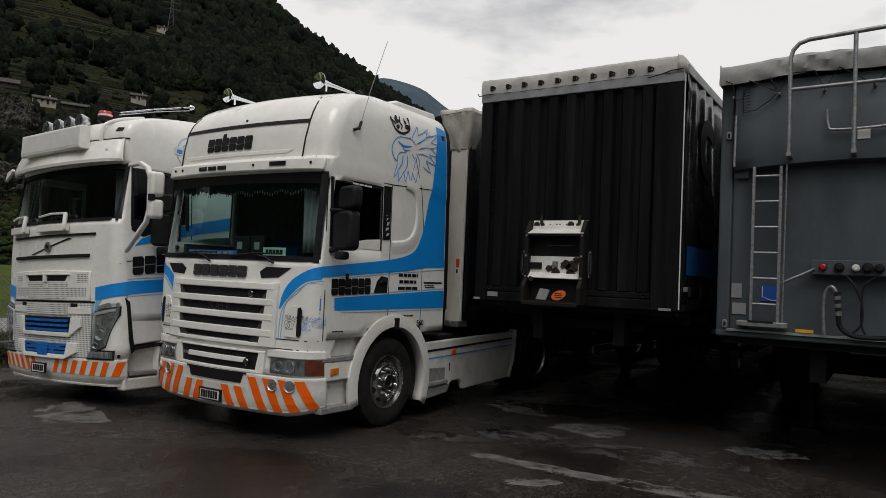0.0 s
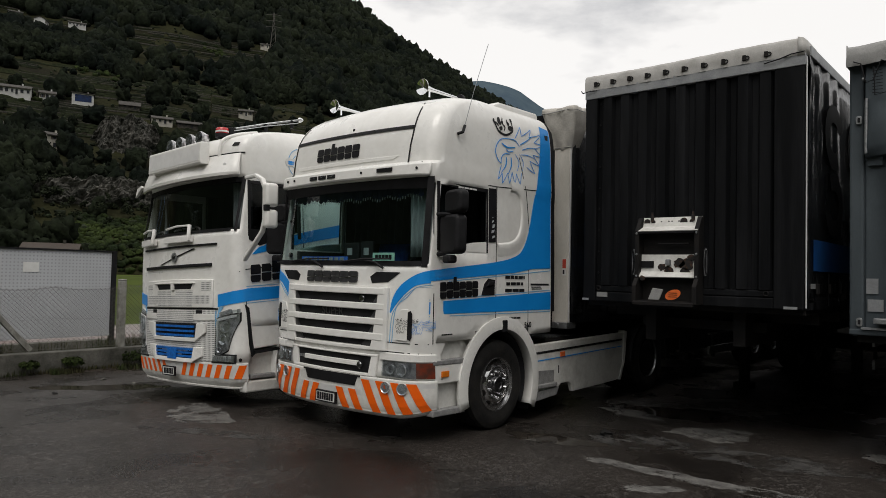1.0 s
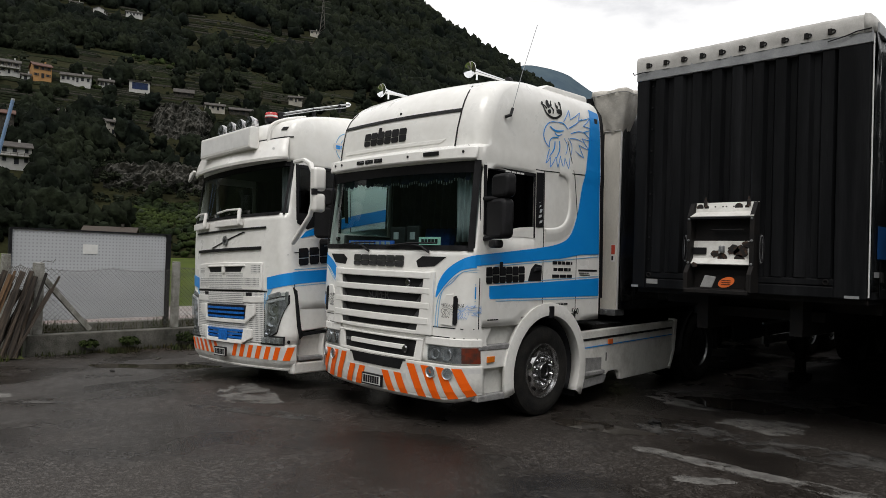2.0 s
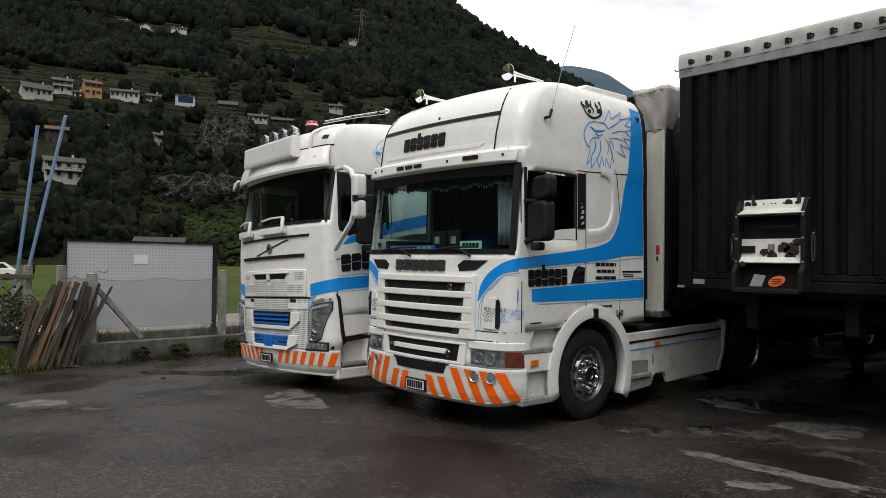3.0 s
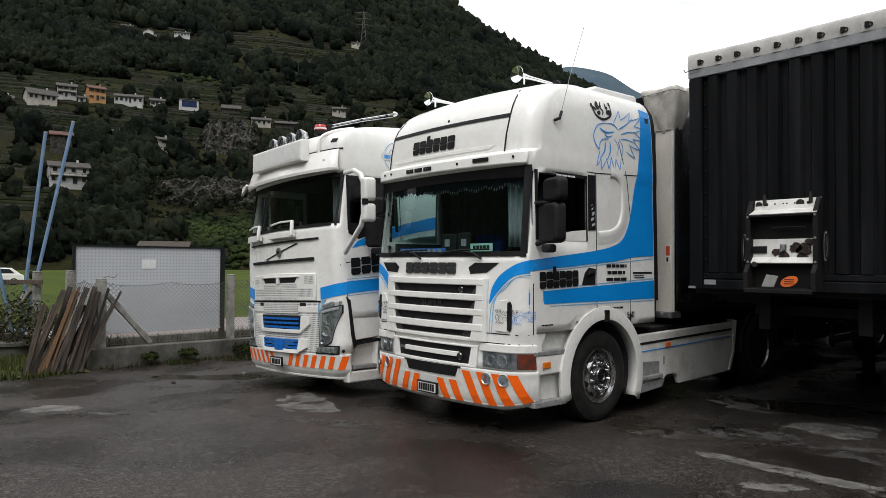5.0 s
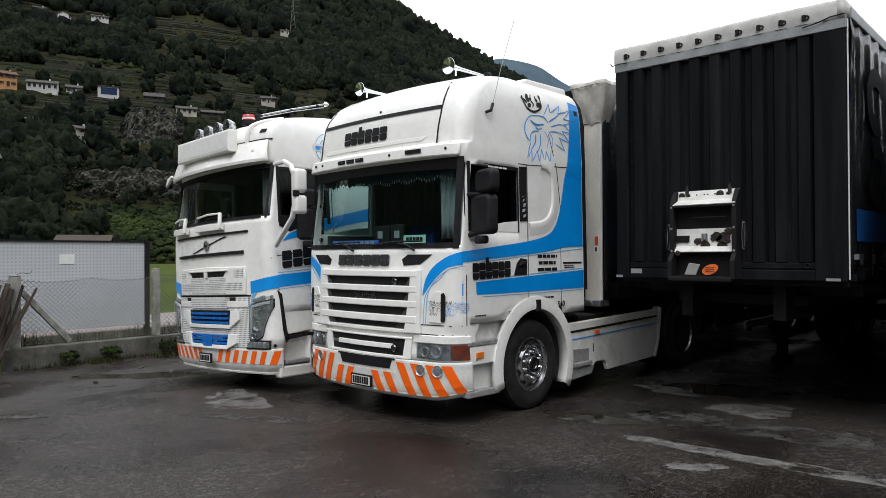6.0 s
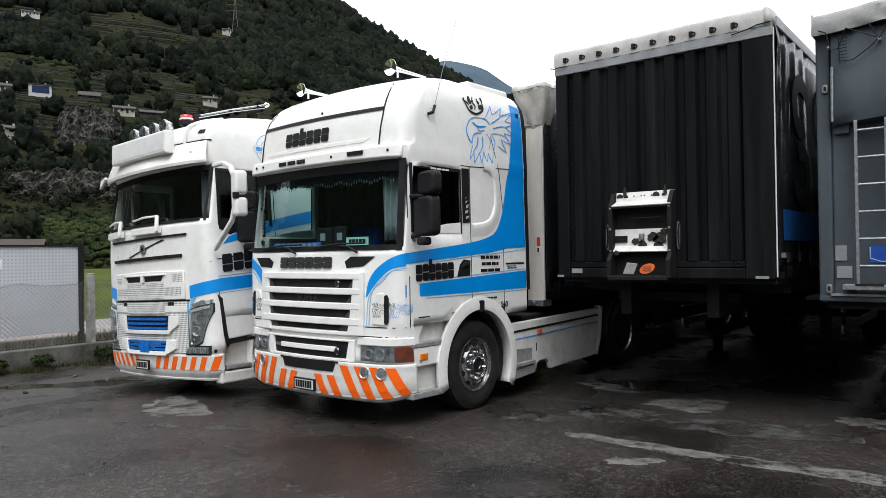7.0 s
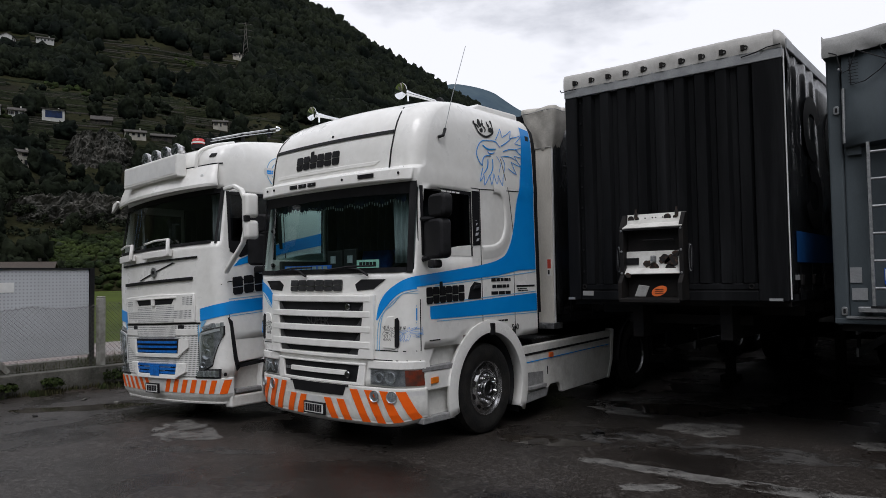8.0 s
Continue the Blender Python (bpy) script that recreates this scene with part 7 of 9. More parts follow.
for k in range(4):
    x = -0.33 + k * 0.25
    sp = new("spot_lamp")
    sp.parent = VO
    sp.matrix_basis = pose(x + 0.03, 0.20, 3.395) @ Matrix.Scale(0.80, 4)
    part("bowl", Geo().lathe([(0.105, -0.03), (0.112, 0.0), (0.10, 0.04), (0.085, 0.10), (0.03, 0.14), (0.0, 0.145)], "y", 22), M_LAMPBOWL, sp, smooth=50)
    part("lens", Geo().lathe([(0.0, -0.045), (0.06, -0.04), (0.105, -0.03)], "y", 22), M_LAMPGLASS, sp, smooth=60)
    part("bulb_cover", Geo().lathe([(0.0, -0.03), (0.03, -0.028), (0.035, -0.01)], "y", 14), M_REFLECTOR, sp, smooth=50)
    part("reflector", Geo().lathe([(0.0, 0.0), (0.05, -0.004), (0.09, -0.02), (0.10, -0.028)], "y", 22), M_REFLECTOR, sp, smooth=50)
    part("bracket", Geo().box(-0.015, -0.01, -0.13, 0.015, 0.02, -0.09), M_PLASTIC, sp)
bc = new("beacon")
bc.parent = VO
bc.matrix_basis = pose(0.47, 0.50, 3.445) @ Matrix.Scale(0.88, 4)
part("beacon_base", Geo().lathe([(0.0, 0.0), (0.10, 0.0), (0.10, 0.06), (0.0, 0.06)], "z", 20), M_PLASTIC, bc, smooth=40)
part("beacon_dome", Geo().lathe([(0.095, 0.06), (0.095, 0.13), (0.085, 0.145), (0.0, 0.15)], "z", 20), M_RED, bc, "red beacon dome", smooth=40)
part("beacon_band", Geo().lathe([(0.097, 0.075), (0.099, 0.075), (0.099, 0.10), (0.097, 0.10)], "z", 20, closed=True), M_WHITETAPE, bc)
part("roof_rod", Geo().tube([(0.52, 0.62, 3.575), (0.75, 0.98, 3.67), (0.98, 1.35, 3.75)], 0.013, 8), M_STEEL, VO, "polished rod along the roof edge", smooth=40)
part("roof_rod", Geo().tube([(0.56, 0.62, 3.545), (0.79, 0.98, 3.635), (1.0, 1.33, 3.70)], 0.006, 6), M_STEEL, VO, smooth=40)
part("rod_end", Geo().lathe([(0.0, -0.02), (0.032, -0.018), (0.036, 0.0), (0.022, 0.035), (0.0, 0.05)], "y", 16), M_CHROME, VO, smooth=50, matrix=pose(0.99, 1.36, 3.75, 0, 0, -32))
part("rod_foot", Geo().box(0.46, 0.56, 3.50, 0.56, 0.66, 3.59), M_PLASTIC, VO, bevel=0.015)
for x, y, z in ((0.75, 0.98, 3.62), (0.93, 1.27, 3.69)):
    part("rod_foot", Geo().box(x - 0.02, y - 0.02, z - 0.06, x + 0.02, y + 0.02, z + 0.05), M_PLASTIC, VO, bevel=0.006)
# inside
part("cab_floor", Geo().box(-1.15, 0.35, 1.45, 1.15, 2.25, 1.5), M_CABIN, VO)
part("rear_lining", Geo().box(-1.15, 2.2, 1.45, 1.15, 2.25, 3.3), M_CABIN, VO)
for s in (-1, 1):
    for y0, y1, z0, z1 in ((0.50, 1.18, 1.5, 2.17), (1.22, 2.2, 1.5, 2.88)):
        part("side_lining", Geo().box(s * 1.12 - 0.02, y0, z0, s * 1.12 + 0.02, y1, z1), M_CABIN, VO)
part("roof_lining", Geo().box(-1.13, 0.45, 2.88, 1.13, 2.2, 2.92), M_CABIN, VO)
part("dashboard", Geo().prism([(0.32, 1.5), (0.32, 2.10), (0.45, 2.18), (0.75, 2.14), (0.85, 1.9), (0.85, 1.5)], "x", -1.1, 1.1), M_CABIN, VO, bevel=0.02)
for x in (-0.6, 0.6):
    seat(VO, x, 1.1, 1.75, M_CABIN)
drape(VO, (0.80, 0.46), (1.13, 0.52), 2.20, 2.80, M_CURTAIN, 6, 0.02)
drape(VO, (-1.12, 1.3), (1.12, 1.3), 2.1, 2.85, M_CABIN, 16, 0.03)
drape(VO, (-1.10, 0.58), (-0.98, 0.5), 2.20, 2.80, M_CURTAIN, 3, 0.02)
part("steering_wheel", Geo().lathe([(0.21 + 0.018 * math.cos(t), 0.018 * math.sin(t)) for t in [6.283 * k / 10 for k in range(10)]], "z", 26, closed=True), M_PLASTIC, VO, smooth=60, matrix=pose(0.6, 0.95, 2.18, 35, 0, 0))
# chassis
for s in (-1, 1):
    part("chassis_rail", Geo().box(s * 0.38, 0.6, 0.68, s * 0.46, 6.0, 0.94), M_DARKSTEEL, VO)
    wheel(VO, s * 1.05, 1.42, 0.515, s, M_RIM)
    wheel(VO, s * 1.05, 5.1, 0.515, s, M_ALU, deep=True)
    part("wheel_arch", Geo().sheet([[(s * x, y, z) for y, z in arc(1.42, 0.5, 0.62, -20, 200, 20)] for x in (0.7, 1.24)]), M_WHITE, VO, smooth=40, solid=0.03)
    part("side_skirt", Geo().prism([(2.0, 0.25), (4.4, 0.25), (4.4, 0.92), (2.0, 0.92)], "x", s * 1.14, s * 1.2), M_WHITE_DIRTY, VO, bevel=0.02)
part("axle", Geo().box(-1.0, 1.35, 0.42, 1.0, 1.49, 0.56), M_DARKSTEEL, VO)
part("axle", Geo().box(-1.0, 5.02, 0.42, 1.0, 5.18, 0.60), M_DARKSTEEL, VO)
part("gearbox", Geo().box(-0.5, 0.45, 0.40, 0.5, 2.3, 1.4), M_DARKSTEEL, VO)


# ---- curtain-sided semi-trailer ----
TR = thing("semi_trailer", pose(0, 0, 0), "anthracite curtain-sided semi-trailer with ribbed front wall and white canvas roof edge", "trailer")
TX0, TX1, TY, TZ0, TZ1, TEND = 0.525, 2.845, 2.25, 1.43, 3.95, 15.8
# ribbed front wall
ribs = Geo()
pts = []
n_ribs = 9
pitch = (2.565 - 0.67) / n_ribs
for k in range(n_ribs):
    x = 0.67 + k * pitch
    pts += [(x, 0.045), (x + pitch * 0.30, 0.045), (x + pitch * 0.42, 0.0), (x + pitch * 0.80, 0.0), (x + pitch * 0.92, 0.045)]
pts.append((2.565, 0.045))
ribs.sheet([[(x, TY + d + 0.02, z) for x, d in pts] for z in (1.61, 2.3, 3.0, 3.735)])
part("front_wall", ribs, M_ANTHRACITE, TR, "dark ribbed steel front wall", solid=0.02)
part("corner_post", Geo().box(TX0, TY - 0.005, TZ0, 0.675, TY + 0.10, 3.74), M_ANTHRACITE, TR, bevel=0.012)
part("corner_post", Geo().box(2.565, TY - 0.005, TZ0, TX1 - 0.012, TY + 0.10, 3.74), M_ANTHRACITE, TR, bevel=0.012)
for k in range(9):
    part("rivet", Geo().lathe([(0.0, -0.004), (0.012, -0.002), (0.012, 0.004)], "y", 8), M_PLASTIC, TR, matrix=pose(2.54, TY + 0.035, 1.75 + k * 0.24))
    part("rivet", Geo().lathe([(0.0, -0.004), (0.012, -0.002), (0.012, 0.004)], "y", 8), M_PLASTIC, TR, matrix=pose(0.695, TY + 0.035, 1.75 + k * 0.24))
part("lower_rail", Geo().box(0.675, TY, 1.43, 2.565, TY + 0.12, 1.535), M_ANTHRACITE, TR, bevel=0.01)
part("lower_rail", Geo().box(0.675, TY + 0.01, 1.54, 2.565, TY + 0.12, 1.605), M_ANTHRACITE, TR, bevel=0.01)
for x in (0.72, 2.50):
    part("rail_ring", Geo().lathe([(0.022 + 0.006 * math.cos(t), 0.006 * math.sin(t)) for t in [6.283 * k / 6 for k in range(6)]], "y", 14, closed=True), M_DARKSTEEL, TR, matrix=pose(x, TY + 0.002, 1.575))
part("rail_label", Geo().box(0.70, TY - 0.006, 1.48, 0.83, TY - 0.001, 1.532), M_TARP_GREY, TR)
part("marker_lamp", Geo().box(0.52, TY - 0.012, 1.435, 0.60, TY - 0.004, 1.46), M_GREYRAIL, TR)
part("marker_lamp", Geo().box(2.66, TY - 0.012, 1.435, 2.78, TY - 0.004, 1.46), M_GREYRAIL, TR)
part("top_rail", Geo().box(TX0 - 0.005, TY - 0.012, 3.735, TX1, TY + 0.10, 3.845), M_GREYRAIL, TR, "grey aluminium top rail", bevel=0.006)
# white canvas edge with loops
cv = Geo()
xs = span(TX0 - 0.01, TX1 - 0.06, 60)
cv.sheet([[(x, TY - 0.016 + d + 0.004 * math.sin(x * 31 + z * 9) + 0.003 * math.sin(x * 77), z + 0.006 * math.sin(x * 3.0 + 1)) for x in xs] for z, d in ((3.83, 0.0), (3.90, -0.004), (3.97, 0.002), (4.0, 0.02), (4.015, 0.07), (4.02, 0.2))])
part("canvas_edge", cv, M_CANVAS_WHITE, TR, "off-white canvas edge laced over the roof", smooth=60)
cn = Geo()
cn.sheet([[(TX1 - 0.07, TY - 0.018, 4.01), (TX1 - 0.02, TY - 0.01, 3.995), (TX1 + 0.006, TY + 0.03, 3.97), (TX1 + 0.008, TY + 0.35, 3.96)], [(TX1 - 0.07, TY - 0.02, 3.83), (TX1 - 0.01, TY - 0.02, 3.83), (TX1 + 0.008, TY + 0.02, 3.83), (TX1 + 0.01, TY + 0.35, 3.86)]])
part("canvas_corner", cn, M_CANVAS_WHITE, TR, smooth=50, solid=0.008)
for k in range(10):
    x = 0.66 + k * 0.204
    lp = part("lacing_loop", Geo().box(x - 0.018, TY - 0.036, 3.865, x + 0.018, TY - 0.016, 3.92), M_DARKSTEEL, TR, bevel=0.004)
    part("loop_hole", Geo().lathe([(0.012, -0.004), (0.022, -0.004), (0.022, 0.004), (0.012, 0.004)], "y", 10, closed=True), M_PLASTIC, lp, matrix=pose(x + 0.028, TY - 0.026, 3.89))
part("lacing_cord", Geo().tube([(0.48, TY - 0.03, 3.84), (0.50, TY - 0.035, 3.81), (0.58, TY - 0.03, 3.822), (0.68, TY - 0.03, 3.818)], 0.006, 6), M_PLASTIC, TR)
part("lacing_cord", Geo().tube([(2.48, TY - 0.03, 3.80), (2.62, TY - 0.035, 3.82), (2.72, TY - 0.03, 3.85), (2.835, TY - 0.02, 3.86)], 0.006, 6), M_PLASTIC, TR)
roof = Geo()
roof.sheet([[(x, y, 3.96 + 0.02 * math.sin((x - TX0) / 2.5 * 3.14)) for x in span(TX0, TX1, 8)] for y in (TY + 0.15, 6, 10, TEND)])
part("roof_canvas", roof, M_CANVAS_WHITE, TR, smooth=40, solid=0.01)
# side curtains with folds near the corner, blue band, lettering and straps
for s, X in ((1, TX1), (-1, TX0)):
    ys = [TY + 0.06 + 0.035 * i for i in range(40)] + span(TY + 1.5, TEND, 30)
    zs = span(1.50, 3.84, 16)

    def bulge(y, z, X=X, s=s):
        near = math.exp(-(y - TY) / 0.5)
        top_f = max(0, (z - 2.6) / 1.3)
        return (X + s * (0.006 + 0.034 * near * top_f * math.sin((y - TY) * 34 + z * 5) * math.sin(z * 7 + 1.3) + 0.010 * top_f * math.sin((y - TY) * 18 + z * 1.5) + 0.006 * math.sin(y * 5.1 + z)), y, z)

    ct = part("side_curtain", Geo().sheet([[bulge(y, z) for y in ys] for z in zs]), M_CURTAINSIDE, TR, "glossy anthracite side curtain with creases", smooth=70, solid=0.004)
    on = lambda y, z, off=0.0, X=X, s=s: Vector((X + s * (0.022 + off), y, z))
    part("blue_panel", band(on, TY + 0.20, TEND - 0.1, 2.10, 1.80, 0.0, 0.002, 8), M_BLUE_DEEP, ct)
    for k in range(6):
        y0 = TY + 0.62 + k * 1.05
        for dy, dz in ((0.0, 0.42), (0.0, -0.42)):
            c = [(y0 + 0.42 + 0.36 * math.cos(radians(a)), 2.85 + dz * 0.85 + 0.30 * math.sin(radians(a))) for a in (range(20, 320, 20) if dz > 0 else range(200, 500, 20))]
            a_, b_ = [], []
            for i in range(len(c)):
                cx, cz = y0 + 0.42, 2.85 + dz * 0.85
                v = Vector((c[i][0] - cx, c[i][1] - cz))
                a_.append((cx + v.x * 0.60, cz + v.y * 0.52))
                b_.append((cx + v.x * 1.1, cz + v.y * 1.15))
            part("company_shape", ribbon(on, a_, b_, 0.0, 0.002), M_BLACKFILM, ct)
    part("corner_piping", Geo().tube([(X, TY + 0.03, 1.45), (X, TY + 0.03, 3.82)], 0.007, 8), M_WHITETAPE, TR, "white piping down the corner")
    part("side_rail", Geo().box(X - 0.03, TY + 0.1, 1.43, X + 0.01, TEND, 1.52), M_ANTHRACITE, TR)
    part("roof_side_rail", Geo().box(X - 0.05, TY + 0.1, 3.84, X + 0.02, TEND, 3.94), M_GREYRAIL, TR, bevel=0.008)
    for k in range(12):
        y = TY + 0.28 + k * 0.5
        st = part("strap", Geo().box(X + s * 0.024, y, 1.46, X + s * 0.030, y + 0.04, 1.78), M_ANTHRACITE, TR)
        part("buckle", Geo().box(X + s * 0.026, y - 0.012, 1.58, X + s * 0.05, y + 0.052, 1.68), M_DARKSTEEL, st, bevel=0.005)
    part("reflective_strip", band(on, TY + 0.1, TY + 0.35, 1.68, 1.63, 0.0, 0.002, 2), M_GREYRAIL, ct)
part("rear_wall", Geo().box(TX0, TEND - 0.04, 1.43, TX1, TEND, 3.95), M_ANTHRACITE, TR)
part("floor", Geo().box(TX0 + 0.02, TY + 0.1, 1.38, TX1 - 0.02, TEND, 1.44), M_DARKSTEEL, TR)
for x in (1.15, 2.10):
    part("chassis_rail", Geo().box(x, TY + 0.3, 1.02, x + 0.12, TEND - 0.2, 1.38), M_DARKSTEEL, TR)
for k in range(14):
    part("cross_member", Geo().box(TX0 + 0.05, 3.0 + k * 0.9, 1.26, TX1 - 0.05, 3.08 + k * 0.9, 1.38), M_DARKSTEEL, TR)
part("coupling_plate", Geo().box(1.0, 2.8, 1.16, 2.35, 4.2, 1.26), M_DARKSTEEL, TR)
for x in (0.85, 2.40):
    lg = part("landing_leg", Geo().box(x, 6.6, 0.10, x + 0.13, 6.73, 1.3), M_DARKSTEEL, TR, bevel=0.01)
    part("leg_foot", Geo().box(x - 0.06, 6.52, 0.0, x + 0.19, 6.81, 0.10), M_DARKSTEEL, lg, bevel=0.01)
for s, X in ((1, TX1 - 0.18), (-1, TX0 + 0.18)):
    for y in (10.2, 11.5, 12.8):
        wheel(TR, X, y, 0.51, s, M_STEEL, width=0.36)
for y in (10.2, 11.5, 12.8):
    part("axle", Geo().box(TX0 + 0.3, y - 0.06, 0.45, TX1 - 0.3, y + 0.06, 0.57), M_DARKSTEEL, TR)
for X in (TX0 + 0.05, TX1 - 0.08):
    part("side_guard", Geo().box(X, 6.0, 0.55, X + 0.03, 9.3, 0.67), M_STEEL, TR)
    part("side_guard", Geo().box(X, 6.0, 0.85, X + 0.03, 9.3, 0.97), M_STEEL, TR)
    for y in (6.2, 7.6, 9.1):
        part("guard_post", Geo().box(X - 0.02, y, 0.5, X + 0.02, y + 0.06, 1.4), M_DARKSTEEL, TR)
# coupling rack on the front wall
RK = new("coupling_rack")
RK.parent = TR
RK.matrix_basis = pose(0, TY, 0)
bx0, bx1 = 1.235, 1.875
for x in (bx0 - 0.02, bx1 - 0.02):
    part("side_plate", Geo().prism([(0.0, 1.44), (-0.20, 1.44), (-0.20, 1.62), (-0.14, 1.70), (-0.14, 2.20), (-0.05, 2.34), (0.0, 2.34)], "x", x, x + 0.045), M_DARKSTEEL, RK, bevel=0.004)
    for z in (1.72, 1.95, 2.17):
        part("bolt", Geo().lathe([(0.0, -0.006), (0.012, -0.004), (0.014, 0.004)], "y", 8), M_STEEL, RK, matrix=pose(x + 0.022, -0.142, z))
part("tray", Geo().prism([(0.0, 1.44), (-0.22, 1.42), (-0.22, 1.45), (-0.20, 1.46), (0.0, 1.47)], "x", bx0, bx1), M_DARKSTEEL, RK)
part("back_plate", Geo().box(bx0, -0.03, 1.44, bx1, -0.01, 2.2), M_DARKSTEEL, RK)
lid = part("lid", Geo().prism([(-0.16, 2.195), (-0.15, 2.185), (-0.02, 2.235), (0.0, 2.34), (-0.012, 2.345), (-0.035, 2.245)], "x", bx0 + 0.02, bx1 + 0.02), M_WHITE_DIRTY, RK, "white bent steel lid with rust spots", bevel=0.003)
for x, w, h in ((1.30, 0.045, 0.05), (1.37, 0.03, 0.03), (1.70, 0.05, 0.05), (1.78, 0.025, 0.03)):
    part("rust_spot", Geo().prism(arc(x, 2.295, w * 0.8, 0, 340, 9), "y", -0.026, -0.016), M_RUST, lid)
for x in (1.36, 1.80):
    part("coupling_head", Geo().lathe([(0.0, 0.0), (0.018, 0.0), (0.018, 0.06), (0.011, 0.065), (0.011, 0.10), (0.0, 0.10)], "z", 12), M_RUST, RK, smooth=40, matrix=pose(x, -0.03, 2.30))
for x in (1.46, 1.54, 1.575, 1.65, 1.33, 1.75):
    part("drill_hole", Geo().lathe([(0.0, -0.002), (0.008, -0.002), (0.008, 0.004)], "y", 8), M_PLASTIC, lid, matrix=pose(x, -0.024, 2.30 if x not in (1.33, 1.75) else 2.25))
part("inner_bar", Geo().box(bx0 + 0.03, -0.15, 2.17, bx1 - 0.02, -0.12, 2.19), M_PLASTIC, RK)
part("inner_rod", Geo().tube([(1.46, -0.09, 2.06), (1.78, -0.09, 2.06)], 0.010, 6), M_DARKSTEEL, RK)
pan = part("coupling_panel", Geo().prism([(-0.13, 1.715), (-0.12, 1.705), (-0.06, 1.76), (-0.045, 1.945), (-0.06, 1.95), (-0.075, 1.77)], "x", bx0 + 0.01, bx1), M_WHITE_DIRTY, RK, "rust-stained white coupling panel", bevel=0.003)
for cx, cz, w in ((1.32, 1.845, 0.0), (1.49, 1.82, 0.045), (1.565, 1.79, 0.05), (1.68, 1.86, 0.055), (1.76, 1.84, 0.07), (1.80, 1.92, 0.04), (1.30, 1.70, 0.03), (1.74, 1.77, 0.05)):
    if w == 0.0:
        part("opening", Geo().prism([(1.26, 1.81), (1.40, 1.81), (1.40, 1.88), (1.26, 1.88)], "y", -0.085, -0.06), M_PLASTIC, pan)
        continue
    rnd = random.Random(int(cx * 100))
    pts2 = [(cx + w * (1 + rnd.uniform(-0.25, 0.25)) * math.cos(t), cz + w * 0.85 * (1 + rnd.uniform(-0.25, 0.25)) * math.sin(t)) for t in [6.283 * k / 14 for k in range(14)]]
    dd = 0.0 if cz > 1.76 else -0.055
    part("rust_patch", Geo().prism(pts2, "y", -0.079 + dd, -0.060 + dd), M_RUST, pan)
part("coupling_head", Geo().lathe([(0.0, 0.0), (0.03, 0.0), (0.03, 0.05), (0.02, 0.06), (0.0, 0.06)], "z", 14), M_STEEL, RK, smooth=40, matrix=pose(1.565, -0.09, 1.84))
for x, s in ((bx0 - 0.035, -1), (bx1 + 0.045, 1)):
    for k in range(3):
        part("cable_loop", Geo().tube([(x + s * (0.012 * k + 0.028 * (1 - math.cos(t)) * 0.5), -0.06 - 0.01 * k, 1.87 + (0.15 - 0.012 * k) * math.sin(t)) for t in [6.283 * j / 18 for j in range(18)]], 0.006, 6, closed=True), M_STEEL if k == 1 else M_PLASTIC, RK, smooth=40)
gv = part("glove_rag", Geo().prism([(1.40, 1.478), (1.52, 1.475), (1.565, 1.585), (1.45, 1.60)], "y", -0.19, -0.175), M_TARP_GREY, RK, "grey-white rag lying in the tray", bevel=0.006)
gv.matrix_basis = pose(0, -0.02, 0.0)
part("orange_disc", Geo().prism([(1.665 + 0.08 * math.cos(t), 1.535 + 0.05 * math.sin(t) + 0.02 * math.cos(t)) for t in [6.283 * k / 24 for k in range(24)]], "y", -0.205, -0.198), M_LABELORANGE, RK, "orange oval sticker")
bars = Geo()
for k in range(3):
    bars.box(1.62, -0.208, 1.510 + k * 0.02, 1.71, -0.2055, 1.516 + k * 0.02)
part("text_bar", bars, M_PLASTIC, RK)

# ---- grey tipper trailer ----
TP = thing("tipper_trailer", pose(-0.035, 0, 0), "blue-grey tipper trailer with ladder, catwalk rail and grey tarpaulin", "trailer")
PX0, PX1, PY = 3.19, 5.70, 2.50
part("front_wall", Geo().box(PX0 + 0.20, PY + 0.06, 1.28, PX1 - 0.2, PY + 0.12, 3.72), M_TIPPER, TP, "blue-grey sheet steel front wall", bevel=0.006)
for a, b in ((PX0, PX0 + 0.12), (PX1 - 0.12, PX1)):
    part("corner_post", Geo().box(a, PY, 1.225, b, PY + 0.16, 3.80), M_TIPPER, TP, bevel=0.02)
for a, b in ((PX0 + 0.12, PX0 + 0.30), (PX1 - 0.30, PX1 - 0.12)):
    part("inner_post", Geo().box(a, PY + 0.03, 1.28, b, PY + 0.14, 3.75), M_TIPPER, TP, bevel=0.015)
part("head_panel", Geo().sheet([[(PX0 + 0.14 + (PX1 - PX0 - 0.28) * k / 10, PY + y, z + 0.10 * (1 - ((k - 5) / 5) ** 2) * (1 if z < 3.0 else 0) * 0.6) for k in range(11)] for z, y in ((2.84, 0.06), (2.86, -0.05), (2.95, -0.06), (3.70, -0.02))]), M_TIPPER, TP, "raised upper front panel", smooth=30, solid=0.02)
part("head_fold", Geo().sheet([[(PX0 + 0.14 + (PX1 - PX0 - 0.28) * k / 10, PY - 0.066, z + 0.06 * (1 - ((k - 5) / 5) ** 2)) for k in range(11)] for z in (2.875, 2.955)], (0, 0.01, 0)), M_TIPPER, TP, smooth=30)
part("bottom_rail", Geo().box(PX0, PY - 0.01, 1.222, PX1, PY + 0.14, 1.275), M_TIPPER, TP, bevel=0.01)
part("bottom_lip", Geo().box(PX0 + 0.1, PY - 0.03, 1.275, PX1 - 0.1, PY + 0.05, 1.295), M_GREYRAIL, TP)
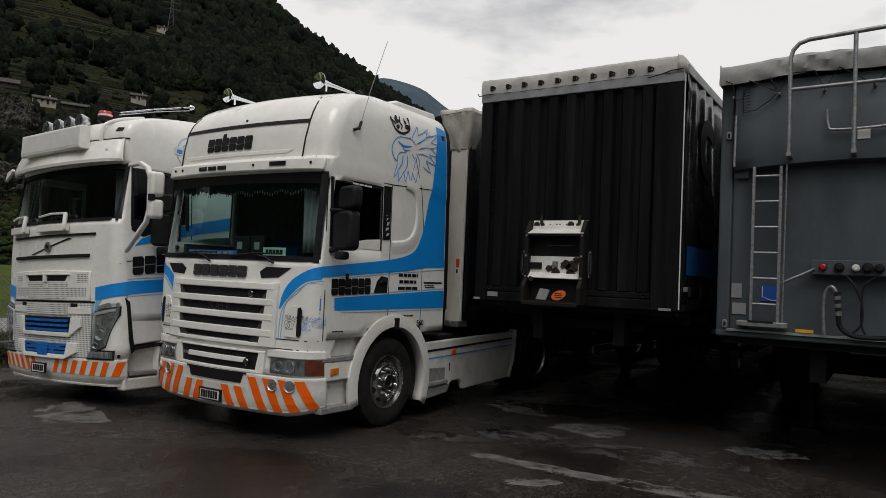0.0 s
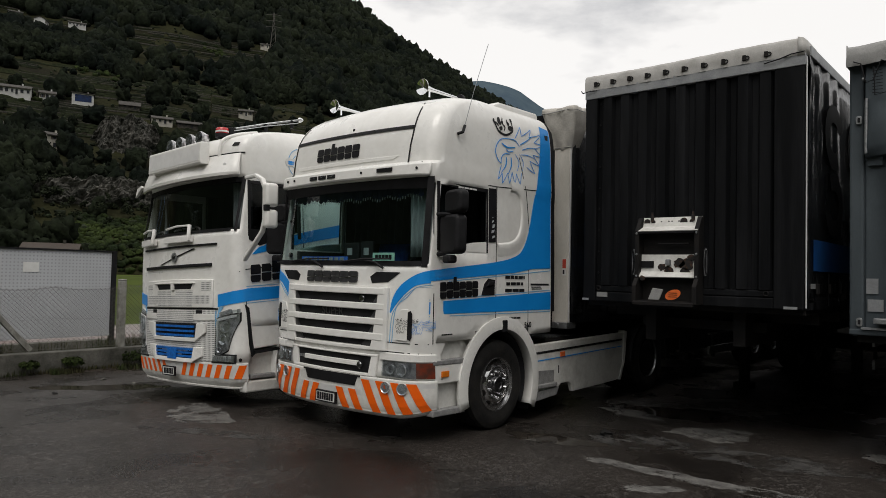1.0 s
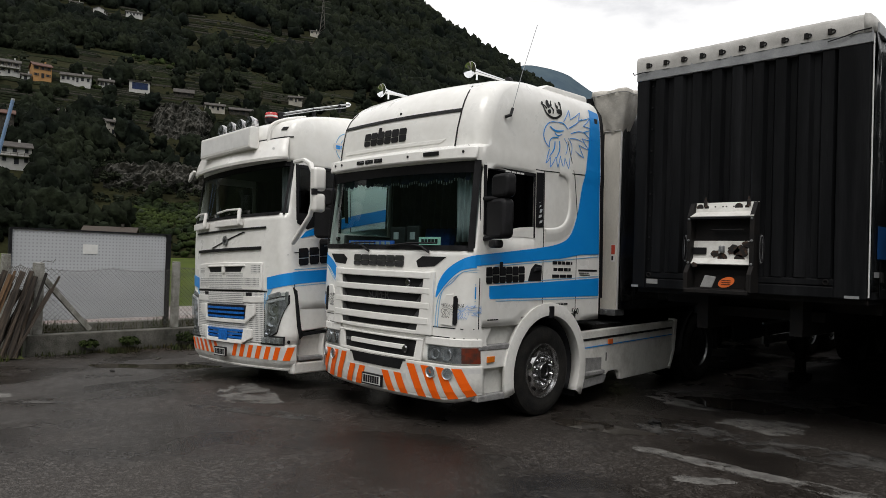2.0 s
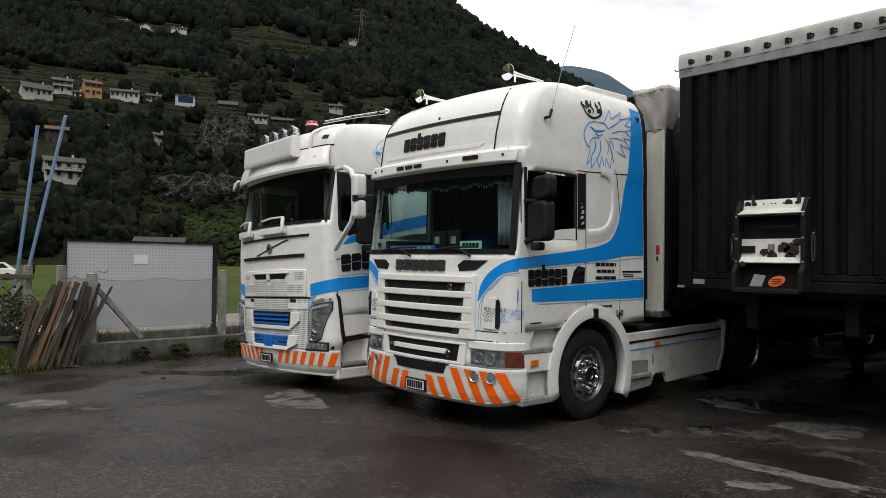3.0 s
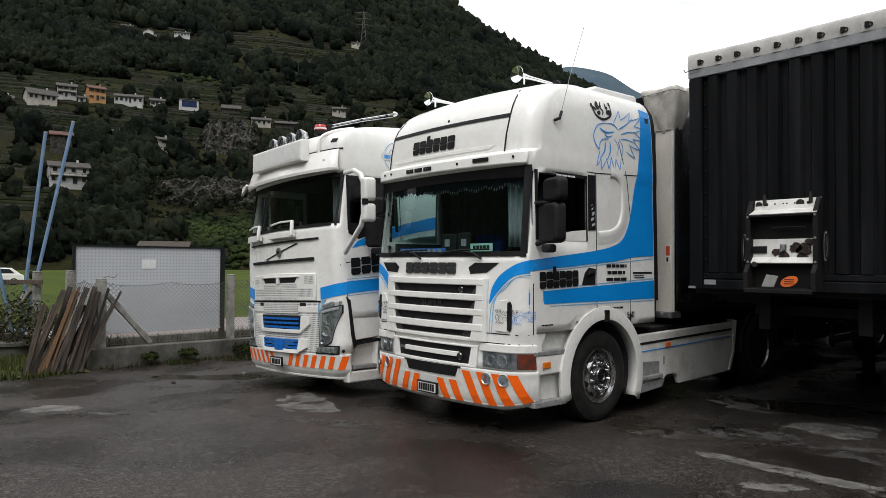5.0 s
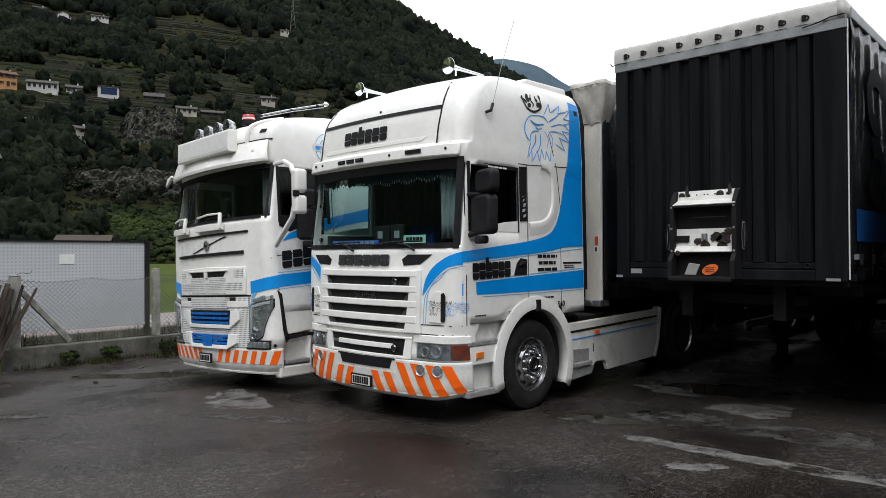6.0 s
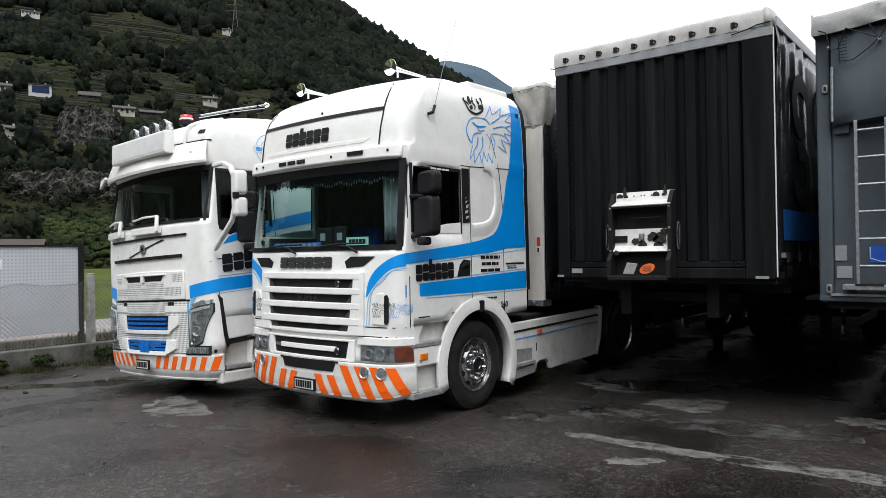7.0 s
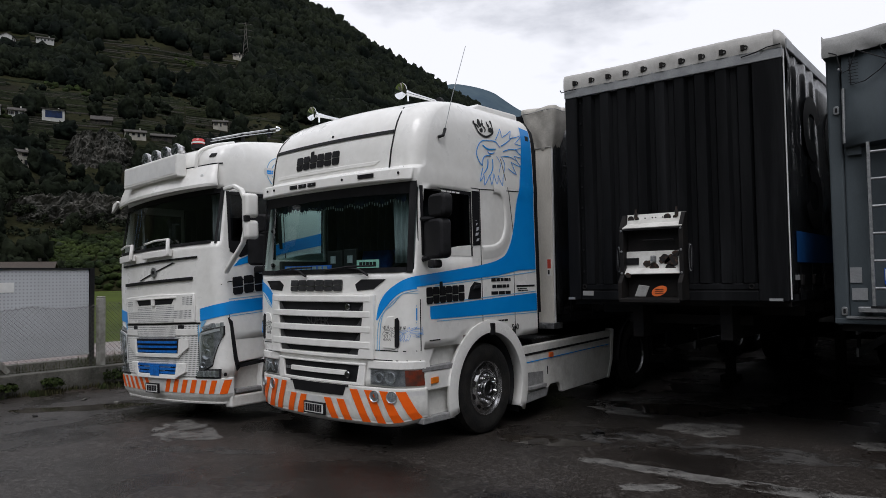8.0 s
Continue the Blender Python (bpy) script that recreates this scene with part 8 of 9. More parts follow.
for s, X in ((-1, PX0), (1, PX1)):
    part("side_wall", Geo().box(X if s < 0 else X - 0.06, PY + 0.16, 1.20, X + 0.06 if s < 0 else X, 11.5, 3.75), M_TIPPER, TP)
part("floor", Geo().box(PX0 + 0.05, PY + 0.1, 1.15, PX1 - 0.05, 11.5, 1.22), M_DARKSTEEL, TP)
part("rear_wall", Geo().box(PX0, 11.42, 1.2, PX1, 11.5, 3.75), M_TIPPER, TP)
# tarpaulin with creases
tp = Geo()
xs = span(PX0 - 0.012, PX1 + 0.012, 70)
rows = []
for z, y in ((3.70, -0.075), (3.74, -0.078), (3.80, -0.075), (3.86, -0.06), (3.90, -0.02), (3.93, 0.10), (3.97, 0.5), (4.0, 1.2)):
    rows.append([(x, PY + y - (0.018 * abs(math.sin(x * 9.0 + z * 22)) + 0.010 * math.sin(x * 23 + z * 40)) * (1 if z < 3.92 else 0.4), z + 0.012 * math.sin(x * 5.2) + 0.03 * math.sin((x - PX0) / 2.5 * 3.14)) for x in xs])
tp.sheet(rows)
part("tarpaulin", tp, M_TARP_GREY, TP, "creased grey tarpaulin tied over the body", smooth=50)
for X, s in ((PX0 - 0.012, -1), (PX1 + 0.012, 1)):
    g = Geo()
    g.sheet([[(X + s * 0.006 * math.sin(y * 7), y, z) for y in [PY - 0.075] + span(PY + 0.1, 11.5, 20)] for z in (3.70, 3.80, 3.90)])
    part("tarpaulin_side", g, M_TARP_GREY, TP, smooth=50, solid=0.006)
g = Geo()
g.sheet([[(x, y, 3.98 + 0.06 * math.sin((x - PX0) / 2.5 * 3.14)) for x in span(PX0 - 0.012, PX1 + 0.012, 8)] for y in (PY + 0.6, 5, 8, 11.5)])
part("tarpaulin_top", g, M_TARP_GREY, TP, smooth=50, solid=0.006)
# lacing
zig = [(3.24, 3.73), (3.30, 3.70), (3.34, 3.52), (3.40, 3.54), (3.46, 3.71), (3.70, 3.58), (3.64, 3.72), (3.72, 3.57), (3.82, 3.74), (4.02, 3.74), (4.10, 3.56), (4.22, 3.75), (4.50, 3.56), (4.65, 3.75)]
part("lacing_cord", Geo().tube([(x, PY - 0.10, z) for x, z in zig], 0.006, 6), M_PLASTIC, TP, "black tarpaulin cord")
part("lacing_cord", Geo().tube([(3.40, PY - 0.09, 3.66), (3.41, PY - 0.09, 3.40), (3.52, PY - 0.09, 3.42), (3.64, PY - 0.09, 3.50), (3.72, PY - 0.09, 3.58)], 0.005, 6), M_PLASTIC, TP)
for k in range(8):
    part("cord_tail", Geo().tube([(3.39, PY - 0.085, 3.62 - 0.028 * k), (3.47, PY - 0.088, 3.628 - 0.03 * k)], 0.003, 5), M_PLASTIC, TP)
for x in (3.32, 3.72, 4.10, 4.50):
    part("cord_hook", Geo().lathe([(0.0, -0.03), (0.014, -0.025), (0.014, 0.02)], "y", 10), M_STEEL, TP, matrix=pose(x, PY - 0.07, 3.56))
# ladder
for x in (3.52, 3.755):
    part("ladder_rail", Geo().box(x - 0.014, PY - 0.09, 1.33, x + 0.014, PY - 0.055, 2.865), M_STEEL, TP, "galvanised ladder rail", bevel=0.004)
for k in range(6):
    part("rung", Geo().tube([(3.52, PY - 0.072, 1.55 + k * 0.245), (3.755, PY - 0.072, 1.55 + k * 0.245)], 0.013, 8), M_STEEL, TP, smooth=40)
part("ladder_rod", Geo().tube([(3.79, PY - 0.06, 1.36), (3.80, PY - 0.06, 2.88)], 0.008, 6), M_STEEL, TP)
part("ladder_bracket", Geo().box(3.40, PY - 0.12, 1.335, 3.84, PY + 0.03, 1.385), M_STEEL, TP, bevel=0.006)
part("ladder_bracket", Geo().box(3.50, PY - 0.122, 1.372, 3.72, PY - 0.02, 1.392), M_PLASTIC, TP)
# grab handle, latch rings
part("grab_handle", Geo().tube([(3.34, PY + 0.03, 3.38), (3.34, PY - 0.07, 3.38), (3.335, PY - 0.07, 2.88), (3.335, PY + 0.03, 2.88)], 0.014, 8), M_STEEL, TP, smooth=40)
for x, z in ((3.27, 3.20), (3.275, 1.34)):
    part("lashing_ring", Geo().prism(round_rect(x - 0.025, z - 0.04, x + 0.025, z + 0.04, 0.02), "y", PY - 0.02, PY - 0.002), M_STEEL, TP, bevel=0.004)
    part("ring_hole", Geo().prism(round_rect(x - 0.010, z - 0.022, x + 0.010, z + 0.022, 0.009), "y", PY - 0.024, PY - 0.019), M_PLASTIC, TP)
part("bracket_plate", Geo().box(3.34, PY - 0.01, 2.77, 3.46, PY + 0.02, 2.90), M_TIPPER, TP, bevel=0.004)
# catwalk rail
rail = [(3.83, PY - 0.22, 2.95)] + [(3.83, PY - 0.22, z) for z in (3.4, 3.85)] + [(3.85, PY - 0.22, 3.92), (3.90, PY - 0.22, 3.975), (3.98, PY - 0.22, 4.0), (4.6, PY - 0.22, 4.03), (5.6, PY - 0.22, 4.03)]
part("catwalk_rail", Geo().tube(rail, 0.020, 10), M_STEEL, TP, "tubular grey catwalk rail", smooth=40)
part("catwalk_rail", Geo().tube([(3.83, PY - 0.22, 3.55), (5.6, PY - 0.22, 3.57)], 0.018, 10), M_STEEL, TP, smooth=40)
for x in (4.35, 4.95, 5.5):
    part("rail_post", Geo().tube([(x, PY - 0.22, 2.96), (x, PY - 0.22, 4.02)], 0.020, 10), M_STEEL, TP, smooth=40)
for x in (3.83, 4.35, 4.95, 5.5):
    part("post_foot", Geo().box(x - 0.02, PY - 0.24, 2.93, x + 0.02, PY - 0.04, 2.97), M_STEEL, TP)
part("step_bar", Geo().tube(smooth_chain([(4.13, PY - 0.12, 3.36), (4.14, PY - 0.12, 3.22), (4.20, PY - 0.12, 3.17), (4.60, PY - 0.12, 3.18), (4.66, PY - 0.12, 3.23), (4.67, PY - 0.12, 3.36)], 5), 0.013, 8), M_STEEL, TP, smooth=40)
part("label", Geo().box(4.37, PY - 0.085, 3.08, 4.47, PY - 0.078, 3.17), M_PAPER, TP)
# stickers, coupling board, hoses
part("label", Geo().box(3.325, PY + 0.018, 1.60, 3.42, PY + 0.027, 1.74), M_GREYRAIL, TP)
part("label", Geo().box(3.335, PY + 0.018, 1.44, 3.46, PY + 0.027, 1.55), M_GREYRAIL, TP)
lb = part("blue_label", Geo().box(3.59, PY + 0.048, 1.58, 3.73, PY + 0.057, 1.73), M_LABELBLUE, TP, "blue sticker with a white outline")
part("label_line", Geo().tube([(3.60, PY + 0.046, 1.72), (3.60, PY + 0.046, 1.62), (3.68, PY + 0.046, 1.59), (3.725, PY + 0.046, 1.59)], 0.004, 4), M_PAPER, lb)
part("yellow_reflector", Geo().box(3.90, PY - 0.02, 1.305, 4.05, PY - 0.004, 1.335), M_LABELYELLOW, TP)
bd = part("coupling_board", Geo().box(4.02, PY - 0.05, 1.85, 5.10, PY + 0.04, 1.985), M_TIPPER, TP, "grey board with couplings and sockets", bevel=0.006)
for x, mt, r_ in ((4.12, M_RED, 0.03), (4.25, M_PLASTIC, 0.038), (4.38, M_PAPER, 0.034), (4.47, M_PLASTIC, 0.042), (4.56, M_PLASTIC, 0.036), (4.72, M_STEEL, 0.035), (4.85, M_PLASTIC, 0.04)):
    part("socket", Geo().lathe([(0.0, -0.05), (r_ * 0.6, -0.05), (r_ * 0.7, -0.03), (r_, -0.025), (r_, 0.0), (0.0, 0.0)], "y", 16), mt, bd, smooth=40, matrix=pose(x, PY - 0.05, 1.92))
    part("socket_ring", Geo().lathe([(r_, -0.03), (r_ * 1.12, -0.028), (r_ * 1.12, 0.0), (r_, 0.0)], "y", 16, closed=True), M_PLASTIC, bd, matrix=pose(x, PY - 0.05, 1.92))
part("hose", Geo().tube(smooth_chain([(3.76, PY - 0.03, 1.75), (3.86, PY - 0.05, 1.80), (3.98, PY - 0.05, 1.86), (4.05, PY - 0.06, 1.90)], 5), 0.014, 8), M_STEEL, TP, smooth=40)
part("hose", Geo().tube(smooth_chain([(4.14, PY - 0.06, 1.30), (4.13, PY - 0.07, 1.55), (4.15, PY - 0.08, 1.70), (4.20, PY - 0.10, 1.74), (4.24, PY - 0.10, 1.66), (4.25, PY - 0.10, 1.52)], 6), 0.016, 8), M_STEEL, TP, smooth=40)
part("hose", Geo().tube(smooth_chain([(4.25, PY - 0.10, 1.52), (4.27, PY - 0.09, 1.38), (4.38, PY - 0.08, 1.31), (4.60, PY - 0.08, 1.31), (4.9, PY - 0.08, 1.35)], 6), 0.022, 8), M_PLASTIC, TP, smooth=40)
for k in range(6):
    part("hose_sleeve", Geo().lathe([(0.026, -0.02), (0.026, 0.02)], "z", 10), M_STEEL if k % 2 else M_PLASTIC, TP, matrix=pose(4.243 + 0.002 * k, PY - 0.10, 1.68 - 0.035 * k))
for x in (4.30, 4.55):
    part("cable", Geo().tube(smooth_chain([(x, PY - 0.05, 1.85), (4.40 + (x - 4.40) * 0.3, PY - 0.06, 1.76), (4.43, PY - 0.06, 1.60), (4.43, PY - 0.06, 1.42), (4.36 + (x - 4.3) * 0.4, PY - 0.06, 1.33)], 5), 0.010, 6), M_PLASTIC, TP, smooth=40)
# running gear
for x in (4.0, 4.75):
    part("chassis_rail", Geo().box(x, PY + 0.3, 0.82, x + 0.14, 11.2, 1.15), M_DARKSTEEL, TP)
for s, X in ((-1, PX0 + 0.19), (1, PX1 - 0.19)):
    for y in (7.6, 8.95, 10.3):
        wheel(TP, X, y, 0.51, s, M_STEEL, width=0.36)
for y in (7.6, 8.95, 10.3):
    part("axle", Geo().box(PX0 + 0.3, y - 0.06, 0.45, PX1 - 0.3, y + 0.06, 0.57), M_DARKSTEEL, TP)
for x in (3.75, 5.0):
    lg = part("landing_leg", Geo().box(x, 4.6, 0.08, x + 0.14, 4.74, 1.15), M_DARKSTEEL, TP, bevel=0.01)
    part("leg_foot", Geo().box(x - 0.08, 4.5, 0.0, x + 0.22, 4.84, 0.08), M_DARKSTEEL, lg)


# ---- stains and puddles on the asphalt ----
for a in ((-2.98, -0.48, 1.2, 0.72, -25, 1, M_DUST, "pale dried silt patch"), (-4.95, -2.80, 0.70, 0.55, 5, 2, M_DUST, ""), (-4.2, -2.6, 0.9, 0.22, 40, 3, M_DUSTFAINT, ""),
          (2.14, 0.58, 0.44, 0.22, 40, 4, M_DUST, ""), (0.62, 3.42, 0.9, 0.45, 0, 5, M_DUST, ""), (1.75, 2.95, 0.95, 0.62, 20, 6, M_DUST, ""), (3.55, 3.15, 0.7, 0.5, 30, 7, M_DUST, ""),
          (1.15, 4.4, 2.2, 1.4, 40, 8, M_DUSTFAINT, ""), (1.45, 2.05, 1.3, 0.7, 30, 9, M_DUSTFAINT, ""), (2.7, 2.2, 1.5, 0.6, 20, 10, M_DUSTFAINT, ""), (-2.0, -0.9, 1.6, 0.3, 30, 11, M_DUSTFAINT, "")):
    blot("dried_patch", *a)
for k, (x, y) in enumerate(((1.55, 1.06), (1.95, 1.08), (2.4, 1.07), (2.85, 1.10), (3.25, 1.14), (3.65, 1.18), (4.1, 1.22), (4.6, 1.26), (5.1, 1.30))):
    blot("worn_line", x, y, 0.66, 0.20 + 0.02 * k, 4, 30 + k, M_DUST, "worn pale line across the asphalt" if k == 0 else "", 0.003 + 0.0004 * (k % 3), 0.22)
blot("puddle", 0.64, 1.46, 0.95, 0.42, 18, 41, M_WATER, "small brown puddle", 0.005, 0.3)
blot("puddle", 1.12, 3.88, 1.45, 0.75, 30, 42, M_WATER, "puddle under the trailer", 0.006, 0.3)
blot("puddle", -6.25, -0.15, 2.0, 0.62, 38, 43, M_WATER, "shallow puddle along the wall", 0.004, 0.3)


def pebble(x, y, size, seed, mat, label):
    rnd = random.Random(seed)
    o = thing("stone", pose(x, y, ground_z(x, y) + size * 0.25, 0, 0, rnd.uniform(0, 180)), label, "stone", "stones on the yard")
    v = FINE[0][seed % 9] * [size, size * 0.6, size * 0.4]
    part("stone_body", Geo().add(v.tolist(), FINE[1].tolist()), mat, o, smooth=40)


for k, (x, y, size, mat) in enumerate(((0.95, 2.05, 0.085, M_RUBBER), (-6.35, 0.35, 0.035, M_POST), (-6.9, 0.9, 0.05, M_POST), (-7.4, 1.1, 0.05, M_CONCRETE), (-6.1, -0.9, 0.04, M_RUBBER), (-7.1, 0.2, 0.045, M_CONCRETE))):
    pebble(x, y, size, k, mat, "small dark clod lying on the asphalt" if mat is M_RUBBER else "small pale stone lying near the wall")


# ---- fence and what lies by it ----
FX = -8.57
wall = tagged(Geo().box(FX - 0.13, -1.42, -0.40, FX + 0.12, 14.0, 0.19).make("wall_1", M_CONCRETE, bevel=0.015), "low mossy concrete wall carrying the fence", "wall", kind="structure")
tagged(Geo().box(-13.2, -1.52, -0.40, FX - 0.13, -1.42, 0.05).make("wall_2", M_CONCRETE, bevel=0.01), "low concrete kerb running back from the wall", "wall", kind="structure")
tagged(Geo().box(-13.2, -30, -0.38, -12.9, 30, -0.10).make("kerb", M_CONCRETE, bevel=0.01), "concrete kerb along the lane", "kerb", kind="structure")


def post(x, y, z0, z1, label, w=0.055):
    p = thing("fence_post", pose(x, y, z0), label, "fence post", "fence posts")
    part("shaft", Geo().prism([(-w, -w), (w, -w), (w, w), (-w, w)], "z", 0, z1 - z0 - 0.03), M_POST, p, bevel=0.012)
    part("cap", Geo().prism([(-w, -w), (w, -w), (w, w), (-w, w)], "z", z1 - z0 - 0.03, z1 - z0), M_POST, p, bevel=0.02)
    return p


p = post(FX, -1.25, 0.19, 1.40, "grey concrete end post with a slanting brace", 0.075)
part("brace", Geo().prism([(-0.045, 0.0), (0.045, 0.0), (0.045, 0.09), (-0.045, 0.09)], "y", 0, 1.16), M_POST, p, bevel=0.008, matrix=pose(0, 0.06, 0.90, -50, 0, 0))
part("wire_hook", Geo().tube([(0, 0.0, 1.20), (0, 0.10, 1.24), (0, 0.22, 1.22), (0, 0.26, 1.28)], 0.006, 5), M_WIRE, p)
for y in (1.12, 3.6, 6.1):
    post(FX, y, 0.19, 1.46, "weathered grey concrete fence post", 0.062)
post(-10.0, -1.40, -0.34, 1.52, "grey concrete post behind the planks", 0.07)
post(-11.0, -1.75, -0.34, 1.50, "grey concrete post with a wooden rail", 0.07)
post(-12.2, -2.6, -0.34, 1.48, "grey concrete post with a wooden rail", 0.07)


def chain_link(name, a, b, z0, z1, pitch, label, sag=0.0):
    """Chain-link mesh between two points: crossed wires and line wires."""
    A, B = Vector(a), Vector(b)
    L, H = (B - A).length, z1 - z0
    d = (B - A).normalized()
    nrm = Vector((-d.y, d.x, 0))
    g = Geo()
    r = 0.0034
    for sgn in (1, -1):
        s = -H
        while s < L:
            p0, p1 = (s, 0.0), (s + H, H)
            lo, hi = max(0, -s), min(H, L - s)
            if hi > lo + 0.02:
                q0, q1 = (s + lo, lo), (s + hi, hi)
                if sgn < 0:
                    q0, q1 = (q0[0], H - q0[1]), (q1[0], H - q1[1])
                P = [A + d * q[0] + nrm * (0.002 * sgn) + Vector((0, 0, z0 + q[1] - sag * math.sin(math.pi * min(max(q[0] / L * 2 % 1, 0), 1)) * (q[1] / H))) for q in (q0, q1)]
                g.tube(P, r, 4)
            s += pitch
    for h in (0.02, 0.5, 0.98):
        g.tube([A + d * (L * k / 24) + Vector((0, 0, z0 + H * h - sag * math.sin(math.pi * (k / 12 % 1)) * h)) for k in range(25)], 0.003, 4)
    o = g.make(name, M_WIRE)
    return tagged(o, label, "fence mesh", kind="stuff")


chain_link("fence_mesh", (FX, -1.22, 0), (FX, 1.10, 0), 0.21, 1.33, 0.085, "rusty grey chain-link mesh between concrete posts", 0.05)
chain_link("fence_mesh", (FX, 1.14, 0), (FX, 6.0, 0), 0.21, 1.36, 0.085, "rusty grey chain-link mesh between concrete posts", 0.04)
chain_link("fence_mesh", (-10.0, -1.40, 0), (FX, -1.28, 0), 0.1, 1.36, 0.085, "sagging chain-link mesh between two posts", 0.06)
chain_link("fence_mesh", (-12.2, -2.6, 0), (-11.0, -1.75, 0), 0.05, 1.30, 0.10, "chain-link mesh overgrown with weeds", 0.0)
rl = thing("wooden_rail", pose(-11.6, -2.18, 1.28, 0, 0, 35), "grey weathered board nailed across two posts", "fence rail")
part("board", Geo().box(-1.1, -0.10, -0.035, 0.95, -0.06, 0.05), M_PLANK, rl, bevel=0.008)
rl = thing("wooden_rail", pose(-11.6, -2.18, 0.22, 0, 0, 35), "dark weathered board low on the fence", "fence rail")
part("board", Geo().box(-1.1, -0.10, -0.06, 0.95, -0.06, 0.05), M_PLANK, rl, bevel=0.008)
br = thing("brace_beam", pose(-11.05, -1.84, 1.15, 0, -48, 35), "grey concrete brace leaning on a post", "brace")
part("beam", Geo().box(-1.5, -0.05, -0.05, 0.0, 0.05, 0.05), M_POST, br, bevel=0.01)

# board on a frame
sb = thing("sign_board", pose(-10.4, 0, 0), "grey dotted sign board seen from behind with black frame", "sign board")
part("panel", Geo().box(-0.02, -1.22, 0.30, 0.02, 1.70, 1.99), M_DOTS, sb)
part("panel_margin", Geo().box(-0.025, -1.23, 0.245, 0.025, 1.71, 0.30), M_BOARD, sb)
part("frame_top", Geo().box(-0.05, -1.26, 1.99, 0.05, 1.80, 2.02), M_PLASTIC, sb)
part("frame_post", Geo().box(-0.05, 1.71, -0.34, 0.05, 1.80, 1.99), M_PLASTIC, sb)
part("frame_post", Geo().box(-0.05, -1.27, -0.34, 0.05, -1.225, 1.99), M_PLASTIC, sb)
part("paper", Geo().box(0.022, 0.02, 1.55, 0.028, 0.30, 1.74), M_PAPER, sb, "white sheet of paper stuck on the board")

# leaning planks
rnd = random.Random(8)
for k in range(27):
    y = -2.46 + k * 0.033
    L = rnd.choice((0.95, 1.2, 1.35, 1.45, 1.5)) + rnd.uniform(-0.1, 0.1)
    plk = thing("plank", pose(-8.22 - 0.02 * (k % 3) - 0.03 * rnd.random(), y, ground_z(-8.3, y) + 0.01, 0, -8 - rnd.uniform(0, 5), 0) @ pose(0, 0, 0, -22 - rnd.uniform(-8, 9), 0, rnd.uniform(-25, 25)),
                ("old orange-brown plank leaning against the fence" if k in (6, 8) else "old grey-brown plank leaning against the fence"), "plank", "planks leaning on the fence")
    w, t_ = rnd.uniform(0.016, 0.044), rnd.uniform(0.010, 0.024)
    part("board", Geo().box(-t_, -w, 0, t_, w, L), M_PLANK_ORANGE if k in (6, 8, 11) else M_PLANK, plk, bevel=0.004)

# blue poles in a concrete base
bs = thing("concrete_base", pose(-11.5, -2.05, -0.34), "round pale concrete base of the poles", "concrete base")
part("slab", Geo().lathe([(0.0, 0.0), (0.62, 0.0), (0.60, 0.40), (0.66, 0.41), (0.66, 0.47), (0.0, 0.47)], "z", 28), M_CONCRETE, bs, smooth=40)
for y0, z0, y1, z1, dx in ((-1.96, 0.13, -1.54, 4.32, 0.0), (-1.92, 0.13, -1.06, 4.58, 0.12), (-2.03, 0.13, -2.75, 3.6, 0.05)):
    pl = thing("pole", pose(-11.5 + dx, y0, z0), "pale blue painted steel pole set at a slant", "pole", "blue poles")
    part("shaft", Geo().tube([(0, 0, 0), (0, y1 - y0, z1 - z0)], 0.034, 12), M_POLEBLUE, pl, smooth=40)
    part("end_cap", Geo().tube([(0, (y1 - y0) * 0.995, (z1 - z0) * 0.995), (0, (y1 - y0) * 1.003, (z1 - z0) * 1.003)], 0.036, 12), M_STEEL, pl)


def grass(name, spots, n, seed, mat, label, tall=0.18):
    """Tufts of thin blades."""
    rnd = random.Random(seed)
    vs, fs = [], []
    for _ in range(n):
        x0, y0, x1, y1, zf = spots[rnd.randrange(len(spots))]
        x, y = rnd.uniform(x0, x1), rnd.uniform(y0, y1)
        z = zf(x, y)
        h, a, w = tall * rnd.uniform(0.35, 1.2), rnd.uniform(0, 6.28), rnd.uniform(0.006, 0.014)
        lx, ly = math.cos(a) * h * 0.5 * rnd.random(), math.sin(a) * h * 0.5 * rnd.random()
        k = len(vs)
        c, s = math.cos(a + 1.3) * w, math.sin(a + 1.3) * w
        vs += [(x - c, y - s, z), (x + c, y + s, z), (x + lx * 0.5 + c * 0.7, y + ly * 0.5 + s * 0.7, z + h * 0.6), (x + lx * 0.5 - c * 0.7, y + ly * 0.5 - s * 0.7, z + h * 0.6), (x + lx, y + ly, z + h)]
        fs += [(k, k + 1, k + 2, k + 3), (k + 3, k + 2, k + 4)]
    me = bpy.data.meshes.new(name)
    me.from_pydata(vs, [], fs)
    me.materials.append(mat)
    return tagged(new(name, me), label, "grass", kind="stuff")


low = lambda x, y: -0.34
verge = Geo()
verge.sheet([[(x, y, (-0.13 if x > -9.6 else -0.2) + 0.02 * math.sin(x * 5 + y * 7)) for x in span(-13, -8.2, 14)] for y in span(-12, -1.5, 20)])
tagged(verge.make("verge", M_VERGE, smooth=60), "rough grass verge beside the yard", "grass verge", kind="structure")
grass("grass", [(-11.5, -6.5, -8.05, -1.7, lambda x, y: -0.16)], 11000, 1, M_VERGE, "rough yellow-green grass on the verge", 0.12)
grass("weeds", [(-8.44, -1.3, -8.3, 3.5, ground_z), (-8.44, 0.9, -7.9, 2.4, ground_z), (-8.44, -0.2, -8.1, 0.3, ground_z)], 1200, 2, M_WEED, "weeds along the foot of the wall", 0.09)
